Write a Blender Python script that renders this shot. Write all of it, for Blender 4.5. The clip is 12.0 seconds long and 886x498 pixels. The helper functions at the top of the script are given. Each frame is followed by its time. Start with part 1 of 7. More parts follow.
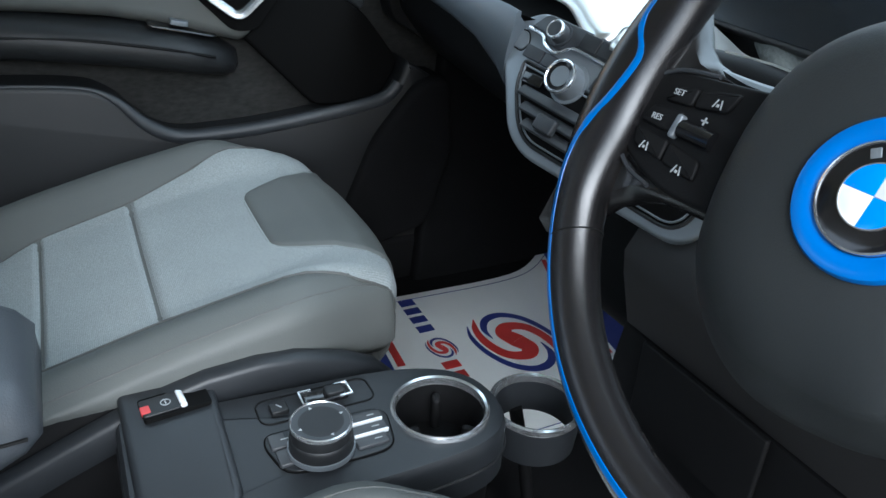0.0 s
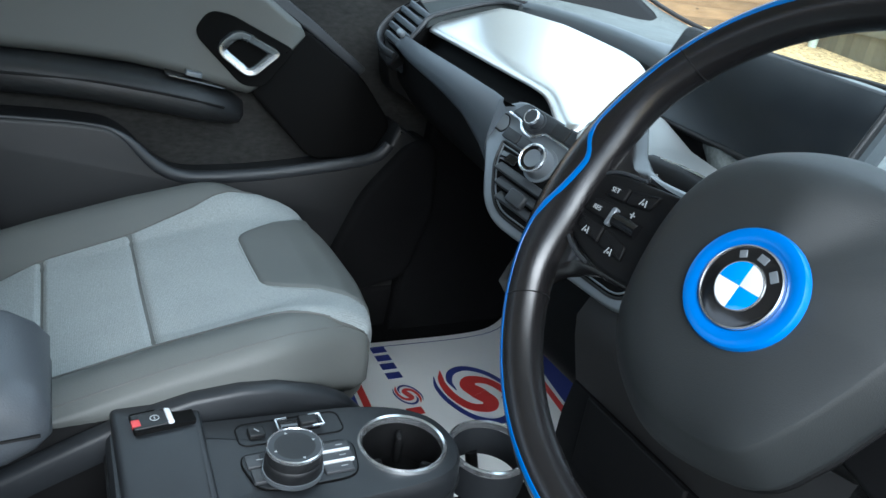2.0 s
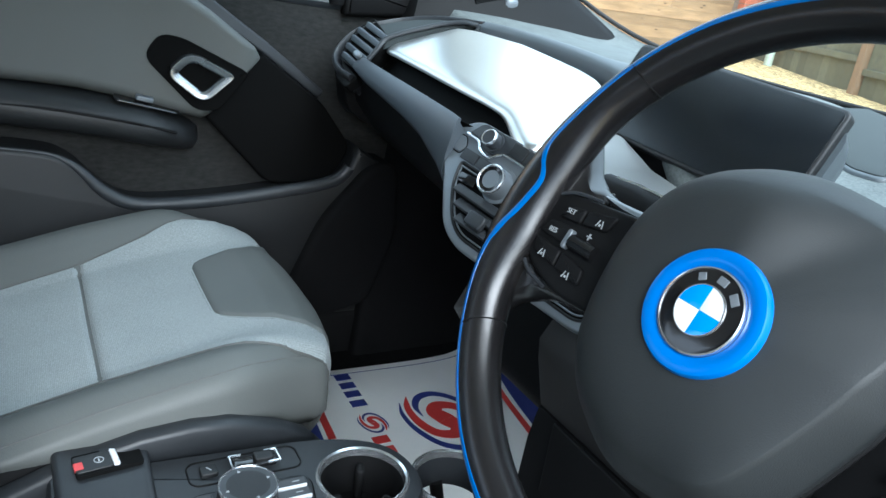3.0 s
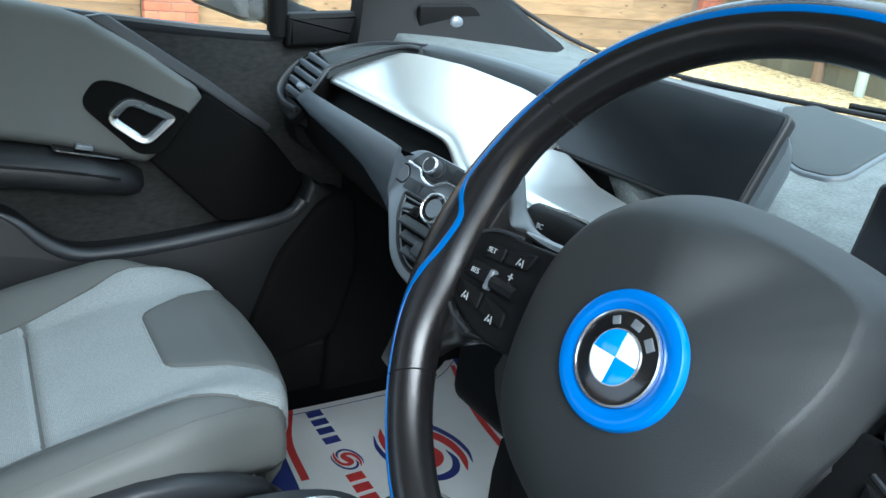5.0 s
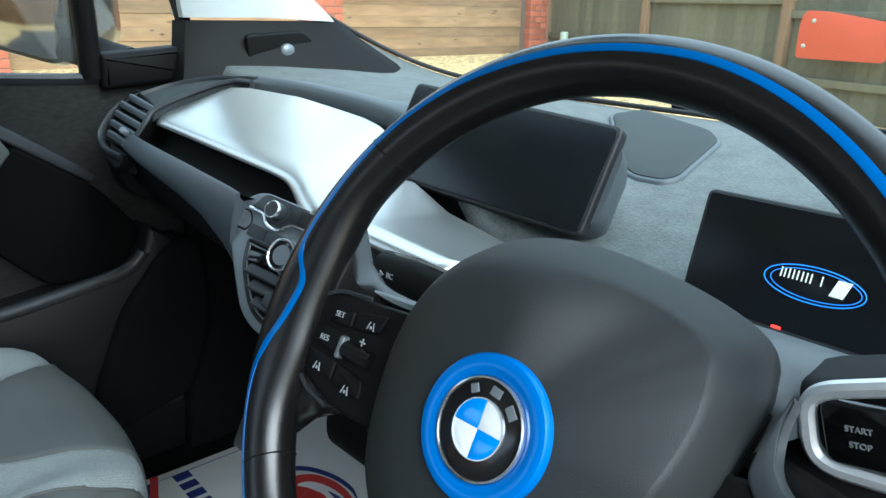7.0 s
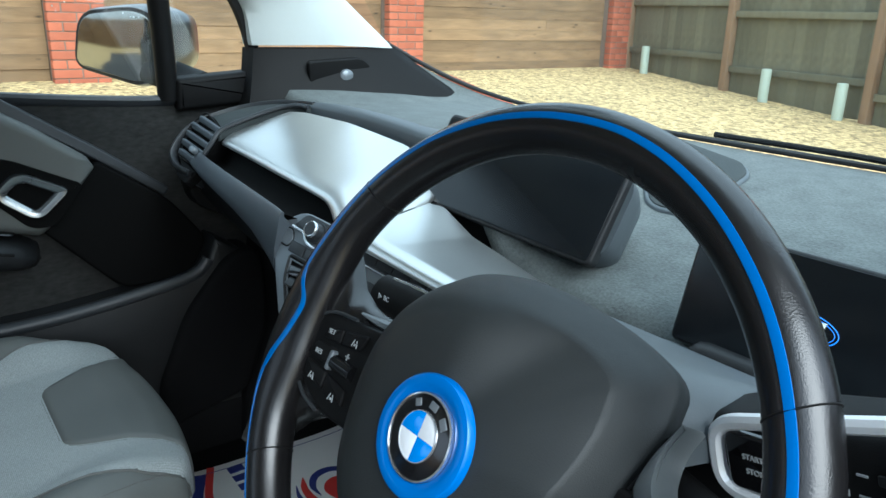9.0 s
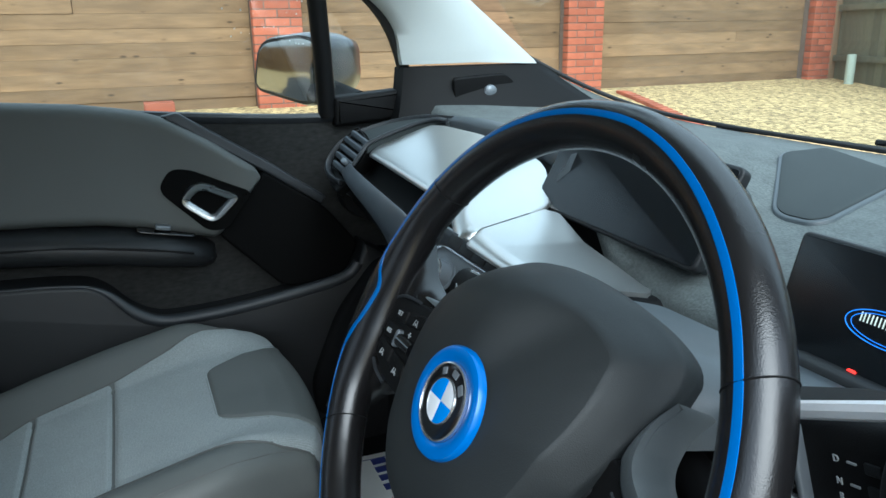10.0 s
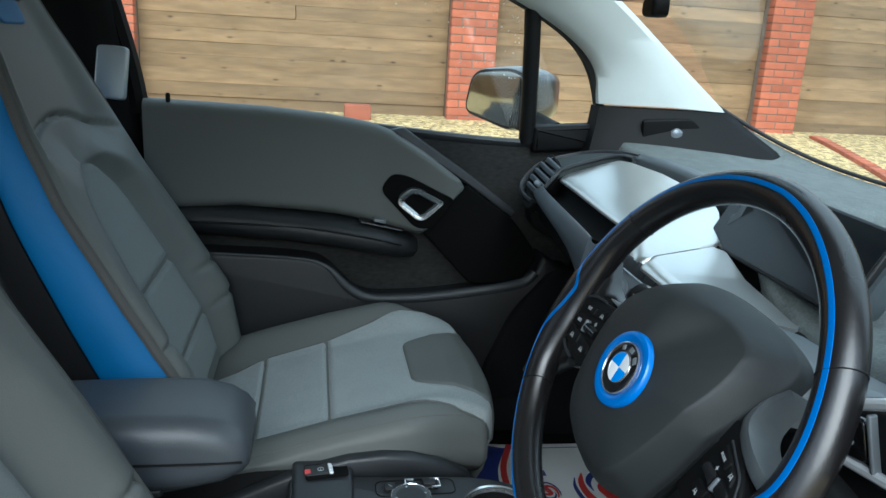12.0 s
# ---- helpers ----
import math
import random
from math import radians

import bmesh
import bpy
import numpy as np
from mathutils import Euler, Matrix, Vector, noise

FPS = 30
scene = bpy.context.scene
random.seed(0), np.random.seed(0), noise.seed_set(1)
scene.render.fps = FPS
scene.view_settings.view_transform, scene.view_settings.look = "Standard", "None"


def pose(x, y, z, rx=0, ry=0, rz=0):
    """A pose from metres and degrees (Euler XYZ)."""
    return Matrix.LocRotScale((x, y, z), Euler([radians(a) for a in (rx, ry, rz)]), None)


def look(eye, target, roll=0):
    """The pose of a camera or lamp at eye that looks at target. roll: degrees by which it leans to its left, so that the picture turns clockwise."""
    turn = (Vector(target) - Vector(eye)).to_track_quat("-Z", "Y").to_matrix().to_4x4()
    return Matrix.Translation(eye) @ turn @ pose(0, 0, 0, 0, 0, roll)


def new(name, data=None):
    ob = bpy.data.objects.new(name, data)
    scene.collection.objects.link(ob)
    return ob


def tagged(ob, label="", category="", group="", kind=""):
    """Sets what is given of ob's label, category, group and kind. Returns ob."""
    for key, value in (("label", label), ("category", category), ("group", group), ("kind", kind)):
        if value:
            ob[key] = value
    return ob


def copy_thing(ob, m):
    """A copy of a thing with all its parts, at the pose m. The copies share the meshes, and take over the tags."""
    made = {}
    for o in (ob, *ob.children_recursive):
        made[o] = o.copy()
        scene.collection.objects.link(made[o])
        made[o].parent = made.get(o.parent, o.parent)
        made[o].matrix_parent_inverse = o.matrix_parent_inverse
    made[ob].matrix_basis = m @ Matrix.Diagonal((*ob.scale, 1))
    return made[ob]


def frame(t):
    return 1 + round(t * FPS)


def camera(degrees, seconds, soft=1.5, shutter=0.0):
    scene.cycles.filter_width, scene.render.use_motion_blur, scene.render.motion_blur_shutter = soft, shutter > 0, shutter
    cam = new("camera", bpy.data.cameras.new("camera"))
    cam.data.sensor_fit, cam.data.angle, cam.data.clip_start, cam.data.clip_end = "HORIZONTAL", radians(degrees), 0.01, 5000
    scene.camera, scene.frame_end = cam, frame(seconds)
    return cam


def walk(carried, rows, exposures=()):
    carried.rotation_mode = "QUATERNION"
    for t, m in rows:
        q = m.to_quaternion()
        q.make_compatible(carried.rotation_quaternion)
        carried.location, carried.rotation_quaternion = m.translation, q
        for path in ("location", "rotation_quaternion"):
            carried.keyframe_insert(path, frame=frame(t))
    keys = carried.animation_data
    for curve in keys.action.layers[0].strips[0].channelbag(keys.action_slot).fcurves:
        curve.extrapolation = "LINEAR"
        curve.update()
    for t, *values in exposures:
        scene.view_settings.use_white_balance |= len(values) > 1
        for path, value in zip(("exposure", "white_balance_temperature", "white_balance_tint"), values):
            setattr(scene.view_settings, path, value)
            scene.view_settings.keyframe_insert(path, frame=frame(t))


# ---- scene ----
# light levels
SKY, SUN = 0.108, 2.0
cam = camera(61.7, 12.0)
PATH = [
    (0, (0.52, -0.261, 1.121), (-1.054, 0.568, 0.207), 3.6),
    (0.5, (0.519, -0.267, 1.115), (-1.06, 0.483, 0.143), 3.5),
    (1, (0.541, -0.262, 1.135), (-1.064, 0.473, 0.194), 5.8),
    (1.5, (0.569, -0.266, 1.155), (-1.079, 0.429, 0.26), 7.1),
    (2, (0.592, -0.299, 1.16), (-1.017, 0.603, 0.385), 9.1),
    (2.5, (0.583, -0.287, 1.157), (-1.009, 0.691, 0.443), 9.5),
    (4.5, (0.574, -0.255, 1.156), (-1.035, 0.703, 0.454), 4.8),
    (5, (0.572, -0.229, 1.171), (-1.015, 0.787, 0.5), 4.7),
    (5.5, (0.584, -0.23, 1.158), (-0.929, 0.902, 0.501), 3.5),
    (6, (0.576, -0.229, 1.185), (-0.874, 0.987, 0.537), 2.8),
    (6.5, (0.572, -0.216, 1.187), (-0.829, 1.061, 0.549), 1.6),
    (7, (0.551, -0.201, 1.189), (-0.826, 1.109, 0.565), 1.5),
    (9, (0.629, -0.191, 1.222), (-0.887, 0.966, 0.618), 1.7),
    (9.5, (0.673, -0.17, 1.212), (-1.006, 0.758, 0.645), -0.3),
    (10, (0.707, -0.144, 1.216), (-1.063, 0.602, 0.658), -1.0),
    (10.5, (0.818, -0.157, 1.267), (-1.019, 0.384, 0.687), -1.3),
    (11, (0.945, -0.237, 1.282), (-0.941, 0.195, 0.773), -1.3),
    (11.5, (0.989, -0.335, 1.281), (-0.906, 0.054, 0.772), 0.3),
    (12, (0.877, -0.243, 1.259), (-1.022, 0.101, 0.733), 3.4),
]
walk(cam, [(t, look(eye, target, roll)) for t, eye, target, roll in PATH],
     [(0, 1.68, 5560, 7), (1.5, 1.72, 5540, 6), (2.5, 1.84, 5500, 5), (5, 1.86, 5450, 3), (6.5, 1.49, 5500, 1), (9.5, 1.06, 5480, 2), (10.5, 0.90, 5450, 2), (12, 0.93, 5480, 1)])

# ---- world and light ----
world = bpy.data.worlds.new("sky")
scene.world = world
world.use_nodes = True
wn = world.node_tree
wn.nodes.clear()
sky = wn.nodes.new("ShaderNodeTexSky")
sky.sky_type = "NISHITA"
sky.sun_disc = False
sky.sun_elevation = radians(38)
sky.sun_rotation = radians(100)
sky.air_density, sky.dust_density, sky.ozone_density = 1.0, 4.0, 1.0
soften = wn.nodes.new("ShaderNodeMix")
soften.data_type = "RGBA"
soften.inputs[0].default_value = 0.75
soften.inputs[7].default_value = (8.6, 9.4, 10.2, 1)
bg = wn.nodes.new("ShaderNodeBackground")
bg.inputs[1].default_value = SKY
wout = wn.nodes.new("ShaderNodeOutputWorld")
wn.links.new(sky.outputs[0], soften.inputs[6])
# an overcast vault: about three times as bright overhead as at the horizon
where = wn.nodes.new("ShaderNodeTexCoord")
split = wn.nodes.new("ShaderNodeSeparateXYZ")
vault = wn.nodes.new("ShaderNodeMapRange")
vault.inputs["From Min"].default_value, vault.inputs["From Max"].default_value = 0.0, 1.0
vault.inputs["To Min"].default_value, vault.inputs["To Max"].default_value = 0.5, 1.5
wn.links.new(where.outputs["Generated"], split.inputs[0])
wn.links.new(split.outputs[2], vault.inputs["Value"])
cloud = wn.nodes.new("ShaderNodeVectorMath")
cloud.operation = "SCALE"
cloud.inputs[0].default_value = (8.8, 9.4, 10.0)
wn.links.new(vault.outputs[0], cloud.inputs["Scale"])
wn.links.new(cloud.outputs[0], soften.inputs[7])
wn.links.new(soften.outputs[2], bg.inputs[0])
wn.links.new(bg.outputs[0], wout.inputs[0])

sun_data = bpy.data.lights.new("sun", "SUN")
sun_data.energy, sun_data.angle, sun_data.color = SUN, radians(50), (1.0, 0.97, 0.92)
sun = new("sun", sun_data)
sun.matrix_world = look((0, 0, 20), Vector((0, 0, 20)) - Vector((math.sin(radians(100)) * math.cos(radians(38)), math.cos(radians(100)) * math.cos(radians(38)), math.sin(radians(38)))))


# ---- materials ----
def material(name, colour, rough=0.5, metal=0.0, spread=0.15, fine=0.1, scale=6.0, grain=400.0, bump=0.15, stretch=(1, 1, 1), per_piece=0.0, coat=0.0, spec=0.5, sheen=0.0):
    """A painted, moulded or woven surface: colour varied at two scales, roughness broken up and a fine relief."""
    m = bpy.data.materials.new(name)
    m.use_nodes = True
    nt = m.node_tree
    b = nt.nodes["Principled BSDF"]
    co = nt.nodes.new("ShaderNodeTexCoord")
    mp = nt.nodes.new("ShaderNodeMapping")
    mp.inputs["Scale"].default_value = stretch
    nt.links.new(co.outputs["Object"], mp.inputs[0])
    big = nt.nodes.new("ShaderNodeTexNoise")
    big.inputs["Scale"].default_value, big.inputs["Detail"].default_value = scale, 4
    small = nt.nodes.new("ShaderNodeTexNoise")
    small.inputs["Scale"].default_value, small.inputs["Detail"].default_value = grain, 2
    nt.links.new(mp.outputs[0], big.inputs[0])
    nt.links.new(mp.outputs[0], small.inputs[0])
    add = nt.nodes.new("ShaderNodeMath")
    add.operation = "MULTIPLY_ADD"
    add.inputs[1].default_value = spread * 2
    add.inputs[2].default_value = 1 - spread - fine
    nt.links.new(big.outputs[0], add.inputs[0])
    add2 = nt.nodes.new("ShaderNodeMath")
    add2.operation = "MULTIPLY_ADD"
    add2.inputs[1].default_value = fine * 2
    nt.links.new(small.outputs[0], add2.inputs[0])
    nt.links.new(add.outputs[0], add2.inputs[2])
    value = add2.outputs[0]
    if per_piece:
        info = nt.nodes.new("ShaderNodeObjectInfo")
        vary = nt.nodes.new("ShaderNodeMath")
        vary.operation = "MULTIPLY_ADD"
        vary.inputs[1].default_value = per_piece * 2
        vary.inputs[2].default_value = 1 - per_piece
        nt.links.new(info.outputs["Random"], vary.inputs[0])
        times = nt.nodes.new("ShaderNodeMath")
        times.operation = "MULTIPLY"
        nt.links.new(value, times.inputs[0])
        nt.links.new(vary.outputs[0], times.inputs[1])
        value = times.outputs[0]
    tint = nt.nodes.new("ShaderNodeVectorMath")
    tint.operation = "SCALE"
    tint.inputs[0].default_value = colour
    nt.links.new(value, tint.inputs["Scale"])
    nt.links.new(tint.outputs[0], b.inputs["Base Color"])
    rr = nt.nodes.new("ShaderNodeMath")
    rr.operation = "MULTIPLY_ADD"
    rr.inputs[1].default_value = 0.16
    rr.inputs[2].default_value = max(0.02, rough - 0.08)
    nt.links.new(big.outputs[0], rr.inputs[0])
    nt.links.new(rr.outputs[0], b.inputs["Roughness"])
    b.inputs["Metallic"].default_value = metal
    b.inputs["Coat Weight"].default_value = coat
    b.inputs["Coat Roughness"].default_value = 0.08
    b.inputs["Specular IOR Level"].default_value = spec
    b.inputs["Sheen Weight"].default_value = sheen
    if bump:
        bp = nt.nodes.new("ShaderNodeBump")
        bp.inputs["Strength"].default_value, bp.inputs["Distance"].default_value = bump, 0.001
        nt.links.new(small.outputs[0], bp.inputs["Height"])
        nt.links.new(bp.outputs[0], b.inputs["Normal"])
    return m


def woven(name, light, dark, pitch, rough=0.9):
    """A heathered cloth: threads in two directions over a mottled ground."""
    m = material(name, light, rough, 0, 0.14, 0.34, 12, 420, 0.6, sheen=0.08)
    nt = m.node_tree
    b = nt.nodes["Principled BSDF"]
    co = nt.nodes["Texture Coordinate"]
    weave = []
    for axis in ("X", "Y"):
        w = nt.nodes.new("ShaderNodeTexWave")
        w.bands_direction = axis
        w.inputs["Scale"].default_value, w.inputs["Distortion"].default_value, w.inputs["Detail"].default_value = pitch, 2.5, 1
        nt.links.new(co.outputs["Object"], w.inputs[0])
        weave.append(w)
    mul = nt.nodes.new("ShaderNodeMath")
    mul.operation = "MULTIPLY"
    nt.links.new(weave[0].outputs["Fac"], mul.inputs[0])
    nt.links.new(weave[1].outputs["Fac"], mul.inputs[1])
    mix = nt.nodes.new("ShaderNodeMix")
    mix.data_type = "RGBA"
    old = b.inputs["Base Color"].links[0].from_socket
    half = nt.nodes.new("ShaderNodeMath")
    half.operation = "MULTIPLY"
    half.inputs[1].default_value = 0.65
    nt.links.new(mul.outputs[0], half.inputs[0])
    nt.links.new(half.outputs[0], mix.inputs[0])
    nt.links.new(old, mix.inputs[6])
    mix.inputs[7].default_value = (*dark, 1)
    nt.links.new(mix.outputs[2], b.inputs["Base Color"])
    return m


def glass(name, tint=(0.93, 0.97, 0.96), wet=0.0):
    m = bpy.data.materials.new(name)
    m.use_nodes = True
    nt = m.node_tree
    nt.nodes.clear()
    tr = nt.nodes.new("ShaderNodeBsdfTransparent")
    tr.inputs[0].default_value = (*tint, 1)
    gl = nt.nodes.new("ShaderNodeBsdfGlossy")
    gl.inputs["Roughness"].default_value = 0.02
    lw = nt.nodes.new("ShaderNodeLayerWeight")
    pw = nt.nodes.new("ShaderNodeMath")
    pw.operation = "POWER"
    pw.inputs[1].default_value = 5
    nt.links.new(lw.outputs["Facing"], pw.inputs[0])
    fr = nt.nodes.new("ShaderNodeMath")
    fr.operation = "MULTIPLY_ADD"
    fr.inputs[1].default_value, fr.inputs[2].default_value = 0.5, 0.03
    nt.links.new(pw.outputs[0], fr.inputs[0])
    mix = nt.nodes.new("ShaderNodeMixShader")
    out = nt.nodes.new("ShaderNodeOutputMaterial")
    nt.links.new(fr.outputs[0], mix.inputs[0])
    nt.links.new(tr.outputs[0], mix.inputs[1])
    nt.links.new(gl.outputs[0], mix.inputs[2])
    nt.links.new(mix.outputs[0], out.inputs[0])
    return m


def glow(name, colour, strength):
    m = bpy.data.materials.new(name)
    m.use_nodes = True
    b = m.node_tree.nodes["Principled BSDF"]
    b.inputs["Base Color"].default_value = (*colour, 1)
    b.inputs["Emission Color"].default_value = (*colour, 1)
    b.inputs["Emission Strength"].default_value = strength
    return m


LEATHER = material("grey leather", (0.104, 0.109, 0.103), 0.58, 0, 0.07, 0.05, 8, 700, 0.25)
LEATHER_BACK = material("taupe leather edge", (0.10, 0.10, 0.095), 0.6, 0, 0.08, 0.05, 8, 700, 0.25)
CLOTH = woven("heathered grey cloth", (0.292, 0.315, 0.313), (0.105, 0.117, 0.117), 170)
BELT_COVER = material("pale silver plastic", (0.42, 0.47, 0.50), 0.36, 0.3, 0.04, 0.04, 10, 700, 0.05)
EDGE_STRIP = material("taupe seat edging", (0.088, 0.086, 0.080), 0.8, 0, 0.08, 0.15, 10, 600, 0.3, spec=0.2)
# the cushion's cloth again, its colour darkened for the backrest's shade
SHADED_BACK_CLOTH = material("fine grey cloth darkened for shade", (0.158, 0.171, 0.166), 0.9, 0, 0.08, 0.22, 10, 700, 0.5, sheen=0.05)
BLUE_CLOTH = material("blue seat piping", (0.006, 0.130, 0.34), 0.6, 0, 0.1, 0.12, 10, 800, 0.3)
ARM_LEATHER = material("slate leather armrest", (0.052, 0.058, 0.066), 0.42, 0, 0.06, 0.05, 8, 600, 0.25)
PLASTIC = material("charcoal soft plastic", (0.0105, 0.0112, 0.0122), 0.5, 0, 0.08, 0.08, 10, 1200, 0.2)
CONSOLE = material("slate console plastic", (0.030, 0.033, 0.037), 0.42, 0, 0.06, 0.06, 10, 1400, 0.15)
BLACK = material("black plastic", (0.0065, 0.0065, 0.0068), 0.58, 0, 0.15, 0.1, 12, 1200, 0.15, spec=0.16)
CONSOLE_TOP = material("dark console plastic", (0.017, 0.019, 0.0215), 0.45, 0, 0.06, 0.06, 10, 1400, 0.15)
KEY = material("grey soft key", (0.045, 0.048, 0.052), 0.45, 0, 0.06, 0.06, 10, 1000, 0.1)
KNEE = material("soft dark knee panel", (0.022, 0.021, 0.021), 0.6, 0, 0.1, 0.1, 10, 1300, 0.2)
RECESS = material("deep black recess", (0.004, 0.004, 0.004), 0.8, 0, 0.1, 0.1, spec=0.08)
SATIN = material("satin silver grip trim", (0.80, 0.82, 0.84), 0.30, 0.25, 0.04, 0.04, 10, 600, 0.03)
HANDLE = material("satin metal handle", (0.32, 0.34, 0.35), 0.26, 0.95, 0.05, 0.04, 10, 500, 0.03)
SPOKE_TRIM = material("satin grey spoke trim", (0.105, 0.118, 0.124), 0.30, 0.15, 0.05, 0.05, 10, 700, 0.05)
BLACK_GLOSS = material("gloss black plastic", (0.008, 0.008, 0.009), 0.12, 0, 0.1, 0.02, 12, 300, 0.0, coat=0.5)
CARPET = material("black carpet", (0.008, 0.008, 0.0085), 0.95, 0, 0.3, 0.4, 20, 900, 0.8, spec=0.1)
FELT = material("pressed fibre trim", (0.0165, 0.0165, 0.0155), 0.9, 0, 0.60, 0.90, 24, 170, 1.0, stretch=(1, 0.4, 1))
DECK = material("grey fibre dashboard skin", (0.105, 0.118, 0.115), 0.78, 0, 0.46, 0.48, 34, 300, 1.0)
DECK_SMOOTH = material("soft grey dashboard edge", (0.072, 0.085, 0.094), 0.45, 0, 0.06, 0.05, 12, 900, 0.12)
SILVER = material("matt silver trim", (0.185, 0.205, 0.225), 0.40, 0.35, 0.05, 0.05, 10, 900, 0.08)
BAND = material("slate satin dashboard band", (0.085, 0.098, 0.112), 0.38, 0.15, 0.06, 0.05, 10, 900, 0.08)
BRUSHED = material("brushed aluminium", (0.60, 0.605, 0.59), 0.31, 0.90, 0.04, 0.05, 5, 300, 0.02, stretch=(0.25, 6, 6))
CHROME = material("satin chrome", (0.74, 0.76, 0.78), 0.22, 0.9, 0.04, 0.03, 10, 500, 0.03)
RIM_LEATHER = material("black wheel leather", (0.0085, 0.0080, 0.0084), 0.25, 0, 0.2, 0.10, 14, 1300, 0.16, spec=0.6, coat=0.12)
STRIPE = material("blue wheel inlay", (0.004, 0.120, 0.42), 0.30, 0, 0.05, 0.04, 12, 500, 0.05)
HUB = material("dark grey airbag cover", (0.0165, 0.0190, 0.0197), 0.58, 0, 0.06, 0.08, 12, 1500, 0.22, spec=0.42)
RING_BLUE = material("blue ring", (0.006, 0.145, 0.52), 0.35, 0.1, 0.04, 0.02, 12, 500, 0.0, coat=0.3)
BADGE_BLUE = material("badge blue enamel", (0.012, 0.24, 0.78), 0.15, 0, 0.03, 0.02, 12, 500, 0.0, coat=0.8)
BADGE_WHITE = material("badge white enamel", (0.75, 0.77, 0.80), 0.15, 0, 0.03, 0.02, 12, 500, 0.0, coat=0.8)
PRINT = material("pale printed mark", (0.33, 0.35, 0.36), 0.5, 0, 0.05, 0.05)
RED_PRINT = material("red lamp mark", (0.55, 0.05, 0.05), 0.4, 0, 0.05, 0.05)
PAPER = material("white paper mat", (0.90, 0.91, 0.89), 0.55, 0, 0.05, 0.03, 14, 400, 0.1)
PAPER_BLUE = material("navy print", (0.03, 0.045, 0.22), 0.5, 0, 0.1, 0.05, 20, 400, 0.05)
PAPER_RED = material("red print", (0.62, 0.05, 0.045), 0.5, 0, 0.08, 0.05, 20, 400, 0.05)
HEADLINER = material("pale pillar cloth", (0.52, 0.56, 0.55), 0.9, 0, 0.05, 0.08, 10, 900, 0.3)
SCREEN = material("dark display glass", (0.0055, 0.0068, 0.0085), 0.24, 0, 0.1, 0.02, 10, 300, 0.0, spec=0.45)
PAINT = material("dark grey car paint", (0.022, 0.028, 0.035), 0.32, 0.2, 0.05, 0.03, 8, 900, 0.0, coat=0.6)
RUBBER = material("black rubber seal", (0.01, 0.01, 0.01), 0.6, 0, 0.1, 0.1)
MESH = material("speaker mesh", (0.045, 0.052, 0.053), 0.8, 0.0, 0.05, 0.35, 10, 1500, 0.3, spec=0.2)
# for the added ground sheet that dims light bounced off the gravel
DARK_GROUND = material("dark added ground", (0.055, 0.055, 0.056), 0.9, 0, 0.3, 0.35, 1.5, 90, 0.6)
WINDOW = glass("window glass")
MIRROR = material("mirror glass", (0.42, 0.41, 0.38), 0.10, 1.0, 0.02, 0.01, 6, 100, 0.0)
BRICK = material("red brick", (0.40, 0.115, 0.06), 0.85, 0, 0.25, 0.2, 14, 120, 0.6, per_piece=0.22)
MORTAR = material("dark mortar", (0.20, 0.15, 0.12), 0.95, 0, 0.2, 0.2, 10, 200, 0.6)
TIMBER = material("weathered softwood board", (0.236, 0.146, 0.075), 0.85, 0, 0.30, 0.22, 3.0, 20, 0.5, stretch=(1, 0.30, 4), per_piece=0.25)
GREEN_TIMBER = material("grey green fence board", (0.155, 0.145, 0.095), 0.85, 0, 0.3, 0.25, 4, 60, 0.5, stretch=(4, 4, 0.4), per_piece=0.2)
POST_WOOD = material("brown fence post", (0.24, 0.15, 0.085), 0.85, 0, 0.3, 0.2, 4, 60, 0.5, stretch=(4, 4, 0.4))
PALE_POST = material("pale green plastic post", (0.42, 0.48, 0.40), 0.5, 0, 0.12, 0.1)
ORANGE = material("faded orange plastic", (0.62, 0.10, 0.045), 0.55, 0, 0.12, 0.08, 8, 200, 0.1)
LOGO_GLOW = glow("display white", (0.70, 0.76, 0.66), 0.24)
BLUE_GLOW = glow("display blue", (0.05, 0.25, 0.95), 0.42)
RED_GLOW = glow("display red", (1.0, 0.03, 0.02), 1.2)


def gravel_material():
    m = material("golden gravel", (0.50, 0.36, 0.17), 0.9, 0, 0.2, 0.3, 0.8, 40, 0.0)
    nt = m.node_tree
    b = nt.nodes["Principled BSDF"]
    co = nt.nodes["Texture Coordinate"]
    v = nt.nodes.new("ShaderNodeTexVoronoi")
    v.inputs["Scale"].default_value = 28
    nt.links.new(co.outputs["Object"], v.inputs["Vector"])
    hsv = nt.nodes.new("ShaderNodeSeparateColor")
    nt.links.new(v.outputs["Color"], hsv.inputs[0])
    f = nt.nodes.new("ShaderNodeMath")
    f.operation = "MULTIPLY_ADD"
    f.inputs[1].default_value, f.inputs[2].default_value = 1.1, 0.45
    nt.links.new(hsv.outputs[0], f.inputs[0])
    sc = nt.nodes.new("ShaderNodeVectorMath")
    sc.operation = "SCALE"
    nt.links.new(b.inputs["Base Color"].links[0].from_socket, sc.inputs[0])
    nt.links.new(f.outputs[0], sc.inputs["Scale"])
    nt.links.new(sc.outputs[0], b.inputs["Base Color"])
    bp = nt.nodes.new("ShaderNodeBump")
    bp.invert = True
    bp.inputs["Strength"].default_value, bp.inputs["Distance"].default_value = 0.9, 0.02
    nt.links.new(v.outputs["Distance"], bp.inputs["Height"])
    nt.links.new(bp.outputs[0], b.inputs["Normal"])
    return m


GRAVEL = gravel_material()


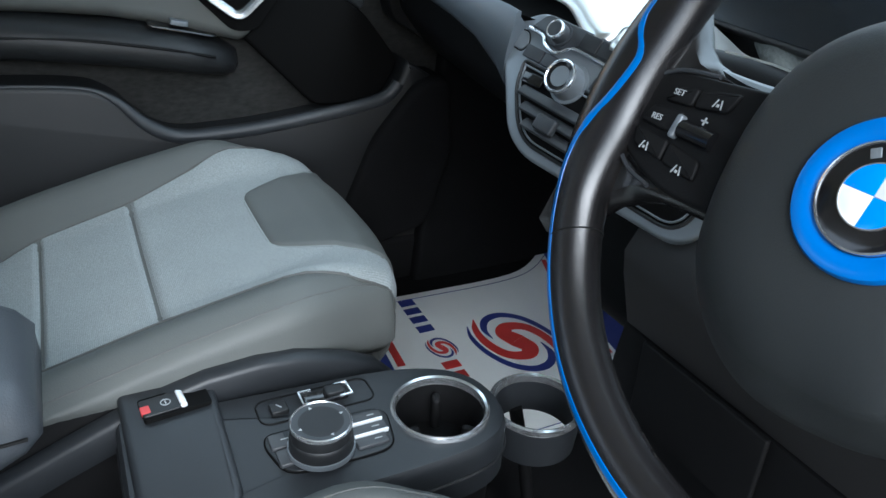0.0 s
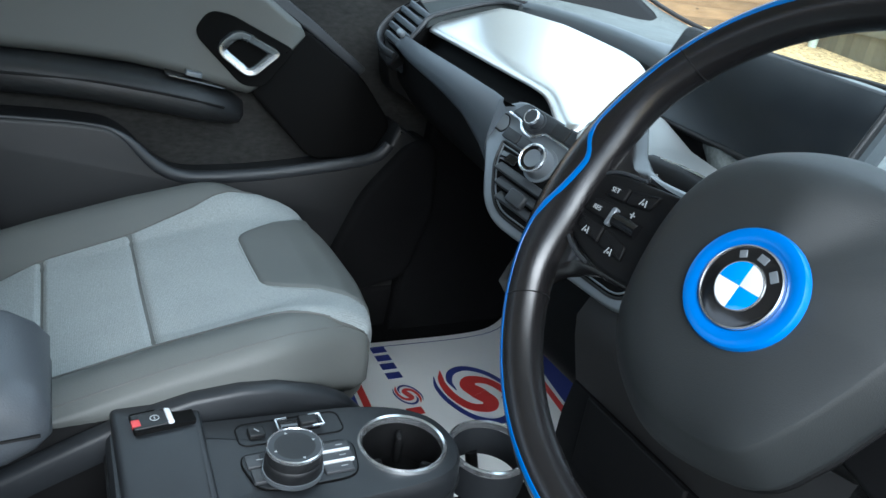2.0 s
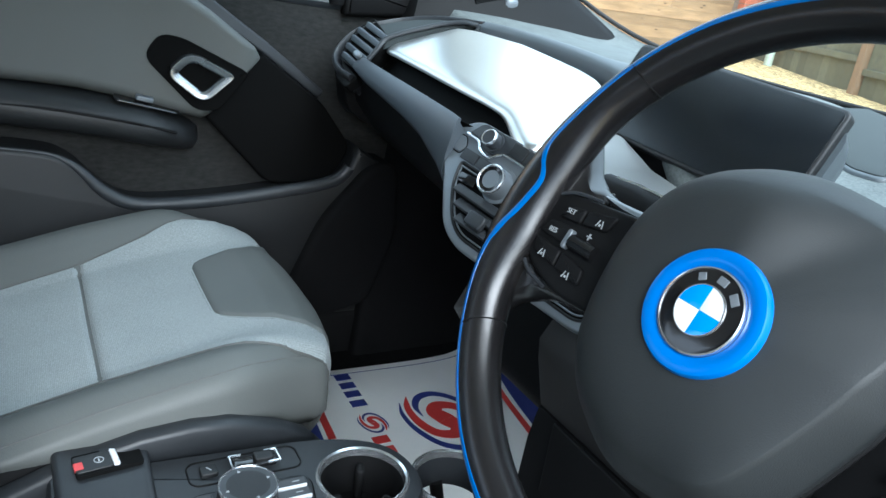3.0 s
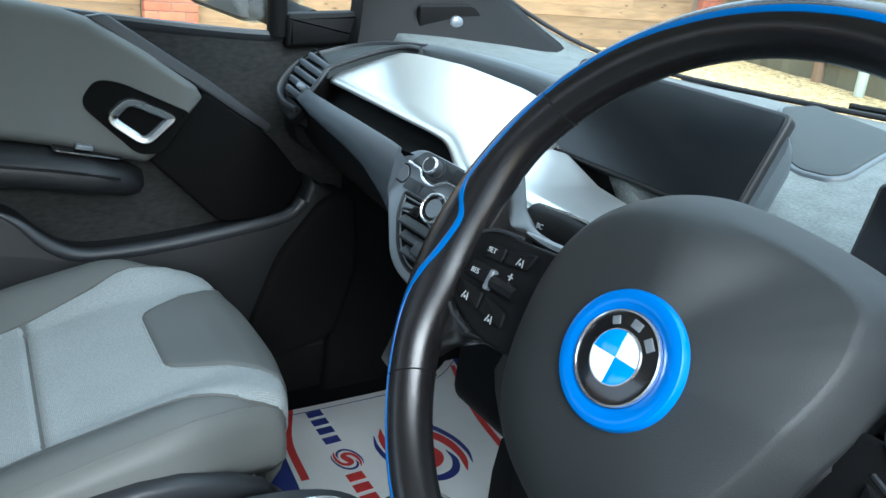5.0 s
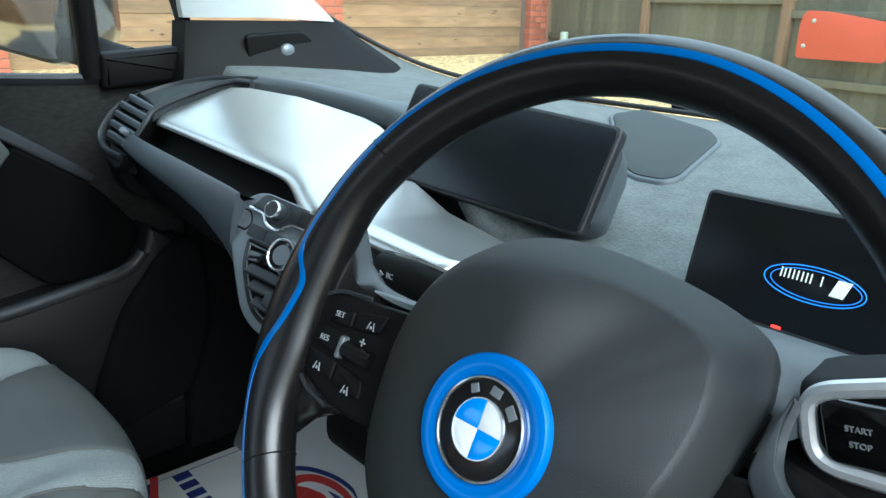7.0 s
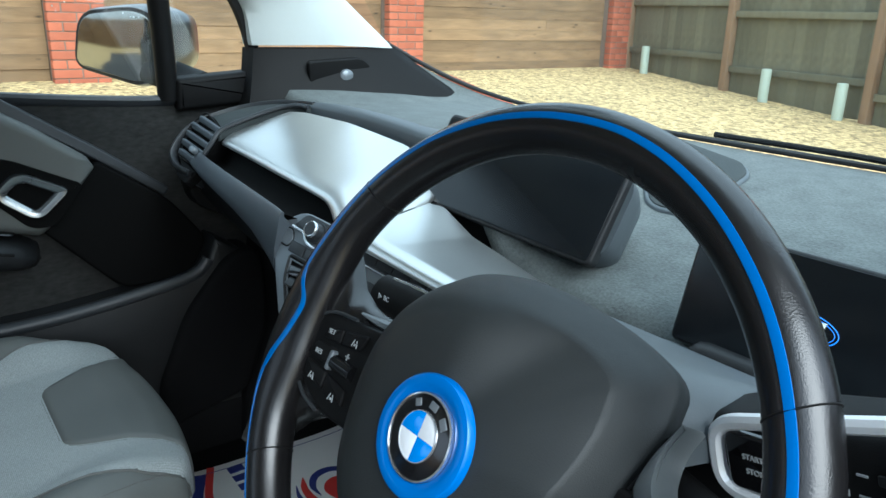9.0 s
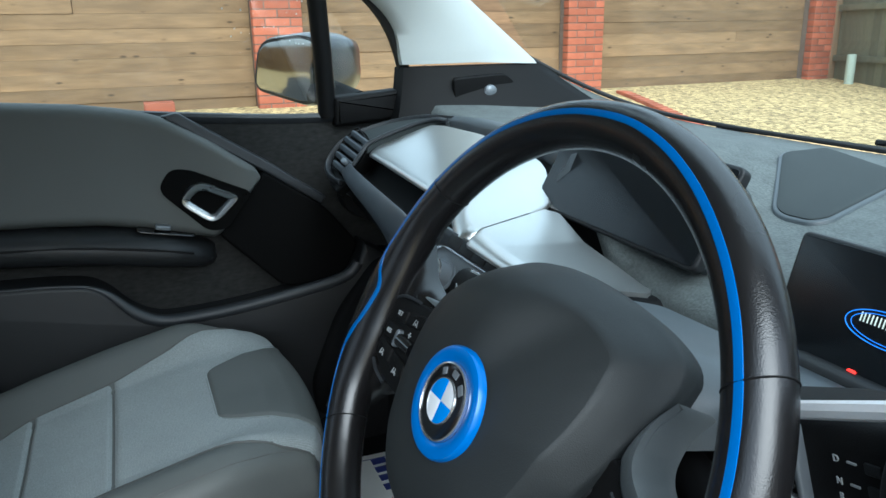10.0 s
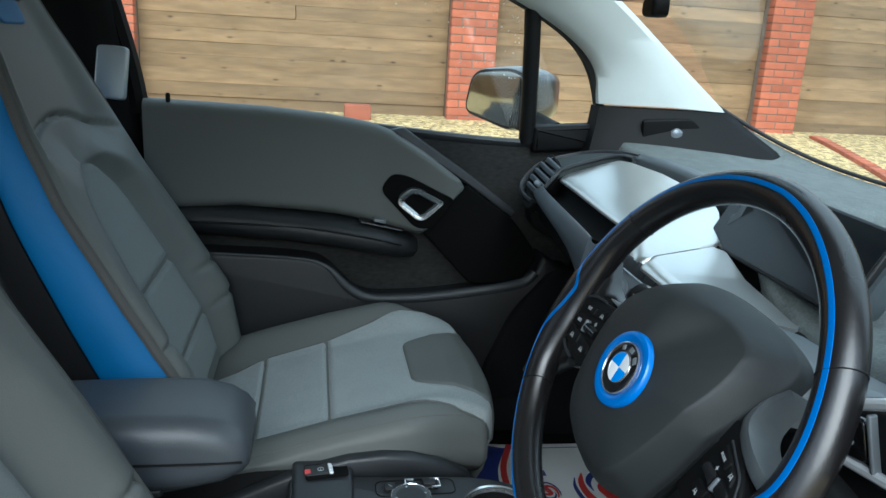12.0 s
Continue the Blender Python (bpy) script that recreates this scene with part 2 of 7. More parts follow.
def add_knots(m):
    """Dark round knots and pale streaks along the boards."""
    nt = m.node_tree
    b = nt.nodes["Principled BSDF"]
    co = nt.nodes["Texture Coordinate"]
    info = nt.nodes.new("ShaderNodeObjectInfo")
    shift = nt.nodes.new("ShaderNodeVectorMath")
    shift.operation = "MULTIPLY_ADD"
    shift.inputs[1].default_value, shift.inputs[2].default_value = (0, 37, 11), (0, 0, 0)
    nt.links.new(info.outputs["Random"], shift.inputs[0])
    add = nt.nodes.new("ShaderNodeVectorMath")
    add.operation = "ADD"
    nt.links.new(co.outputs["Object"], add.inputs[0])
    nt.links.new(shift.outputs[0], add.inputs[1])
    mp = nt.nodes.new("ShaderNodeMapping")
    mp.inputs["Scale"].default_value = (1.0, 4.0, 11.0)
    nt.links.new(add.outputs[0], mp.inputs[0])
    v = nt.nodes.new("ShaderNodeTexVoronoi")
    v.inputs["Scale"].default_value = 1.0
    nt.links.new(mp.outputs[0], v.inputs["Vector"])
    spot = nt.nodes.new("ShaderNodeMapRange")
    spot.inputs["From Min"].default_value, spot.inputs["From Max"].default_value = 0.04, 0.15
    spot.inputs["To Min"].default_value, spot.inputs["To Max"].default_value = 0.26, 1.0
    nt.links.new(v.outputs["Distance"], spot.inputs["Value"])
    streak = nt.nodes.new("ShaderNodeTexNoise")
    streak.inputs["Scale"].default_value, streak.inputs["Detail"].default_value = 1.0, 3.0
    ms = nt.nodes.new("ShaderNodeMapping")
    ms.inputs["Scale"].default_value = (1.0, 2.6, 15.0)
    nt.links.new(add.outputs[0], ms.inputs[0])
    nt.links.new(ms.outputs[0], streak.inputs["Vector"])
    tone = nt.nodes.new("ShaderNodeMapRange")
    tone.inputs["From Min"].default_value, tone.inputs["From Max"].default_value = 0.3, 0.7
    tone.inputs["To Min"].default_value, tone.inputs["To Max"].default_value = 0.80, 1.16
    nt.links.new(streak.outputs[0], tone.inputs["Value"])
    mul = nt.nodes.new("ShaderNodeMath")
    mul.operation = "MULTIPLY"
    nt.links.new(spot.outputs[0], mul.inputs[0])
    nt.links.new(tone.outputs[0], mul.inputs[1])
    sc = nt.nodes.new("ShaderNodeVectorMath")
    sc.operation = "SCALE"
    nt.links.new(b.inputs["Base Color"].links[0].from_socket, sc.inputs[0])
    nt.links.new(mul.outputs[0], sc.inputs["Scale"])
    nt.links.new(sc.outputs[0], b.inputs["Base Color"])


add_knots(TIMBER)


def water_material():
    m = bpy.data.materials.new("rain water")
    m.use_nodes = True
    b = m.node_tree.nodes["Principled BSDF"]
    b.inputs["Base Color"].default_value = (0.95, 0.97, 0.98, 1)
    b.inputs["Roughness"].default_value = 0.08
    b.inputs["Transmission Weight"].default_value = 0.3
    b.inputs["IOR"].default_value = 1.33
    return m


WATER = water_material()


# ---- shape helpers ----
def basis(o, u, v):
    """A pose whose x and y axes are u and v (made square), at o."""
    u = Vector(u).normalized()
    w = u.cross(Vector(v)).normalized()
    v = w.cross(u)
    m = Matrix.Identity(4)
    for i in range(3):
        m[i][0], m[i][1], m[i][2], m[i][3] = u[i], v[i], w[i], o[i]
    return m


def rrect(w, h, r, n=5, cx=0.0, cy=0.0):
    """A rounded rectangle, anticlockwise."""
    pts = []
    for sx, sy, a0 in ((1, 1, 0), (-1, 1, 90), (-1, -1, 180), (1, -1, 270)):
        for i in range(n + 1):
            a = radians(a0 + 90 * i / n)
            pts.append((cx + sx * (w / 2 - r) + r * math.cos(a), cy + sy * (h / 2 - r) + r * math.sin(a)))
    return pts


def circle(r, n=40, cx=0.0, cy=0.0):
    return [(cx + r * math.cos(2 * math.pi * i / n), cy + r * math.sin(2 * math.pi * i / n)) for i in range(n)]


def rounded(poly, r, n=5):
    """A polygon with its corners rounded; r is one radius or one a corner."""
    out = []
    k = len(poly)
    for i in range(k):
        p, a, b = Vector(poly[i]), Vector(poly[i - 1]), Vector(poly[(i + 1) % k])
        rad = r[i] if isinstance(r, (list, tuple)) else r
        d1, d2 = (a - p), (b - p)
        cut1, cut2 = min(rad, d1.length * 0.48), min(rad, d2.length * 0.48)
        s, e = p + d1.normalized() * cut1, p + d2.normalized() * cut2
        for j in range(n + 1):
            t = j / n
            q = s * (1 - t) ** 2 + p * 2 * t * (1 - t) + e * t * t
            out.append((q.x, q.y))
    return out


def spline(knots, n=8, closed=False):
    """A smooth curve through a few knots of any dimension."""
    k = len(knots)
    pts = [np.array(p, float) for p in knots]
    out = []
    for i in range(k if closed else k - 1):
        p1, p2 = pts[i], pts[(i + 1) % k]
        p0 = pts[i - 1] if (closed or i) else 2 * p1 - p2
        p3 = pts[(i + 2) % k] if (closed or i + 2 < k) else 2 * p2 - p1
        for j in range(n):
            t = j / n
            out.append(tuple(0.5 * (2 * p1 + (p2 - p0) * t + (2 * p0 - 5 * p1 + 4 * p2 - p3) * t * t + (3 * p1 - p0 - 3 * p2 + p3) * t ** 3)))
    if not closed:
        out.append(tuple(pts[-1]))
    return out


def lerp(x, xs, ys):
    return float(np.interp(x, xs, ys))


def smooth(x, a, b):
    t = min(1.0, max(0.0, (x - a) / (b - a)))
    return t * t * (3 - 2 * t)


def area2(o):
    return sum(o[i - 1][0] * o[i][1] - o[i][0] * o[i - 1][1] for i in range(len(o)))


def inset(o, d):
    """An anticlockwise outline moved inwards by d."""
    k = len(o)
    out = []
    for i in range(k):
        p, a, b = Vector(o[i]), Vector(o[i - 1]), Vector(o[(i + 1) % k])
        e1, e2 = (p - a), (b - p)
        n1 = Vector((-e1.y, e1.x)).normalized() if e1.length > 1e-9 else Vector((0, 0))
        n2 = Vector((-e2.y, e2.x)).normalized() if e2.length > 1e-9 else n1
        n = (n1 + n2)
        n = n.normalized() if n.length > 1e-6 else n1
        c = max(0.5, n.dot(n2))
        q = p + n * d / c
        out.append((q.x, q.y))
    return out


class Shape:
    """Vertices and faces, gathered piece by piece."""

    def __init__(self):
        self.v, self.f = [], []

    def ring(self, pts):
        k = len(self.v)
        self.v += [tuple(p) for p in pts]
        return list(range(k, k + len(pts)))

    def bridge(self, a, b, closed=True):
        k = len(a)
        for i in range(k if closed else k - 1):
            j = (i + 1) % k
            self.f.append((a[i], a[j], b[j], b[i]))

    def loft(self, rings, closed=True, caps=True, loop=False):
        ids = [self.ring(r) for r in rings]
        for a, b in zip(ids, ids[1:]):
            self.bridge(a, b, closed)
        if loop:
            self.bridge(ids[-1], ids[0], closed)
        elif caps and closed:
            self.f.append(tuple(reversed(ids[0])))
            self.f.append(tuple(ids[-1]))
        return self

    def pad(self, outline, m, h, b=0.001, base=0.0, crown=0.0, steps=3):
        """An outline raised to h with a rounded upper edge."""
        o = list(outline)
        if area2(o) < 0:
            o.reverse()
        levels = [(0.0, base)]
        b = min(b, abs(h - base) * 0.95)
        for i in range(steps + 1):
            a = math.pi / 2 * i / steps
            levels.append((b * (1 - math.cos(a)), h - b + b * math.sin(a)))
        rings = [[m @ Vector((x, y, z)) for x, y in (inset(o, d) if d else o)] for d, z in levels]
        if crown:
            inner = inset(o, b)
            cx = sum(p[0] for p in inner) / len(inner)
            cy = sum(p[1] for p in inner) / len(inner)
            for k in (0.85, 0.6, 0.3):
                rings.append([m @ Vector((cx + (x - cx) * k, cy + (y - cy) * k, h + crown * (1 - k * k))) for x, y in inner])
        return self.loft(rings)

    def box(self, m, size, b=0.002):
        return self.pad(rrect(size[0], size[1], min(b * 1.5, min(size[:2]) * 0.45), 3), m, size[2], b)

    def lathe(self, profile, m, n=40, close=False):
        rings = [[m @ Vector((r * math.cos(2 * math.pi * i / n), r * math.sin(2 * math.pi * i / n), z)) for i in range(n)] for r, z in profile]
        return self.loft(rings, caps=not close, loop=close)

    def tube(self, path, r, n=10, closed=False, flat=1.0, up=None):
        pts = [Vector(p) for p in path]
        k = len(pts)
        rings = []
        side = None
        for i, p in enumerate(pts):
            a = pts[i - 1] if (closed or i) else p
            c = pts[(i + 1) % k] if (closed or i + 1 < k) else p
            t = (c - a).normalized()
            if up is not None:
                side = t.cross(Vector(up)).normalized()
            elif side is None:
                side = t.orthogonal().normalized()
            else:
                side = (side - t * side.dot(t)).normalized()
            w = t.cross(side)
            rad = r[i] if isinstance(r, (list, tuple)) else r
            rings.append([p + side * rad * math.cos(2 * math.pi * j / n) + w * rad * flat * math.sin(2 * math.pi * j / n) for j in range(n)])
        return self.loft(rings, caps=not closed, loop=closed)

    def sheet(self, fn, nu, nv, thick):
        """A curved plate: fn(u, v) over the unit square, made solid by the vector thick."""
        t = Vector(thick)
        top = [[Vector(fn(i / nu, j / nv)) for j in range(nv + 1)] for i in range(nu + 1)]
        a = [self.ring(row) for row in top]
        b = [self.ring([p + t for p in row]) for row in top]
        for i in range(nu):
            for j in range(nv):
                self.f.append((a[i][j], a[i + 1][j], a[i + 1][j + 1], a[i][j + 1]))
                self.f.append((b[i][j], b[i][j + 1], b[i + 1][j + 1], b[i + 1][j]))
        edge_a = [a[i][0] for i in range(nu + 1)] + [a[nu][j] for j in range(1, nv + 1)] + [a[i][nv] for i in range(nu - 1, -1, -1)] + [a[0][j] for j in range(nv - 1, 0, -1)]
        edge_b = [b[i][0] for i in range(nu + 1)] + [b[nu][j] for j in range(1, nv + 1)] + [b[i][nv] for i in range(nu - 1, -1, -1)] + [b[0][j] for j in range(nv - 1, 0, -1)]
        self.bridge(edge_b, edge_a)
        return self

    def data(self, name, mat, sharp=38):
        me = bpy.data.meshes.new(name)
        me.from_pydata(self.v, [], self.f)
        me.validate()
        bm = bmesh.new()
        bm.from_mesh(me)
        bmesh.ops.recalc_face_normals(bm, faces=bm.faces)
        bm.to_mesh(me)
        bm.free()
        me.materials.append(mat)
        me.polygons.foreach_set("use_smooth", [True] * len(me.polygons))
        me.set_sharp_from_angle(angle=radians(sharp))
        return me


def world_of(ob):
    m = ob.matrix_basis.copy()
    if ob.parent:
        m = world_of(ob.parent) @ ob.matrix_parent_inverse @ m
    return m


def part(name, shape, mat, parent, label="", sharp=38):
    """One mesh under a thing or under a part; its points are in the place's metres."""
    ob = new(name, shape.data(name, mat, sharp))
    ob.parent = parent
    ob.matrix_parent_inverse = world_of(parent).inverted()
    return tagged(ob, label)


def thing(name, label, category, at, group="", kind=""):
    ob = new(name)
    ob.empty_display_size = 0.05
    ob.matrix_basis = Matrix.Translation(at)
    return tagged(ob, label, category, group, kind)


def single(name, shape, mat, label, category, group="", kind="", sharp=38):
    return tagged(new(name, shape.data(name, mat, sharp)), label, category, group, kind)


def lettering(text, m, size, depth=0.0003):
    """Characters as a thin raised mesh."""
    cu = bpy.data.curves.new("text", "FONT")
    cu.body, cu.size, cu.extrude, cu.align_x, cu.align_y = text, size, depth, "CENTER", "CENTER"
    ob = bpy.data.objects.new("text", cu)
    scene.collection.objects.link(ob)
    bpy.context.view_layer.update()
    me = ob.evaluated_get(bpy.context.evaluated_depsgraph_get()).to_mesh()
    s = Shape()
    s.v = [tuple(m @ v.co) for v in me.vertices]
    s.f = [tuple(p.vertices) for p in me.polygons]
    ob.to_mesh_clear()
    bpy.data.objects.remove(ob)
    bpy.data.curves.remove(cu)
    return s


X, Y, Z = Vector((1, 0, 0)), Vector((0, 1, 0)), Vector((0, 0, 1))


# ---- ground, fences and piers outside ----
def ground_height(x, y):
    """Level round the car, rising gently to the fence behind it."""
    far = smooth(max(abs(x) - 1.0, abs(y - 0.2) - 2.2), 0.2, 1.6)
    return far * min(0.60, max(0.0, 0.17 - 0.067 * x))


def build_ground():
    xs = [-400, -120, -40, -15] + [-9 + 0.35 * i for i in range(46)] + [12, 40, 120, 400]
    ys = [-400, -120, -40, -12] + [-7 + 0.35 * i for i in range(52)] + [18, 40, 120, 400]
    s = Shape()
    ids = [s.ring([(x, y, ground_height(x, y)) for y in ys]) for x in xs]
    for a, b in zip(ids, ids[1:]):
        s.bridge(a, b, False)
    single("ground", s, GRAVEL, "golden gravel yard rising gently to the fences", "ground", kind="structure", sharp=80)


build_ground()

FENCE_X = -6.45
PIER_Y = (-8.55, -5.30, -2.03, 1.22, 4.47, 7.98)


def brick_pier(y):
    base = ground_height(FENCE_X, y) - 0.05
    p = thing("brick_pier", "red brick pier with dark mortar between timber fence bays", "pier", (FENCE_X, y, base), "piers along the fence")
    core = Shape().box(Matrix.Translation((FENCE_X, y, base)), (0.425, 0.425, 2.1), 0.003)
    part("mortar", core, MORTAR, p)
    return p


def timber_bay(y0, y1):
    base = ground_height(FENCE_X, (y0 + y1) / 2) - 0.03
    bay = thing("timber_fence", "weathered brown horizontal board fence bay between brick piers", "fence", (FENCE_X, (y0 + y1) / 2, base), "fence bays")
    part("backing", Shape().box(Matrix.Translation((FENCE_X - 0.03, (y0 + y1) / 2, base)), (0.03, y1 - y0 + 0.02, 2.08), 0.003), POST_WOOD, bay)
    return bay


def front_line(x):
    return 8.2 - 0.25 * (x + 6.2)


def board_fence(x0, x1):
    """A bay of upright overlapping boards between two posts, on rails."""
    a, b = Vector((x0, front_line(x0), 0)), Vector((x1, front_line(x1), 0))
    base = ground_height((x0 + x1) / 2, front_line((x0 + x1) / 2)) - 0.04
    run = (b - a).normalized()
    out = Vector((run.y, -run.x, 0))
    fence = thing("board_fence", "grey-green fence bay of upright boards with brown posts", "fence", ((x0 + x1) / 2, front_line((x0 + x1) / 2), base), "board fence bays")
    for z in (0.35, 0.95, 1.55):
        m = basis(a + out * 0.035 + Z * (base + z), run, Z)
        part("rail", Shape().pad([(0, -0.035), ((b - a).length, -0.035), ((b - a).length, 0.035), (0, 0.035)], m, 0.03, 0.004), GREEN_TIMBER, fence)
    post = Shape().box(Matrix.Translation(a + out * 0.06 + Z * base) @ pose(0, 0, 0, 0, 0, -14), (0.09, 0.09, 2.0), 0.006)
    part("post", post, POST_WOOD, fence, "brown square timber post")
    n = 15
    w = (b - a).length / n
    board = Shape().pad([(-w * 0.53, 0), (w * 0.53, 0), (w * 0.53, 1.9), (-w * 0.53, 1.9)], Matrix.Identity(4), 0.014, 0.003).data("board", GREEN_TIMBER)
    for i in range(n):
        ob = new("board", board)
        ob.parent = fence
        ob.matrix_parent_inverse = world_of(fence).inverted()
        ob.matrix_basis = basis(a + run * w * (i + 0.5) + out * (0.004 * (i % 2)) + Z * base, run, Z) @ pose(0, 0, 0, 0, random.uniform(-1.5, 1.5) + 3, random.uniform(-0.3, 0.3))
    return fence


for i in range(6):
    board_fence(-6.25 + 1.83 * i, -6.25 + 1.83 * (i + 1))


def marker_post(x, y):
    z = ground_height(x, y) - 0.03
    s = Shape().lathe([(0.052, 0), (0.052, 0.36), (0.047, 0.372), (0.02, 0.376)], Matrix.Translation((x, y, z)), 20)
    single("marker_post", s, PALE_POST, "short pale green plastic post standing in the gravel", "post", "marker posts")


for mx in (-5.75, -3.75, -2.83, -1.2):
    marker_post(mx, front_line(mx) - 0.2)


def orange_plate():
    o = Vector((-2.38, 7.02, 1.02))
    m = basis(o, (1, -0.25, 0), (0, 0, 1))
    t = thing("hanging_plate", "faded orange plastic plate bolted to the board fence", "plate", o)
    part("plate", Shape().pad(rounded([(0, -0.21), (0.85, -0.2), (0.85, 0.12), (0.3, 0.2), (0.04, 0.21), (0.0, 0.1)], [0.05, 0.05, 0.05, 0.1, 0.05, 0.05]), m, 0.012, 0.003), ORANGE, t)
    for bx, by in ((0.07, -0.1), (0.14, 0.12)):
        part("bolt", Shape().lathe([(0.02, 0.01), (0.02, 0.02), (0.012, 0.026), (0.003, 0.028)], m @ Matrix.Translation((bx, by, 0)), 12), PALE_POST, t, "pale plastic bolt")
    part("bracket", Shape().box(m @ Matrix.Translation((0.3, 0, -0.17)), (0.05, 0.3, 0.175), 0.004), POST_WOOD, t)


orange_plate()


# invented dark ground round the car, so less warm light bounces into the cabin
def drive(u, v):
    x, y = -1.7 + 6.2 * u, -6.0 + 8.0 * v
    return (x, y, ground_height(x, y) + 0.008)


single("pavement", Shape().sheet(drive, 24, 30, (0, 0, -0.05)), DARK_GROUND, "dark ground sheet added under the car to cut warm bounce", "pavement", kind="structure", sharp=80)


def brick_edging():
    """A line of red bricks set on edge along the gravel."""
    e = thing("brick_edging", "line of red bricks edging the gravel bed", "edging", (-4.2, 4.2, 0.4))
    me = Shape().box(Matrix.Identity(4), (0.21, 0.10, 0.07), 0.006).data("brick", BRICK)
    for i in range(34):
        t = i / 33
        x, y = -5.9 + 3.9 * t, 4.75 - 1.1 * t - 0.5 * t * t
        ob = new("brick", me)
        ob.parent = e
        ob.matrix_parent_inverse = world_of(e).inverted()
        ob.matrix_basis = pose(x, y, ground_height(x, y) - 0.035, 0, 0, random.uniform(-3, 3) + math.degrees(math.atan2(-1.1 - t, 3.9)))
    return e


brick_edging()
back_yard = thing("rear_fence", "plain brown board fence closing the yard behind", "fence", (-1.0, -8.6, 0.0))
for i in range(9):
    part("panel", Shape().box(Matrix.Translation((-5.6 + 1.85 * i, -8.7, 0.1)), (1.80, 0.05, 2.1), 0.01), TIMBER, back_yard)
    part("post", Shape().box(Matrix.Translation((-4.67 + 1.85 * i, -8.65, 0.0)), (0.1, 0.12, 2.2), 0.01), POST_WOOD, back_yard)
low = Shape().box(Matrix.Translation((FENCE_X + 0.35, 0.14, ground_height(FENCE_X, 0.1) - 0.05)), (0.22, 0.24, 0.15), 0.008)
single("brick_stub", low, BRICK, "low red brick stub standing in the gravel by the fence", "brick")


# ---- car shell ----
def base_curve(t):
    """The foot of the windscreen, from one pillar (0) to the other (1)."""
    u = 2 * t - 1
    a = abs(u)
    x = 0.645 * math.copysign(1 - (1 - a) ** 1.35, u) if a else 0.0
    return Vector((x, 0.895 - 0.10 * a ** 2 - 0.17 * a ** 7, 1.035 + 0.035 * a ** 2 + 0.095 * a ** 7))


def top_curve(t):
    u = 2 * t - 1
    return Vector((0.545 * u, 0.155 - 0.05 * u * u, 1.515 - 0.03 * u * u))


def windscreen_point(u, v):
    p = base_curve(u) * (1 - v) + top_curve(u) * v
    return p + Vector((0, 0.06, 0.045)) * math.sin(math.pi * v)


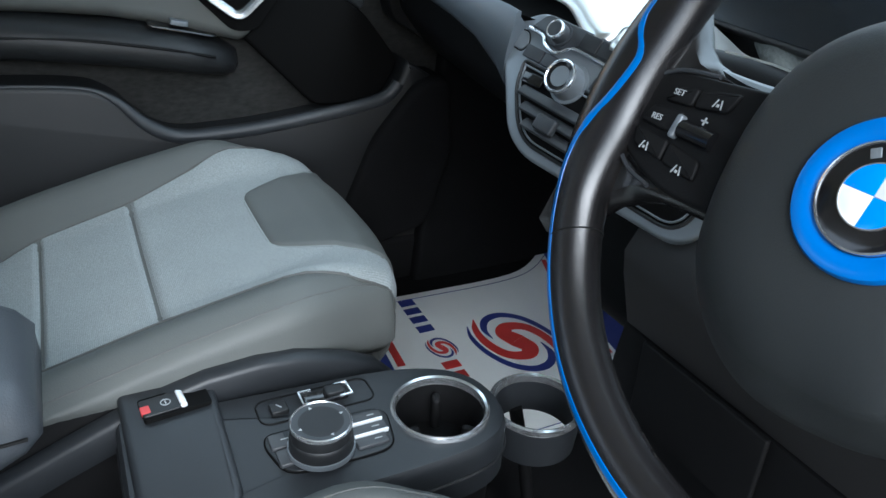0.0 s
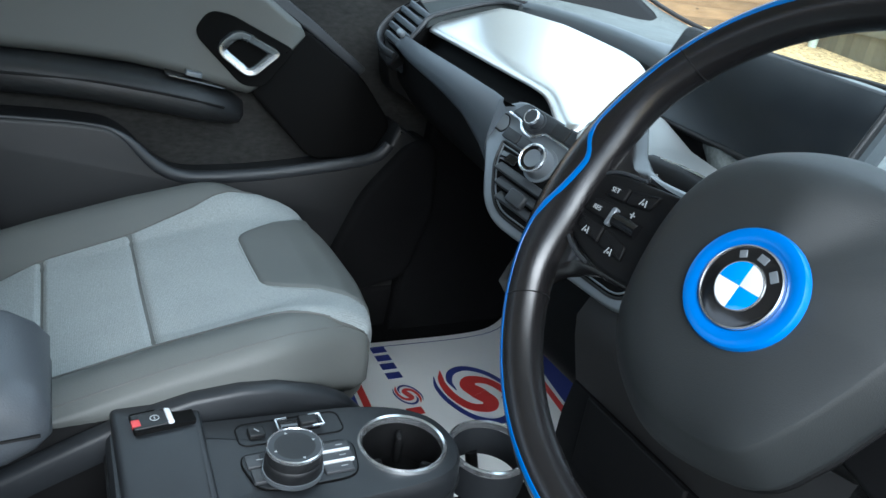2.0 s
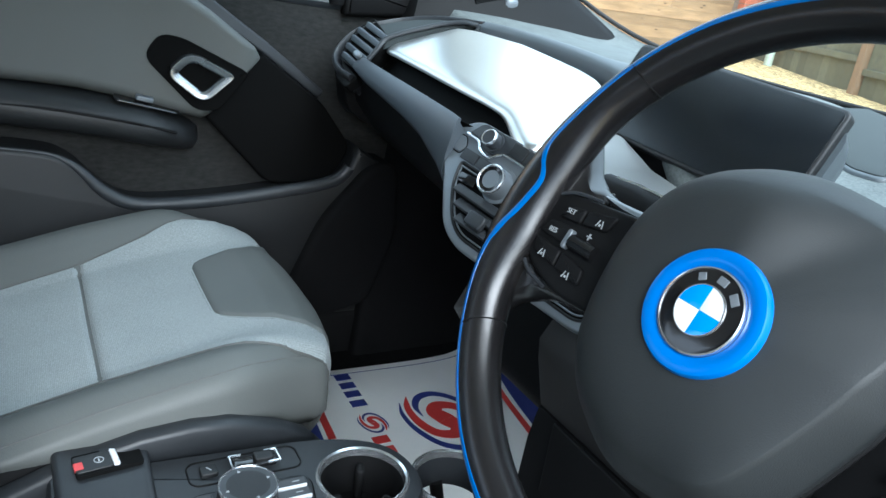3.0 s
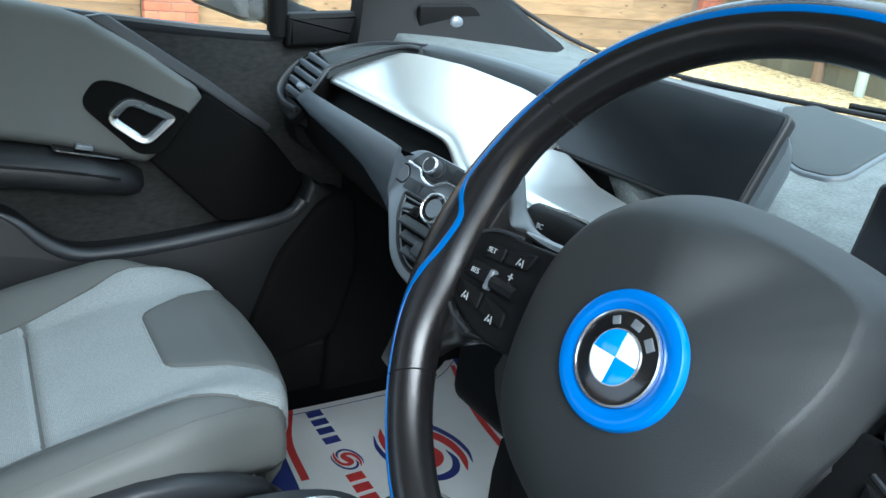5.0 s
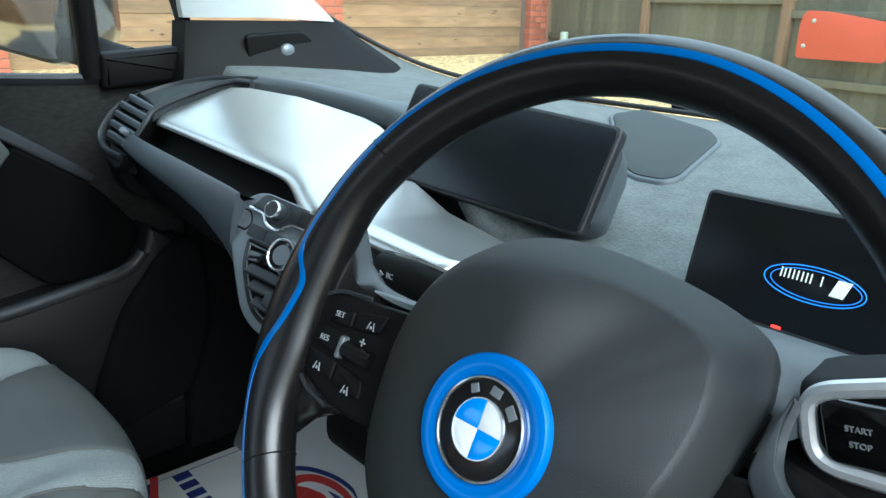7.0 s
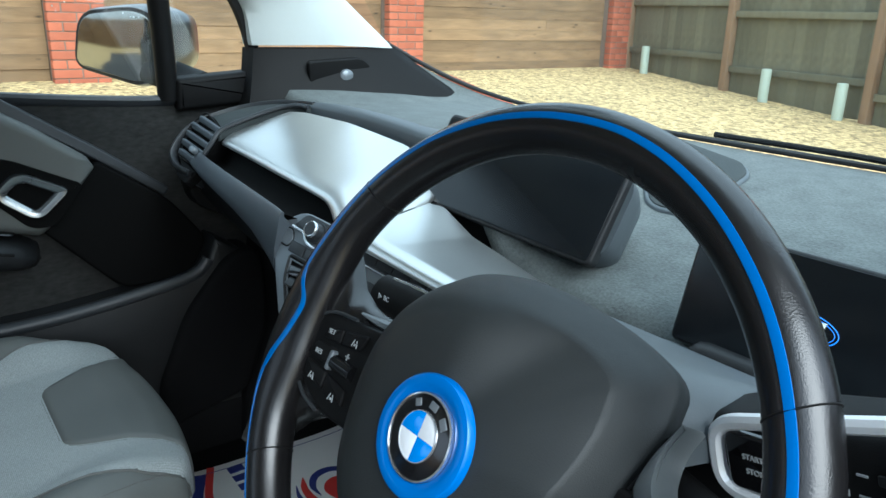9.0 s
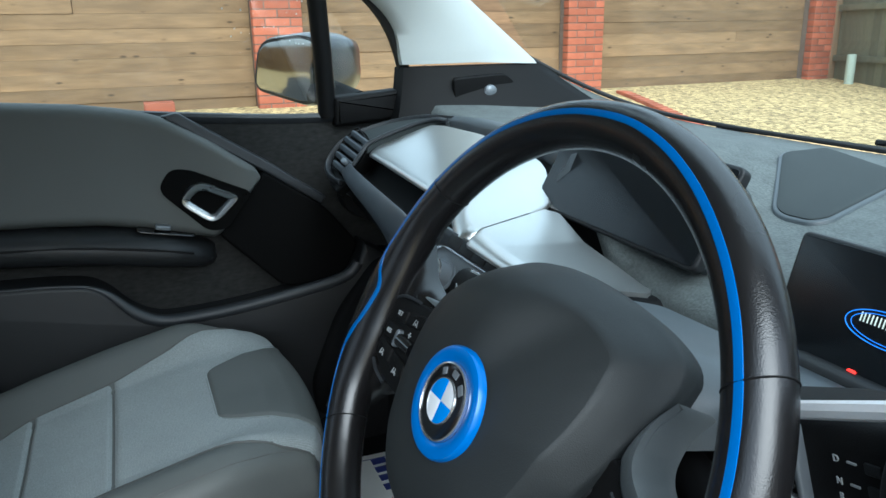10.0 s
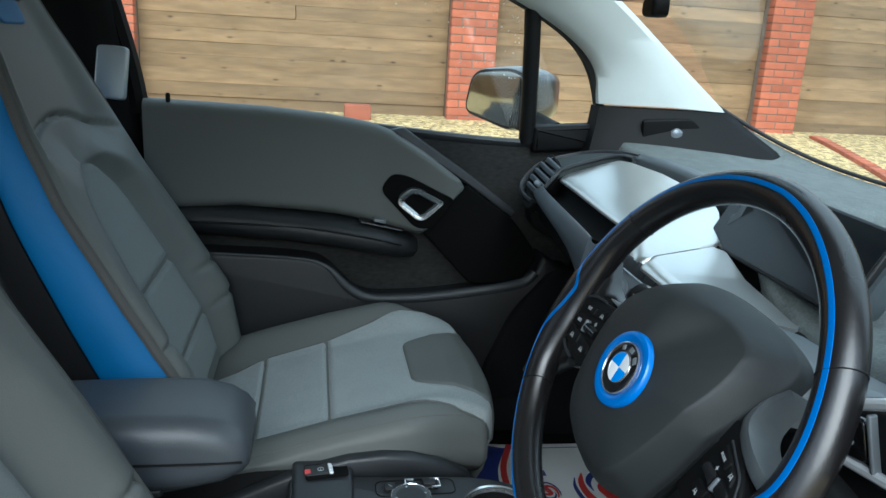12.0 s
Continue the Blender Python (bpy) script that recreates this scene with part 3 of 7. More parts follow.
def build_shell():
    g = single("windscreen", Shape().sheet(windscreen_point, 32, 10, (0, 0.004, 0.004)), WINDOW, "curved clear windscreen with rain marks", "windscreen", kind="structure", sharp=80)
    g.visible_shadow = False
    rim = [base_curve(i / 40) + Vector((0, -0.004, 0.002)) for i in range(41)]
    single("windscreen_seal", Shape().tube(rim, 0.0045, 8), RUBBER, "black rubber seal along the foot of the windscreen", "seal", kind="structure")

    def roof(u, v):
        x = 1.24 * (u - 0.5)
        a = abs(2 * u - 1)
        return (x, 0.16 - 1.75 * v, 1.53 - 0.05 * a ** 3 + 0.03 * math.sin(math.pi * v))
    single("ceiling", Shape().sheet(roof, 20, 14, (0, 0, 0.04)), HEADLINER, "pale grey cloth headlining", "ceiling", kind="structure", sharp=80)
    single("floor", Shape().box(Matrix.Translation((0, -0.2, 0.345)), (1.44, 2.6, 0.025), 0.005), CARPET, "black carpeted car floor", "floor", kind="structure")
    fw = Shape().sheet(lambda u, v: (-0.72 + 1.44 * u, 0.62 + 0.22 * v ** 0.6 + 0.02 * math.sin(math.pi * u), 0.36 + 0.60 * v), 10, 10, (0, 0.03, 0))
    single("wall_front", fw, CARPET, "black carpeted bulkhead of the footwell", "wall", kind="structure", sharp=80)
    # sills, rear wall and rear side walls
    for sx, nm in ((-1, "sill_left"), (1, "sill_right")):
        s = Shape().box(Matrix.Translation((sx * 0.755, -0.2, 0.30)), (0.13, 2.6, 0.17), 0.02)
        single(nm, s, BLACK, "black plastic door sill", "sill", kind="structure")
        rear = Shape()
        rear.pad(rounded([(-1.6, 0.35), (-0.66, 0.35), (-0.66, 1.0), (-1.6, 1.02)], 0.03), basis((sx * 0.74 - 0.03 * (sx > 0), 0, 0), Y, Z), 0.04, 0.01)
        single("wall_rear_side", rear, PLASTIC, "dark plastic rear side trim", "wall", kind="structure")
        top_rail = Shape().tube(spline([(sx * 0.56, 0.12, 1.47), (sx * 0.60, -0.2, 1.475), (sx * 0.60, -0.7, 1.48), (sx * 0.57, -1.5, 1.45)], 8), 0.035, 10)
        single("roof_rail", top_rail, HEADLINER, "pale cloth roof rail over the doors", "trim", kind="structure")
    for sx, nm in ((-1, "wall_left"), (1, "wall_right")):
        kick = Shape().pad(rounded([(0.30, 0.34), (1.0, 0.34), (1.0, 0.98), (0.72, 1.04), (0.36, 1.03)], 0.03), basis((sx * 0.70 - 0.035, 0, 0), Y, Z), 0.07, 0.012)
        single(nm, kick, CARPET, "black carpeted footwell side", "wall", kind="structure")
    back = Shape().box(Matrix.Translation((0, -1.62, 0.35)), (1.44, 0.05, 0.78), 0.01)
    single("wall_rear", back, PLASTIC, "dark rear wall of the cabin", "wall", kind="structure")
    bench = Shape().box(Matrix.Translation((0, -1.28, 0.42)), (1.2, 0.5, 0.24), 0.05).box(Matrix.Translation((0, -1.5, 0.62)) @ pose(0, 0, 0, 12), (1.2, 0.12, 0.5), 0.05)
    single("rear_bench", bench, LEATHER, "grey leather rear bench", "seat")
    # bonnet edge with wiper
    hood = Shape().sheet(lambda u, v: (-0.72 + 1.44 * u, 0.93 - 0.16 * abs(2 * u - 1) ** 3 + 0.55 * v, 1.0 - 0.02 * abs(2 * u - 1) ** 2 - 0.20 * v ** 1.4), 20, 8, (0, 0, -0.02))
    single("bonnet", hood, PAINT, "dark painted bonnet below the windscreen", "bonnet", kind="structure", sharp=80)
    w = thing("wiper", "black wiper arm and blade resting below the windscreen", "wiper", (0.1, 0.93, 1.02))
    part("blade", Shape().tube(spline([(-0.42, 0.915, 1.034), (-0.1, 0.93, 1.032), (0.25, 0.925, 1.032)], 8), 0.0045, 8), RUBBER, w)
    part("arm", Shape().tube(spline([(-0.1, 0.94, 1.040), (0.2, 0.96, 1.036), (0.5, 0.95, 1.016)], 8), 0.005, 8), BLACK, w)


build_shell()


def pillar(side):
    """The front pillar: a black foot with a tweeter and a pale cloth upper, narrowing to the roof."""
    f = -side  # the left pillar is modelled, the other is its mirror image
    p = thing("front_pillar", "pale cloth windscreen pillar with a black foot and tweeter", "pillar", (side * 0.66, 0.5, 1.05), kind="structure")

    def mir(q):
        return Vector((q[0] * f * 1.0 if side > 0 else q[0], q[1], q[2]))
    front = spline([(-0.640, 0.64, 1.155), (-0.628, 0.50, 1.262), (-0.60, 0.375, 1.352), (-0.57, 0.25, 1.43), (-0.545, 0.10, 1.49)], 6)
    rear = spline([(-0.660, 0.355, 1.160), (-0.655, 0.335, 1.235), (-0.645, 0.26, 1.300), (-0.628, 0.11, 1.372), (-0.60, -0.12, 1.455)], 6)
    rings = []
    for a, b in zip(front, rear):
        a, b = Vector(a), Vector(b)
        mid = (a + b) / 2 + Vector((0.022, 0.0, 0.004))
        back = (a + b) / 2 + Vector((-0.05, 0.02, 0.01))
        rings.append([mir(q) for q in (a, a * 0.75 + mid * 0.25 + Vector((0.010, 0, 0)), mid, b * 0.75 + mid * 0.25 + Vector((0.010, 0, 0)), b, b + Vector((-0.04, 0, 0)), back, a + Vector((-0.03, 0, 0)))])
    part("upper", Shape().loft(rings), HEADLINER, p, sharp=50)
    # black foot between pillar cloth and dashboard
    foot = []
    for z, y0, y1, x0, x1 in ((1.155, 0.355, 0.645, -0.655, -0.637), (1.12, 0.35, 0.69, -0.652, -0.618), (1.08, 0.34, 0.74, -0.640, -0.58), (1.05, 0.33, 0.76, -0.63, -0.56)):
        foot.append([mir(q) for q in ((x0, y0, z), (x0 + 0.014, y0 + 0.03, z), ((x0 + x1) / 2 + 0.018, (y0 + y1) / 2, z), (x1 + 0.006, y1 - 0.03, z), (x1, y1, z), (x1 - 0.05, y1, z), (x0 - 0.05, y0, z))])
    part("foot", Shape().loft(foot), BLACK, p, "dark soft plastic foot", sharp=50)
    if side < 0:
        m = basis((-0.6265, 0.49, 1.106), (-0.03, 0.9, -0.0), (0.22, 0.02, 1))
        tw = part("tweeter_panel", Shape().pad(rounded([(-0.052, 0.030), (-0.042, -0.027), (0.108, -0.028), (0.122, -0.014), (0.062, 0.036)], [0.010, 0.010, 0.004, 0.008, 0.014]), m, 0.010, 0.003), BLACK, p, "black tweeter panel")
        part("tweeter", Shape().lathe([(0.014, 0.009), (0.014, 0.016), (0.010, 0.0205), (0.004, 0.022)], m @ Matrix.Translation((0.028, 0.002, 0)), 24), SILVER, tw, "small round tweeter cap")
        part("badge_strip", Shape().pad([(0.02, -0.0225), (0.115, -0.0235), (0.11, -0.0165), (0.025, -0.0155)], m, 0.0125, 0.001), SILVER, tw, "thin silver strip")


pillar(-1)
pillar(1)


def b_pillar(side):
    p = thing("rear_pillar", "dark door pillar with a belt mount", "pillar", (side * 0.68, -0.66, 0.4), kind="structure")
    rings = []
    for y, z, x, w in ((-0.62, 0.40, 0.72, 0.07), (-0.62, 0.9, 0.715, 0.06), (-0.635, 1.13, 0.70, 0.05), (-0.66, 1.3, 0.655, 0.05), (-0.70, 1.48, 0.60, 0.055)):
        rings.append([Vector((side * (x + dx), y + dy, z)) for dx, dy in ((0.0, w), (-0.025, w * 0.6), (-0.03, -w * 0.6), (-0.01, -w * 1.6), (0.05, -w * 1.6), (0.05, w))])
    part("cover", Shape().loft(rings), BLACK, p, sharp=50)
    m = basis((side * 0.665, -0.625, 1.175), (0, 1, -0.1), (side * 0.1, 0.2, 1))
    part("belt_guide", Shape().pad(rrect(0.055, 0.10, 0.008), m, 0.022 if side < 0 else 0.012, 0.004), BELT_COVER, p, "silver grey belt guide cover")


b_pillar(-1)
b_pillar(1)


# ---- passenger door ----
def door_sheet(x):
    return basis((x, 0, 0), Y, Z)


def build_door():
    d = thing("passenger_door", "closed passenger door with grey panel, black pocket and chrome handle", "door", (-0.70, -0.1, 0.42))
    lower = rounded([(-0.60, 0.42), (0.30, 0.42), (0.42, 0.60), (0.40, 1.04), (0.36, 1.07), (0.2, 1.06), (-0.09, 1.078), (-0.35, 1.105), (-0.60, 1.115)], 0.03)
    part("door_shell", Shape().pad(lower, door_sheet(-0.80), 0.105, 0.004), FELT, d, "dark pressed fibre door skin")
    # soft grey upper panel with a swept front edge
    def leaf(u, v):
        y = -0.575 + 0.643 * u
        top = lerp(y, [-0.575, -0.35, -0.22, -0.16, -0.12, -0.085, -0.01, 0.060, 0.068], [1.128, 1.122, 1.112, 1.103, 1.096, 1.085, 1.040, 0.990, 0.976])
        low = lerp(y, [-0.575, -0.40, -0.28, -0.20, -0.13, -0.085, -0.018, -0.006, 0.068], [0.905, 0.918, 0.912, 0.905, 0.892, 0.880, 0.868, 0.876, 0.970])
        z = low + (top - low) * v
        e = min(min(v, 1 - v) * (top - low), 0.3 * (0.068 - y) + 0.003)
        return (-0.660 + 0.034 * smooth(y, -0.14, 0.08) - 0.016 * (1 - smooth(e, -0.004, 0.012)), y, z)
    part("upper_panel", Shape().sheet(leaf, 80, 30, (-0.03, 0, 0)), LEATHER, d, "smooth grey leather upper panel", sharp=50)
    # slanting dark strip in front of the panel
    part("slant_trim", Shape().pad(rounded([(-0.09, 1.086), (0.072, 0.982), (0.185, 0.905), (0.195, 0.918), (0.085, 0.998), (-0.06, 1.092)], 0.006), door_sheet(-0.70), 0.030, 0.004), CONSOLE, d, "dark slanting trim strip")
    part("sill_cap", Shape().tube(spline([(-0.690, -0.60, 1.118), (-0.694, -0.35, 1.110), (-0.697, -0.09, 1.083), (-0.700, 0.2, 1.064), (-0.690, 0.37, 1.082)], 8), 0.013, 10, flat=0.7), CONSOLE, d, "dark window sill cap")
    # door pull: black cup and a chrome loop
    def skin(y):
        return -0.660 + 0.034 * smooth(y, -0.14, 0.08)
    co = rounded([(-0.108, 0.962), (-0.083, 0.998), (-0.05, 0.995), (0.050, 0.950), (0.004, 0.886), (-0.03, 0.883)], [0.02, 0.015, 0.015, 0.012, 0.012, 0.015])
    co = co if area2(co) > 0 else co[::-1]
    cup = part("handle_cup", Shape().loft([[Vector((skin(y) + dx, y, z)) for y, z in inset(co, dn)] for dn, dx in ((0.0, -0.01), (0.0, 0.003), (0.001, 0.0038), (0.004, 0.0036), (0.012, 0.0036))]), RECESS, d, "black handle cup")
    loop = rounded([(-0.080, 0.940), (-0.042, 0.978), (0.030, 0.945), (-0.020, 0.895)], [0.024, 0.022, 0.014, 0.022], 6)
    loop = loop if area2(loop) > 0 else loop[::-1]
    frame_rings = [[Vector((skin(y) + dx, y, z)) for y, z in inset(loop, dn)] for dn, dx in ((0.0, 0.002), (0.0, 0.011), (0.002, 0.014), (0.010, 0.013), (0.0135, 0.010), (0.0140, 0.003))]
    part("door_handle", Shape().loft(frame_rings, loop=True), HANDLE, cup, "satin chrome door handle loop", sharp=50)
    part("handle_face", Shape().pad(rounded([(-0.062, 0.937), (-0.036, 0.960), (0.004, 0.940), (-0.022, 0.914)], 0.014), door_sheet(-0.646), 0.003, 0.001), RECESS, cup, "black recess")
    # armrest: a dark swoop with an upper and a lower lip
    rings = []
    for y, zt, zb, out in ((-0.60, 0.915, 0.862, 0.045), (-0.45, 0.917, 0.860, 0.06), (-0.30, 0.910, 0.852, 0.075), (-0.18, 0.897, 0.838, 0.08), (-0.10, 0.882, 0.824, 0.078), (-0.05, 0.864, 0.816, 0.066), (-0.028, 0.852, 0.815, 0.045), (-0.018, 0.845, 0.820, 0.02)):
        x = -0.700
        rings.append([Vector(q) for q in ((x, y, zt + 0.004), (x + out * 0.55, y, zt), (x + out * 0.85, y, zt - 0.008), (x + out * 0.98, y, zt - 0.022), (x + out, y, (zt + zb) / 2 - 0.006), (x + out * 0.93, y, zb + 0.008), (x + out * 0.72, y, zb), (x, y, zb - 0.004))])
    arm = part("armrest", Shape().loft(rings), PLASTIC, d, "dark soft armrest", sharp=60)
    part("armrest_line", Shape().tube(spline([(-0.637, -0.58, 0.893), (-0.628, -0.30, 0.886), (-0.620, -0.16, 0.871), (-0.630, -0.06, 0.849)], 6), 0.0022, 6), BLACK, arm, "dark seam")
    part("switch_plate", Shape().pad(rounded([(-0.10, -0.016), (0.0, -0.012), (0.0, 0.012), (-0.10, 0.016)], 0.010), basis((-0.658, -0.052, 0.8745), (0, 1, -0.22), (-1, 0, 0.12)), 0.0035, 0.003), BLACK_GLOSS, arm, "gloss black switch plate")
    part("window_switch", Shape().box(basis((-0.652, -0.106, 0.894), (0, 1, -0.2), (-1, 0, 0.1)), (0.026, 0.014, 0.007), 0.002), SILVER, arm, "small silver window switch")
    # black gloss loudspeaker panel
    part("speaker_panel", Shape().pad(rounded([(0.078, 0.978), (-0.012, 0.870), (0.10, 0.752), (0.212, 0.752), (0.252, 0.82), (0.19, 0.90)], [0.01, 0.01, 0.02, 0.03, 0.02, 0.02]), door_sheet(-0.70), 0.040, 0.006), RECESS, d, "black speaker panel")
    # pocket: lower trim with a pale worn lip
    lip = spline([(-0.60, 0.832), (-0.43, 0.827), (-0.27, 0.818), (-0.215, 0.800), (-0.17, 0.755), (-0.125, 0.732), (-0.05, 0.731), (0.03, 0.737), (0.13, 0.750), (0.205, 0.764), (0.236, 0.785), (0.255, 0.828)], 5)
    outline = lip + [(0.30, 0.80), (0.30, 0.62), (0.20, 0.50), (0.10, 0.44), (-0.60, 0.44)]
    pocket = part("door_pocket", Shape().pad(outline, door_sheet(-0.70), 0.072, 0.010), PLASTIC, d, "charcoal plastic door pocket")
    part("pocket_lip", Shape().tube([(-0.634, y, z - 0.002) for y, z in lip[:-4]], [0.003 + 0.0085 * smooth(i, 10, 22) for i in range(len(lip) - 4)], 10), CONSOLE, pocket, "smooth pocket lip", sharp=70)
    part("lower_cover", Shape().pad(rounded([(0.14, 0.48), (0.30, 0.52), (0.345, 0.66), (0.335, 0.80), (0.275, 0.80), (0.19, 0.70), (0.13, 0.56)], 0.03), door_sheet(-0.70), 0.09, 0.015), CARPET, d, "dark fibre corner cover")
    part("lock_pin", Shape().lathe([(0.011, 0.0), (0.011, 0.003), (0.0045, 0.005), (0.0045, 0.026), (0.003, 0.029)], Matrix.Translation((-0.672, -0.528, 1.112)), 14), BLACK, d, "black lock pin")
    # window: glass, frame bars and quarter light
    fr = part("window_frame", Shape().tube(spline([(-0.695, -0.585, 1.10), (-0.685, -0.60, 1.20), (-0.655, -0.628, 1.34), (-0.615, -0.65, 1.47)], 6), 0.019, 8), BLACK, d, "black window frame")
    part("divider", Shape().tube([(-0.697, 0.213, 1.068), (-0.685, 0.208, 1.16), (-0.662, 0.196, 1.29), (-0.648, 0.188, 1.36)], 0.0175, 16), BLACK, fr, "black bar beside the quarter light")
    part("quarter_frame", Shape().tube(spline([(-0.690, 0.375, 1.08), (-0.686, 0.362, 1.17), (-0.675, 0.325, 1.25), (-0.660, 0.255, 1.312), (-0.642, 0.12, 1.376), (-0.618, -0.1, 1.455)], 6), 0.013, 8), RUBBER, fr, "black quarter light frame")
    part("quarter_sill", Shape().pad(rounded([(0.222, 1.048), (0.385, 1.060), (0.385, 1.116), (0.222, 1.104)], 0.008), door_sheet(-0.720), 0.046, 0.010), BLACK, fr, "black mirror base sill")

    def pane(u, v):
        y = -0.60 + 0.98 * u
        zt = lerp(y, [-0.62, -0.3, -0.1, 0.12, 0.26, 0.33, 0.38], [1.47, 1.47, 1.455, 1.376, 1.31, 1.24, 1.12])
        z = 1.06 + (zt - 1.06) * v
        return (-0.705 + 0.085 * ((z - 1.06) / 0.41) ** 1.3, y, z)
    w = part("side_window", Shape().sheet(pane, 24, 8, (-0.004, 0, 0)), WINDOW, d, "clear side window with water drops", sharp=80)
    w.visible_shadow = False
    rng = random.Random(7)
    drops = Shape()
    for i in range(260):
        k = rng.random()
        y = 0.20 - 0.75 * k ** 2.2
        v = 1 - 0.55 * rng.random() ** 1.6 if y > 0.02 else 1 - 0.30 * rng.random() ** 2
        q = Vector(pane((y + 0.60) / 0.98, v))
        r = rng.uniform(0.0006, 0.0017)
        drops.lathe([(r, 0.0), (r * 0.8, r * 0.45), (r * 0.2, r * 0.62)], basis(q + Vector((-0.0045, 0, 0)), Y, -Z), 8)
    part("rain_drops", drops, WATER, w, "small rain drops on the glass")


build_door()


def door_mirror():
    t = thing("door_mirror", "dark grey exterior mirror on the passenger door", "mirror", (-0.80, 0.26, 1.06))
    m = basis((-0.905, 0.185, 1.150), (0.80, 0.60, 0.0), (0.0, -0.04, 1))
    face = rounded([(-0.10, -0.045), (0.055, -0.078), (0.094, -0.045), (0.094, 0.055), (0.05, 0.070), (-0.075, 0.058)], [0.03, 0.03, 0.03, 0.025, 0.03, 0.04])
    housing = Shape()
    rings = []
    for k, dz in ((1.0, 0.0), (1.06, -0.012), (1.08, -0.05), (1.02, -0.10), (0.84, -0.15), (0.50, -0.18), (0.2, -0.188)):
        rings.append([m @ Vector((x * k + 0.015 * (1 - k), y * k, dz)) for x, y in face])
    housing.loft(rings)
    body = part("housing", housing, PAINT, t, sharp=60)
    part("mirror_glass", Shape().pad(inset(face if area2(face) > 0 else face[::-1], 0.007), m, 0.004, 0.001), MIRROR, body, "wet mirror glass")
    part("arm", Shape().tube([(-0.715, 0.275, 1.085), (-0.78, 0.27, 1.09), (-0.86, 0.235, 1.11)], 0.032, 12, flat=0.6), BLACK, t, "black mirror arm")


door_mirror()


def rear_view_mirror():
    t = thing("rear_view_mirror", "black interior mirror hanging from the windscreen", "mirror", (0.0, 0.20, 1.40))
    m = basis((-0.005, 0.165, 1.372), (0.93, 0.36, 0), (0.0, 0.10, 1))
    rings = []
    for k, dz in ((0.90, 0.006), (1.0, 0.0), (1.0, -0.018), (0.86, -0.036), (0.5, -0.045)):
        rings.append([m @ Vector((x * k, y * k, dz)) for x, y in rrect(0.25, 0.082, 0.035, 7)])
    b = part("housing", Shape().loft(rings), BLACK, t, sharp=50)
    part("mirror_glass", Shape().pad(rrect(0.222, 0.062, 0.027, 7), m, 0.0085, 0.001, 0.006), MIRROR, b, "mirror glass")
    part("sensor", Shape().box(basis((0.005, 0.163, 1.318), X, Z), (0.035, 0.022, 0.02), 0.005), BLACK, t, "small black sensor")
    part("stem", Shape().tube([(0.0, 0.19, 1.385), (0.0, 0.25, 1.44), (0.0, 0.27, 1.475)], 0.016, 10), BLACK, t)


rear_view_mirror()

hs = Shape().box(basis((0.19, 0.20, 1.355), X, (0, 0.6, -0.8)), (0.10, 0.07, 0.03), 0.012)
single("camera_cover", hs, BLACK, "dark plastic sensor cover at the head of the windscreen", "cover")


# ---- dashboard ----
FACE_O = Vector((-0.078, 0.186, 0.935))
FACE = basis(FACE_O, (0.967, 0.207, -0.142), (0.011, 0.530, 0.847))


def deck_height(x, y):
    left = lerp(y, [0.33, 0.36, 0.42, 0.5, 0.62, 0.75, 0.90], [1.058, 1.065, 1.068, 1.068, 1.063, 1.052, 1.036])
    right = lerp(y, [0.33, 0.40, 0.5, 0.62, 0.75, 0.90], [0.945, 0.962, 0.988, 1.010, 1.026, 1.034])
    k = smooth(x, -0.12, 0.10)
    far = smooth(abs(x), 0.50, 0.66) * (0.02 if x < 0 else 0.06)
    return left * (1 - k) + right * k + far


BAND_X = (-0.562, -0.54, -0.48, -0.40, -0.32, -0.25, -0.19, -0.165)
BAND_Y = (0.203, 0.200, 0.191, 0.183, 0.176, 0.171, 0.167, 0.165)
BAND_TOP = (0.998, 1.000, 1.000, 0.999, 0.998, 0.996, 0.994, 0.992)


def panel_front(x):
    return 0.240 - 0.006 * smooth(x, -0.54, -0.18) - 0.029 * smooth(x, -0.18, -0.07)


def panel_back(x):
    return lerp(x, [-0.54, -0.48, -0.20, -0.14, -0.06, 0.0, 0.06, 0.11, 0.20], [0.338, 0.350, 0.374, 0.372, 0.345, 0.343, 0.340, 0.335, 0.33])


def panel_z(x, y):
    """The metal panel: steep beside the vent, flat where it runs under the display."""
    yf = panel_front(x)
    zf = 1.02 + (-0.0283 * (x + 0.539) + 0.413 * (yf - 0.24)) / 0.9103
    return zf + lerp(x, [-0.54, -0.35, -0.16, -0.06, 0.0, 0.10], [0.454, 0.42, 0.29, 0.09, -0.10, -0.20]) * (y - yf)


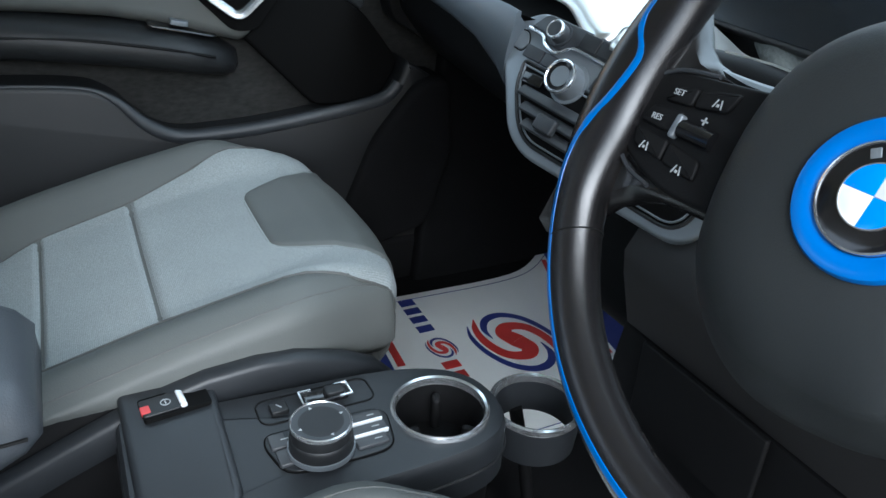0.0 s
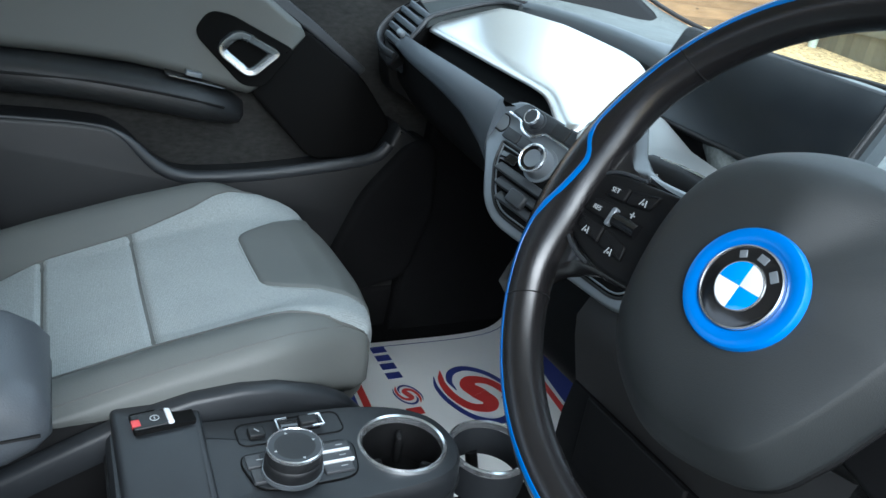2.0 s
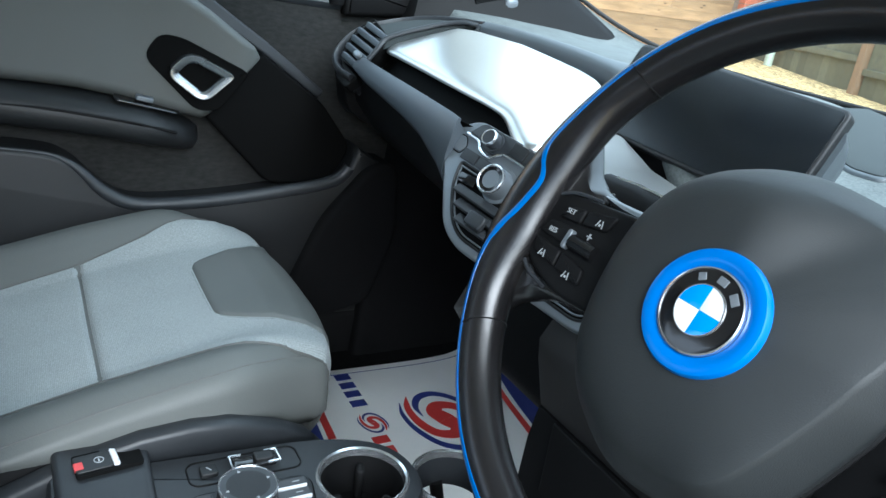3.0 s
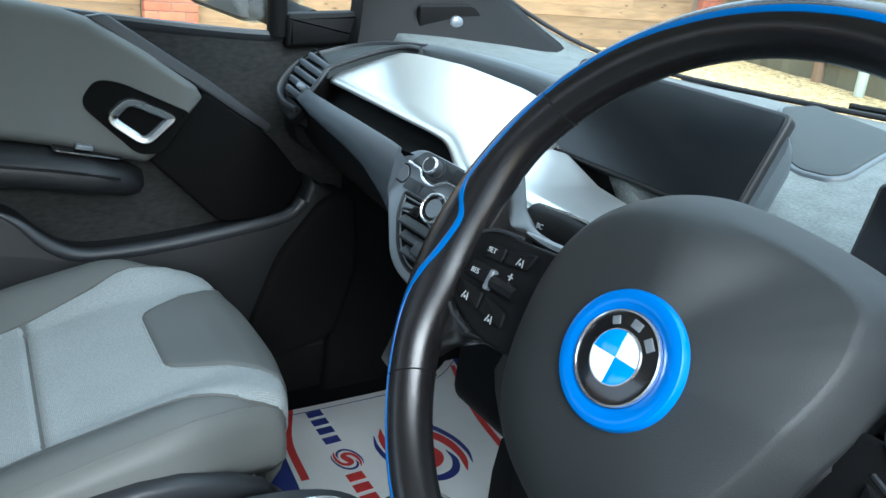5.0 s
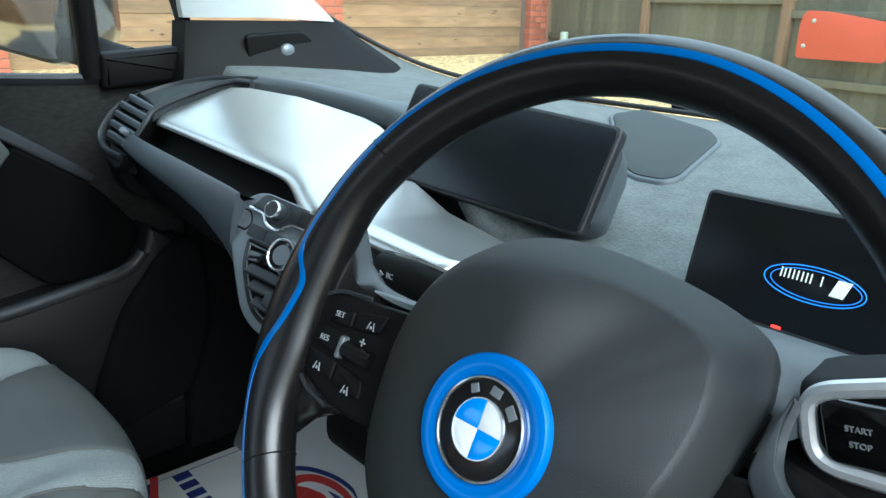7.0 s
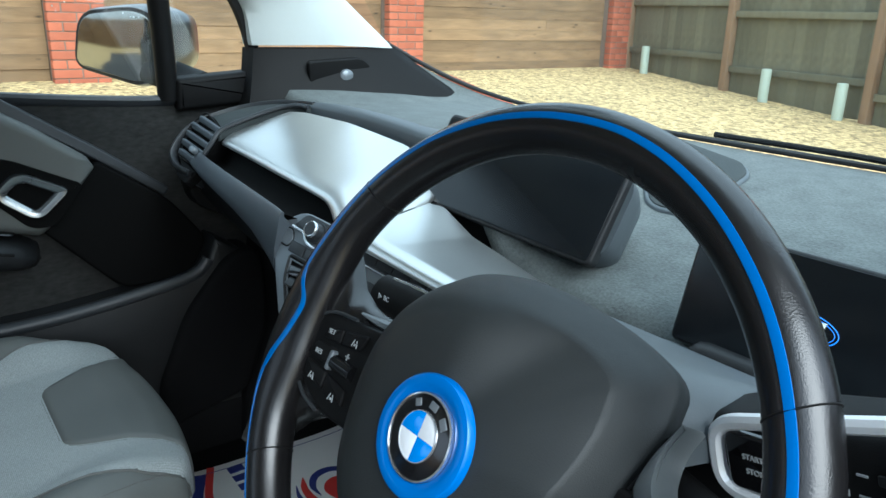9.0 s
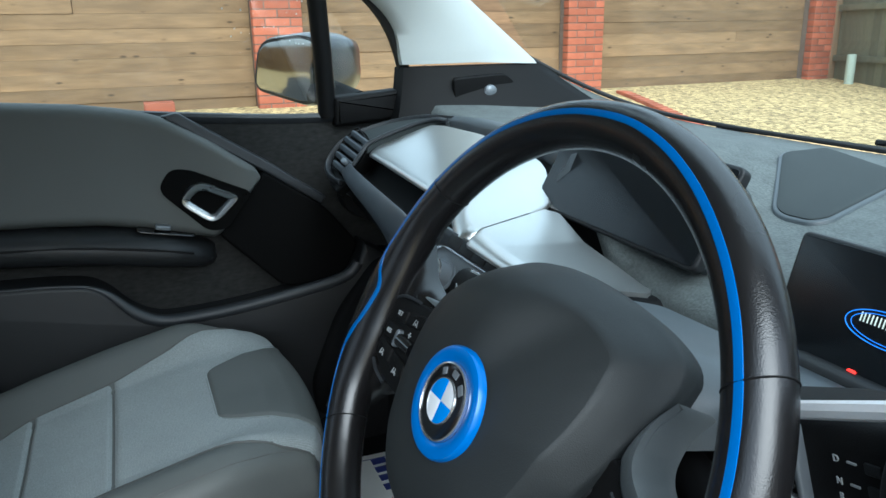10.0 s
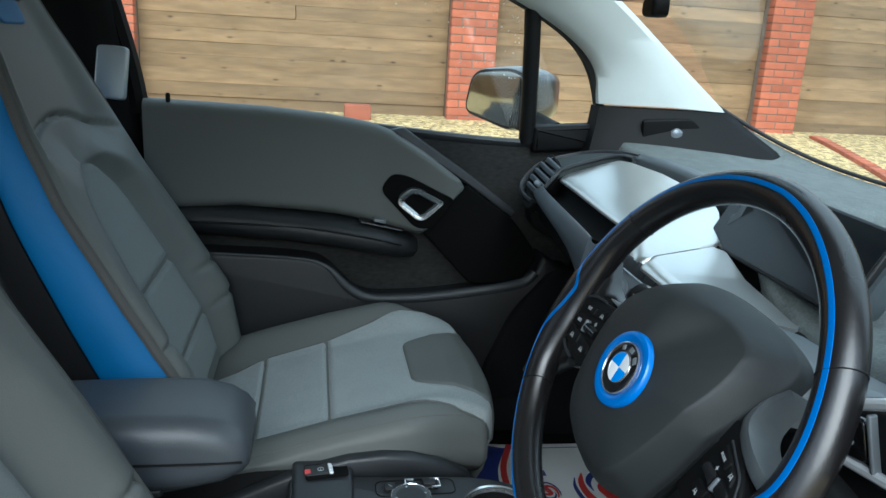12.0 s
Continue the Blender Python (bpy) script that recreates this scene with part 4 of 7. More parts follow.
def build_dashboard():
    d = thing("dashboard", "grey fibre dashboard with a brushed metal panel and silver trim", "dashboard", (0, 0.4, 0.8))

    def deck(u, v):
        x = -0.655 + 1.31 * u
        b = base_curve(min(1, max(0, 0.5 + 0.5 * math.copysign(1 - (1 - min(1, abs(x) / 0.645)) ** (1 / 1.35), x))))
        y0 = 0.394 - 0.034 * smooth(x, -0.12, 0.02)
        y = y0 + (b.y - 0.004 - y0) * v
        z = deck_height(x, y)
        z = z + (b.z - 0.004 - z) * smooth(v, 0.66, 1.0)
        if v == 0:
            z -= 0.012
        return (x, y, z)
    part("deck", Shape().sheet(deck, 60, 30, (0, 0, -0.03)), DECK, d, "grey mottled fibre deck", sharp=80)
    # smooth rolled lip where the deck meets the metal lid
    edge = spline([(-0.500, 0.362, 1.070), (-0.46, 0.365, 1.073), (-0.40, 0.370, 1.074), (-0.30, 0.378, 1.071), (-0.20, 0.384, 1.064), (-0.150, 0.384, 1.057), (-0.120, 0.376, 1.048), (-0.104, 0.358, 1.036)], 8)
    rings = []
    for i, p in enumerate(edge):
        a, b = Vector(edge[max(0, i - 1)]), Vector(edge[min(len(edge) - 1, i + 1)])
        back = Vector((0, 0, 1)).cross((b - a).normalized())
        p = Vector(p)
        far = 0.040 * smooth(i, -1, 8) * (1 - 0.5 * smooth(i, len(edge) - 14, len(edge)))
        top = deck_height(p.x, p.y + far) + 0.0015 - p.z
        rings.append([p + Vector((0, 0, -0.018)), p + Vector((0, 0, -0.002)), p + back * 0.0025 + Vector((0, 0, 0.004)), p + back * 0.009 + Vector((0, 0, 0.0085)), p + back * far + Vector((0, 0, max(0.004, top))), p + back * far + Vector((0, 0, -0.02))])
    part("deck_edge", Shape().loft(rings), DECK_SMOOTH, d, "soft rolled deck edge", sharp=60)
    # near-black sheet standing in for the shade in the gap under the plates
    part("shadow_gap", Shape().sheet(lambda u, v: (-0.53 + 0.66 * u, panel_front(-0.53 + 0.66 * u) + 0.025 + 0.155 * v, panel_z(-0.53 + 0.66 * u, panel_front(-0.53 + 0.66 * u) + 0.025 + 0.155 * v) - 0.012 - 0.02 * v), 16, 6, (0, 0, -0.01)), RECESS, d, "black sheet painting the shade behind the metal panel")
    # metal panel in two plates, the front edge rolled down towards the driver
    def plate(x0, x1, lead0, lead1):
        def fn(u, v):
            x = x0 + (x1 - x0) * u
            yf, yb = panel_front(x), panel_back(x)
            e = min(u * (x1 - x0), (1 - u) * (x1 - x0))
            yf += 0.012 * (1 - smooth(e, 0, 0.012)) ** 2
            yb -= 0.014 * (1 - smooth(e, 0, 0.016)) ** 2
            xs = x + lead0 * (1 - u) * v + lead1 * u * v
            y = yf + (yb - yf) * v
            z = panel_z(x, y) - 0.009 * (1 - smooth(v, 0, 0.14)) ** 2 * (0.3 + 0.7 * smooth(x, -0.22, -0.10))
            return (xs, y, z)
        return Shape().sheet(fn, 44, 18, (0, 0, -0.005))
    part("glovebox_lid", plate(-0.538, -0.0625, 0.043, -0.026), BRUSHED, d, "brushed metal lid over the passenger side", sharp=70)
    part("metal_panel", plate(-0.0595, 0.125, -0.026, 0.012), BRUSHED, d, "brushed metal panel below the display", sharp=70)
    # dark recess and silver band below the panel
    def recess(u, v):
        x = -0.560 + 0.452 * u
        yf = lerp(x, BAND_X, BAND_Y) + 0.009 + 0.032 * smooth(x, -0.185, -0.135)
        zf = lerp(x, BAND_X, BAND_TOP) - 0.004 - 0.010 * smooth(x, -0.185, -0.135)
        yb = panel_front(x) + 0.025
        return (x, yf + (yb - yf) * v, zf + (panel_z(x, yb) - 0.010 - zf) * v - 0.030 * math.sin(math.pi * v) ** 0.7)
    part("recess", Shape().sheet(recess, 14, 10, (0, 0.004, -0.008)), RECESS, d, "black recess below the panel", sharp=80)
    rings = []
    for i in range(33):
        x = BAND_X[0] + (BAND_X[-1] - BAND_X[0]) * i / 32
        y, zt, h = lerp(x, BAND_X, BAND_Y), lerp(x, BAND_X, BAND_TOP), lerp(x, BAND_X, (0.018, 0.025, 0.030, 0.034, 0.039, 0.047, 0.066, 0.078))
        rings.append([Vector(q) for q in ((x, y + 0.010, zt - 0.006), (x, y + 0.0105, zt - 0.001), (x, y + 0.008, zt), (x, y + 0.005, zt - 0.003), (x, y - 0.004, zt - h * 0.55), (x, y - 0.006, zt - h * 0.84), (x, y - 0.002, zt - h), (x, y + 0.014, zt - h - 0.002), (x, y + 0.022, zt - 0.020))])
    part("silver_band", Shape().loft(rings), BAND, d, "matt silver band across the passenger side", sharp=60)
    # under side of the dashboard over the footwells
    def under(x0, x1):
        return Shape().sheet(lambda u, v: (x0 + (x1 - x0) * u, 0.215 - 0.035 * u * (x0 < 0) + 0.36 * v ** 1.3, 0.972 - 0.02 * u - 0.27 * v ** 0.7), 10, 10, (0, 0.02, 0.01))
    part("lower_dash", under(-0.64, -0.17), BLACK, d, "black knee panel over the passenger footwell", sharp=70)
    knee = [(0.262, 0.905), (0.200, 0.855), (0.176, 0.815), (0.180, 0.790), (0.197, 0.731)]
    shin = [(0.197, 0.727), (0.190, 0.690), (0.188, 0.640), (0.196, 0.570), (0.230, 0.520)]
    def knee_ring(x, pts):
        return [Vector((x, y, z)) for y, z in pts] + [Vector((x, y + 0.012, z + 0.004)) for y, z in pts[::-1]]
    part("knee_panel", Shape().loft([knee_ring(x, knee) for x in (0.052, 0.056, 0.25, 0.45, 0.66)]), KNEE, d, "dark knee panel under the steering column", sharp=50)
    lower = part("shin_panel", Shape().loft([knee_ring(x, shin) for x in (0.050, 0.054, 0.25, 0.45, 0.66)]), BLACK, d, "black lower knee cover", sharp=50)
    part("cover_flap", Shape().box(Matrix.Translation((0.165, 0.187, 0.650)), (0.15, 0.006, 0.085), 0.002), BLACK, lower, "square cover flap")
    part("driver_dash", Shape().sheet(lambda u, v: (0.15 + 0.52 * u, 0.245 + 0.20 * v, 0.945 - 0.27 * v), 10, 8, (0, 0.02, 0.01)), BLACK, d, "black knee panel over the driver footwell", sharp=70)
    part("driver_side_face", Shape().pad(rounded([(0.235, 0.68), (0.40, 0.61), (0.52, 0.68), (0.60, 0.96), (0.26, 0.93)], 0.03), basis((-0.105, 0, 0), Y, Z), 0.22, 0.012), BLACK, d, "black centre stack body below the vents")

    # left air vent, facing the driver, in a soft rim that runs back to the deck
    vf = basis((-0.544, 0.197, 0.980), (0.048, 0.009, -0.012), (0.006, 0.042, 0.053))
    face = rounded([(-0.0013, 0.0010), (0.0045, 0.0302), (0.0010, 0.0728), (-0.0548, 0.0832), (-0.0689, 0.0527), (-0.0620, 0.0150), (-0.0464, -0.0023)], 0.006)
    face = face if area2(face) > 0 else face[::-1]
    v = part("side_vent", Shape().pad(face, vf @ Matrix.Translation((0, 0, -0.022)), 0.014, 0.002, -0.02), RECESS, d, "black side air vent")
    lip = [vf @ Vector((x, y, -0.003)) for x, y in face]
    part("vent_rim", Shape().tube(lip, 0.0012, 8, True), BLACK, v, "dark vent rim")
    for i in range(5):
        y = 0.0075 + 0.0158 * i
        xl = lerp(y, [0.0, 0.015, 0.0527, 0.0832], [-0.048, -0.062, -0.0689, -0.0548])
        xr = lerp(y, [0.0, 0.0302, 0.0728], [-0.0013, 0.0045, 0.0010])
        m = vf @ Matrix.Translation(((xl + xr) / 2, y, -0.0055)) @ pose(0, 0, 0, 24)
        part("slat", Shape().box(m, (xr - xl - 0.003, 0.0098, 0.0055), 0.0015), BAND, v)
    part("vent_tab", Shape().box(vf @ Matrix.Translation((-0.018, 0.020, -0.001)), (0.016, 0.011, 0.009), 0.003), SILVER, v, "small silver vent tab")
    part("vent_foot", Shape().pad(rounded([(-0.058, 0.0), (0.004, -0.006), (-0.004, -0.034), (-0.040, -0.030)], 0.008), vf @ Matrix.Translation((0, 0, -0.028)), 0.018, 0.004), BLACK, v, "black lower vent shell")
    rim_line = spline([(-0.548, 0.192, 0.972), (-0.580, 0.182, 0.980), (-0.601, 0.183, 0.995), (-0.606, 0.198, 1.016), (-0.605, 0.222, 1.037), (-0.601, 0.255, 1.051), (-0.588, 0.300, 1.064), (-0.555, 0.338, 1.073), (-0.510, 0.360, 1.077), (-0.46, 0.367, 1.079)], 6)
    n = len(rim_line) - 1
    rings = []
    for i, p in enumerate(rim_line):
        a, b = Vector(rim_line[max(0, i - 1)]), Vector(rim_line[min(n, i + 1)])
        side = (b - a).normalized().cross(Vector((0.31, -0.77, 0.56)).lerp(Vector((0, -0.3, 0.95)), smooth(i / n, 0.3, 0.6))).normalized() * -1
        up = side.cross((b - a).normalized()).normalized()
        if up.z < 0:
            up = -up
        p = Vector(p)
        rings.append([p - up * 0.012, p - up * 0.001, p + up * 0.0015 + side * 0.002, p + up * 0.001 + side * 0.005, p - up * 0.003 + side * 0.009, p - up * 0.020 + side * 0.014, p - up * 0.045 + side * 0.016, p - up * 0.045])
    part("vent_surround", Shape().loft(rings), CONSOLE, v, "soft grey rim round vent and mesh", sharp=60)
    inner = spline([(-0.535, 0.212, 0.998), (-0.534, 0.226, 1.016), (-0.537, 0.240, 1.032), (-0.532, 0.262, 1.043), (-0.521, 0.295, 1.056), (-0.506, 0.328, 1.068), (-0.486, 0.350, 1.074), (-0.455, 0.357, 1.074)], 6)

    def grille(u, w):
        i, j = 24 + u * (n - 24), 12 + u * (len(inner) - 14)
        k, q = min(n - 1, int(i)), min(len(inner) - 2, int(j))
        a = Vector(rim_line[k]).lerp(Vector(rim_line[k + 1]), i - k)
        b = Vector(inner[q]).lerp(Vector(inner[q + 1]), j - q)
        return a.lerp(b, w) + Vector((0, 0, -0.004 - 0.003 * math.sin(math.pi * w)))
    part("defrost_grille", Shape().sheet(grille, 24, 8, (0, 0, -0.012)), MESH, v, "dark defroster mesh", sharp=70)
    part("panel_frame", Shape().tube(inner, 0.0042, 8, flat=0.7), CONSOLE, v, "soft grey edge beside the metal lid", sharp=70)
    part("dash_end", Shape().pad(rounded([(0.215, 0.90), (0.40, 0.80), (0.52, 0.90), (0.52, 1.04), (0.30, 1.045), (0.235, 1.02), (0.200, 0.975)], 0.02), basis((-0.618, 0, 0), Y, Z), 0.012, 0.004, -0.03), BLACK, d, "black end of the dashboard by the door")

    # speaker plate on the deck
    sp = [(-0.055, 0.775), (0.058, 0.775), (0.098, 0.732), (0.130, 0.578), (0.118, 0.556), (0.068, 0.550), (-0.045, 0.675)]
    ol = rounded(sp, [0.015, 0.02, 0.02, 0.012, 0.01, 0.02, 0.02])
    ol = ol if area2(ol) > 0 else ol[::-1]

    def lift(o, h):
        return [Vector((x, y, deck_height(x, y) + h)) for x, y in o]
    sv = part("deck_speaker", Shape().loft([lift(ol, -0.01), lift(ol, 0.003), lift(inset(ol, 0.002), 0.005), lift(inset(ol, 0.006), 0.005), lift(inset(ol, 0.007), -0.008)], loop=True), DECK_SMOOTH, d, "smooth grey loudspeaker surround", sharp=60)
    inner = inset(ol, 0.005)
    cx, cy = sum(p[0] for p in inner) / len(inner), sum(p[1] for p in inner) / len(inner)

    def shrunk(k):
        return [(cx + (x - cx) * k, cy + (y - cy) * k) for x, y in inner]
    part("speaker_mesh", Shape().loft([lift(inner, 0.002)] + [lift(shrunk(k), h) for k, h in ((1.0, 0.0065), (0.97, 0.0075), (0.8, 0.008), (0.6, 0.008), (0.4, 0.008), (0.2, 0.008), (0.05, 0.008))]), MESH, sv, "fine metal speaker mesh", sharp=60)
    return d


build_dashboard()


def vent_unit():
    c = thing("centre_control_unit", "climate knob, audio strip and air vents in a silver surround", "controls", FACE_O)
    outer = rounded([(-0.110, 0.030), (-0.104, 0.004), (-0.092, -0.012), (-0.060, -0.048), (-0.038, -0.072), (-0.006, -0.085), (0.185, -0.080), (0.205, -0.06), (0.205, 0.056), (-0.080, 0.054)], [0.006, 0.01, 0.02, 0.03, 0.02, 0.02, 0.02, 0.02, 0.01, 0.012])
    outer = outer if area2(outer) > 0 else outer[::-1]
    part("surround", Shape().pad(outer, FACE, 0.001, 0.004, -0.045), SILVER, c, "matt silver surround")
    inner = rounded([(-0.067, 0.001), (-0.059, -0.026), (-0.030, -0.060), (-0.006, -0.0725), (0.175, -0.070), (0.188, -0.055), (0.188, 0.001)], [0.006, 0.012, 0.016, 0.014, 0.014, 0.014, 0.006])
    inner = inner if area2(inner) > 0 else inner[::-1]
    well = part("vent_well", Shape().pad(inner, FACE, 0.0022, 0.0008), RECESS, c, "black inner panel")
    part("vent_rim", Shape().tube([FACE @ Vector((x, y, 0.0030)) for x, y in inset(inner, 0.0045)], 0.0011, 6, True), SILVER, well, "thin silver vent rim")
    part("vent_edge", Shape().tube([FACE @ Vector((x, y, 0.0018)) for x, y in inner], 0.0018, 6, True), PLASTIC, well, "dark vent edge")
    for x0, x1 in ((-0.048, 0.058), (0.066, 0.172)):
        for i in range(3):
            y = -0.0275 - 0.0140 * i
            a = x0 + (0.013 * i if x0 < 0 else 0)
            b = x1 - (0.013 * i if x0 > 0 else 0)
            part("slat", Shape().box(FACE @ Matrix.Translation(((a + b) / 2, y, 0.0045)) @ pose(0, 0, 0, -32), (b - a, 0.0118, 0.0034), 0.0014), CONSOLE, well)
        part("vent_tab", Shape().box(FACE @ Matrix.Translation(((x0 + x1) / 2 + 0.004, -0.047, 0.0085)), (0.026, 0.017, 0.007), 0.0025), CONSOLE, well, "grey vent tab")
    # climate display with four small digits as bars, and keys
    disp = part("small_display", Shape().box(FACE @ Matrix.Translation((-0.041, -0.0136, 0.003)) @ pose(0, 0, 0, 0, 0, 4), (0.027, 0.0115, 0.003), 0.0008), BLACK_GLOSS, well, "small black display")
    for i in range(4):
        part("digit_bar", Shape().box(FACE @ Matrix.Translation((-0.0475 + 0.0042 * i, -0.0140 + 0.0003 * i, 0.0046)), (0.0022, 0.0055, 0.0004), 0.0001), PRINT, disp, "pale digit mark")
    for x in (-0.0605, -0.0335, 0.036, 0.063):
        key = part("key", Shape().box(FACE @ Matrix.Translation((x, 0.0105, 0.0012)), (0.0255, 0.0135, 0.0024), 0.0008), CONSOLE, c, "dark key")
        part("key_mark", Shape().box(FACE @ Matrix.Translation((x, 0.0105, 0.0025)), (0.0035, 0.004, 0.0003), 0.0001), PRINT, key)
    blank = rounded([(-0.1065, 0.0265), (-0.100, 0.0085), (-0.078, 0.0065), (-0.0735, 0.018), (-0.082, 0.029)], 0.005)
    blank = blank if area2(blank) > 0 else blank[::-1]
    part("key_joint", Shape().tube([FACE @ Vector((x, y, 0.0008)) for x, y in blank], 0.0009, 6, True), BLACK, c, "dark joint")
    part("blank_key", Shape().pad(inset(blank, 0.001), FACE, 0.0022, 0.001), SILVER, c, "blank silver key")
    m = FACE
    knob = part("climate_knob", Shape().lathe([(0.0215, 0.001), (0.0213, 0.0035), (0.0180, 0.0040), (0.0176, 0.019), (0.0170, 0.0222), (0.0158, 0.0238), (0.0150, 0.0225)], m, 48), SILVER, c, "round silver knob with a bright ring")
    part("ring", Shape().lathe([(0.0176, 0.0215), (0.0173, 0.0238), (0.0158, 0.0247), (0.0147, 0.0232)], m, 48, True), CHROME, knob, "bright chrome ring")
    part("face", Shape().lathe([(0.0149, 0.021), (0.0147, 0.0232), (0.010, 0.0224), (0.003, 0.0220)], m, 48), BLACK_GLOSS, knob, "gloss black knob face")
    # audio strip lying on the upper edge
    bar = rounded([(-0.080, 0.034), (-0.060, 0.033), (-0.047, 0.024), (-0.030, 0.025), (-0.016, 0.034), (0.198, 0.031), (0.198, 0.053), (-0.068, 0.053)], [0.004, 0.006, 0.006, 0.006, 0.006, 0.003, 0.003, 0.008])
    bar = bar if area2(bar) > 0 else bar[::-1]
    strip = part("audio_strip", Shape().pad(bar, FACE, 0.0065, 0.0016), CONSOLE, c, "dark grey audio strip")
    line = spline([(-0.083, 0.032), (-0.062, 0.0310), (-0.053, 0.0235), (-0.044, 0.0205), (-0.033, 0.0215), (-0.024, 0.0290), (-0.014, 0.0325), (0.05, 0.0310), (0.197, 0.0290)], 6)
    part("chrome_line", Shape().tube([FACE @ Vector((x, y, 0.0040)) for x, y in line], 0.0021, 8), CHROME, strip, "chrome line")
    k = FACE @ Matrix.Translation((-0.038, 0.0385, 0))
    sk = part("volume_knob", Shape().lathe([(0.0122, 0.0065), (0.0120, 0.0090), (0.0100, 0.0095), (0.0098, 0.0205), (0.0088, 0.0222), (0.003, 0.0224)], k, 36), CONSOLE, strip, "small round volume knob")
    part("ring", Shape().lathe([(0.0100, 0.0195), (0.0101, 0.0214), (0.0090, 0.0230), (0.0078, 0.0224)], k, 36, True), CHROME, sk, "chrome ring")
    for i in range(8):
        x = -0.012 + 0.0245 * i
        part("preset_key", Shape().box(FACE @ Matrix.Translation((x + 0.012, 0.0425, 0.0072)), (0.0232, 0.0165, 0.0026), 0.0009), PLASTIC, strip, "dark preset key")
        part("preset_mark", Shape().box(FACE @ Matrix.Translation((x + 0.012, 0.0435, 0.0086)), (0.0015, 0.0045, 0.0003), 0.0001), PRINT, strip)


vent_unit()


def central_display():
    tl, tr = Vector((-0.128, 0.394, 1.103)), Vector((0.142, 0.429, 1.081))
    u = (tr - tl).normalized()
    v = Vector((-0.03, 0.48, 0.87))
    m = basis((tl + tr) / 2, u, v)
    w, h = (tr - tl).length, 0.119
    t = thing("central_display", "switched-off wide central display in a thin dark frame", "display", m @ Vector((0, -h, -0.02)))
    part("frame_body", Shape().pad(rrect(w, h, 0.008, 4, 0, -h / 2), m @ Matrix.Translation((0, 0, -0.016)), 0.014, 0.003), PLASTIC, t, "thin dark frame")
    part("glass_panel", Shape().pad(rrect(w - 0.008, h - 0.008, 0.006, 4, 0, -h / 2), m @ Matrix.Translation((0, 0, -0.003)), 0.0022, 0.0006), SCREEN, t, "dark glossy display glass")
    rings = []
    for k, dz, dy in ((0.90, -0.012, 0), (0.90, -0.032, -0.004), (0.86, -0.055, -0.010), (0.74, -0.080, -0.014), (0.45, -0.096, -0.018)):
        rings.append([m @ Vector((x * k + 0.020 * smooth(k, 0.4, 0.8), -h / 2 + (y + h / 2) * k * 0.95 + dy, dz)) for x, y in rrect(w, h, 0.03, 6, 0, -h / 2)])
    part("rear_shell", Shape().loft(rings), DECK_SMOOTH, t, "rounded grey rear shell", sharp=60)
    foot = []
    for k, fy, fz in ((1.0, -h + 0.020, -0.016), (1.0, -h - 0.002, -0.022), (0.86, -h - 0.022, -0.034), (0.70, -h - 0.045, -0.040)):
        foot.append([m @ Vector((-0.020 + x * k, fy, fz + z)) for x, z in rrect(0.150, 0.060, 0.018, 5, 0, -0.030)])
    part("foot", Shape().loft(foot), BLACK, t, "black display foot", sharp=60)


central_display()


def instrument_display():
    m = basis((0.366, 0.375, 1.051), X, (0, 0.287, 0.958))
    w, h = 0.204, 0.105
    t = thing("instrument_display", "small lit instrument display on the steering column", "display", (0.366, 0.36, 0.93))
    part("case", Shape().pad(rrect(w, h, 0.006, 4, 0, -h / 2), m @ Matrix.Translation((0, 0, -0.020)), 0.018, 0.003), PLASTIC, t, "thin dark case")
    g = part("glass_panel", Shape().pad(rrect(w - 0.006, h - 0.006, 0.004, 4, 0, -h / 2), m @ Matrix.Translation((0, 0, -0.003)), 0.0022, 0.0006), SCREEN, t, "black display glass")
    # lit emblem: two ellipses, pale bars for the lettering and a slanted block
    lo = m @ Matrix.Translation((-0.001, -0.056, 0.0))
    for a, b, r in ((0.037, 0.0135, 0.0004), (0.033, 0.011, 0.0003)):
        part("ellipse", Shape().tube([lo @ Vector((a * math.cos(q) + (0.001 if a < 0.035 else 0), b * math.sin(q) - 0.0005, 0)) for q in [2 * math.pi * i / 60 for i in range(60)]], r, 6, True), BLUE_GLOW, g, "lit blue ellipse")
    for x, wd in ((-0.0250, 0.0010), (-0.0222, 0.0010), (-0.0190, 0.0010), (-0.0158, 0.0010), (-0.0126, 0.0010), (-0.0092, 0.0010), (-0.0060, 0.0010), (-0.0028, 0.0010), (0.0050, 0.0010)):
        part("letter_bar", Shape().box(lo @ Matrix.Translation((x, 0.004, -0.0006)), (wd, 0.0075, 0.0006), 0.0001), LOGO_GLOW, g, "pale lit mark")
    part("block", Shape().pad([(0.012, -0.005), (0.022, -0.005), (0.026, 0.008), (0.016, 0.008)], lo, 0.0002, 0.0001, -0.0006), LOGO_GLOW, g, "pale lit block")
    part("warning_lamp", Shape().pad(rrect(0.0075, 0.004, 0.0015), m @ Matrix.Translation((-0.0185, -0.0955, 0)), 0.0002, 0.0001, -0.0006), RED_GLOW, g, "small red warning lamp")
    part("foot", Shape().box(m @ Matrix.Translation((0, -h - 0.015, -0.03)), (0.16, 0.05, 0.04), 0.012), PLASTIC, t, "dark foot")


instrument_display()


# ---- steering wheel and column ----
# the wheel's axis leans a little towards the driver's door
AXIS = Vector((0.0575, -0.8920, 0.4482)).normalized()
ACROSS = (X - AXIS * AXIS.x).normalized()
WHEEL = basis((0.365, 0.014, 1.012), ACROSS, AXIS.cross(ACROSS))
SPOKES = WHEEL @ Matrix.Translation((0, 0, -0.0110))
RIM_R, RIM_W = 0.1687, 0.0144
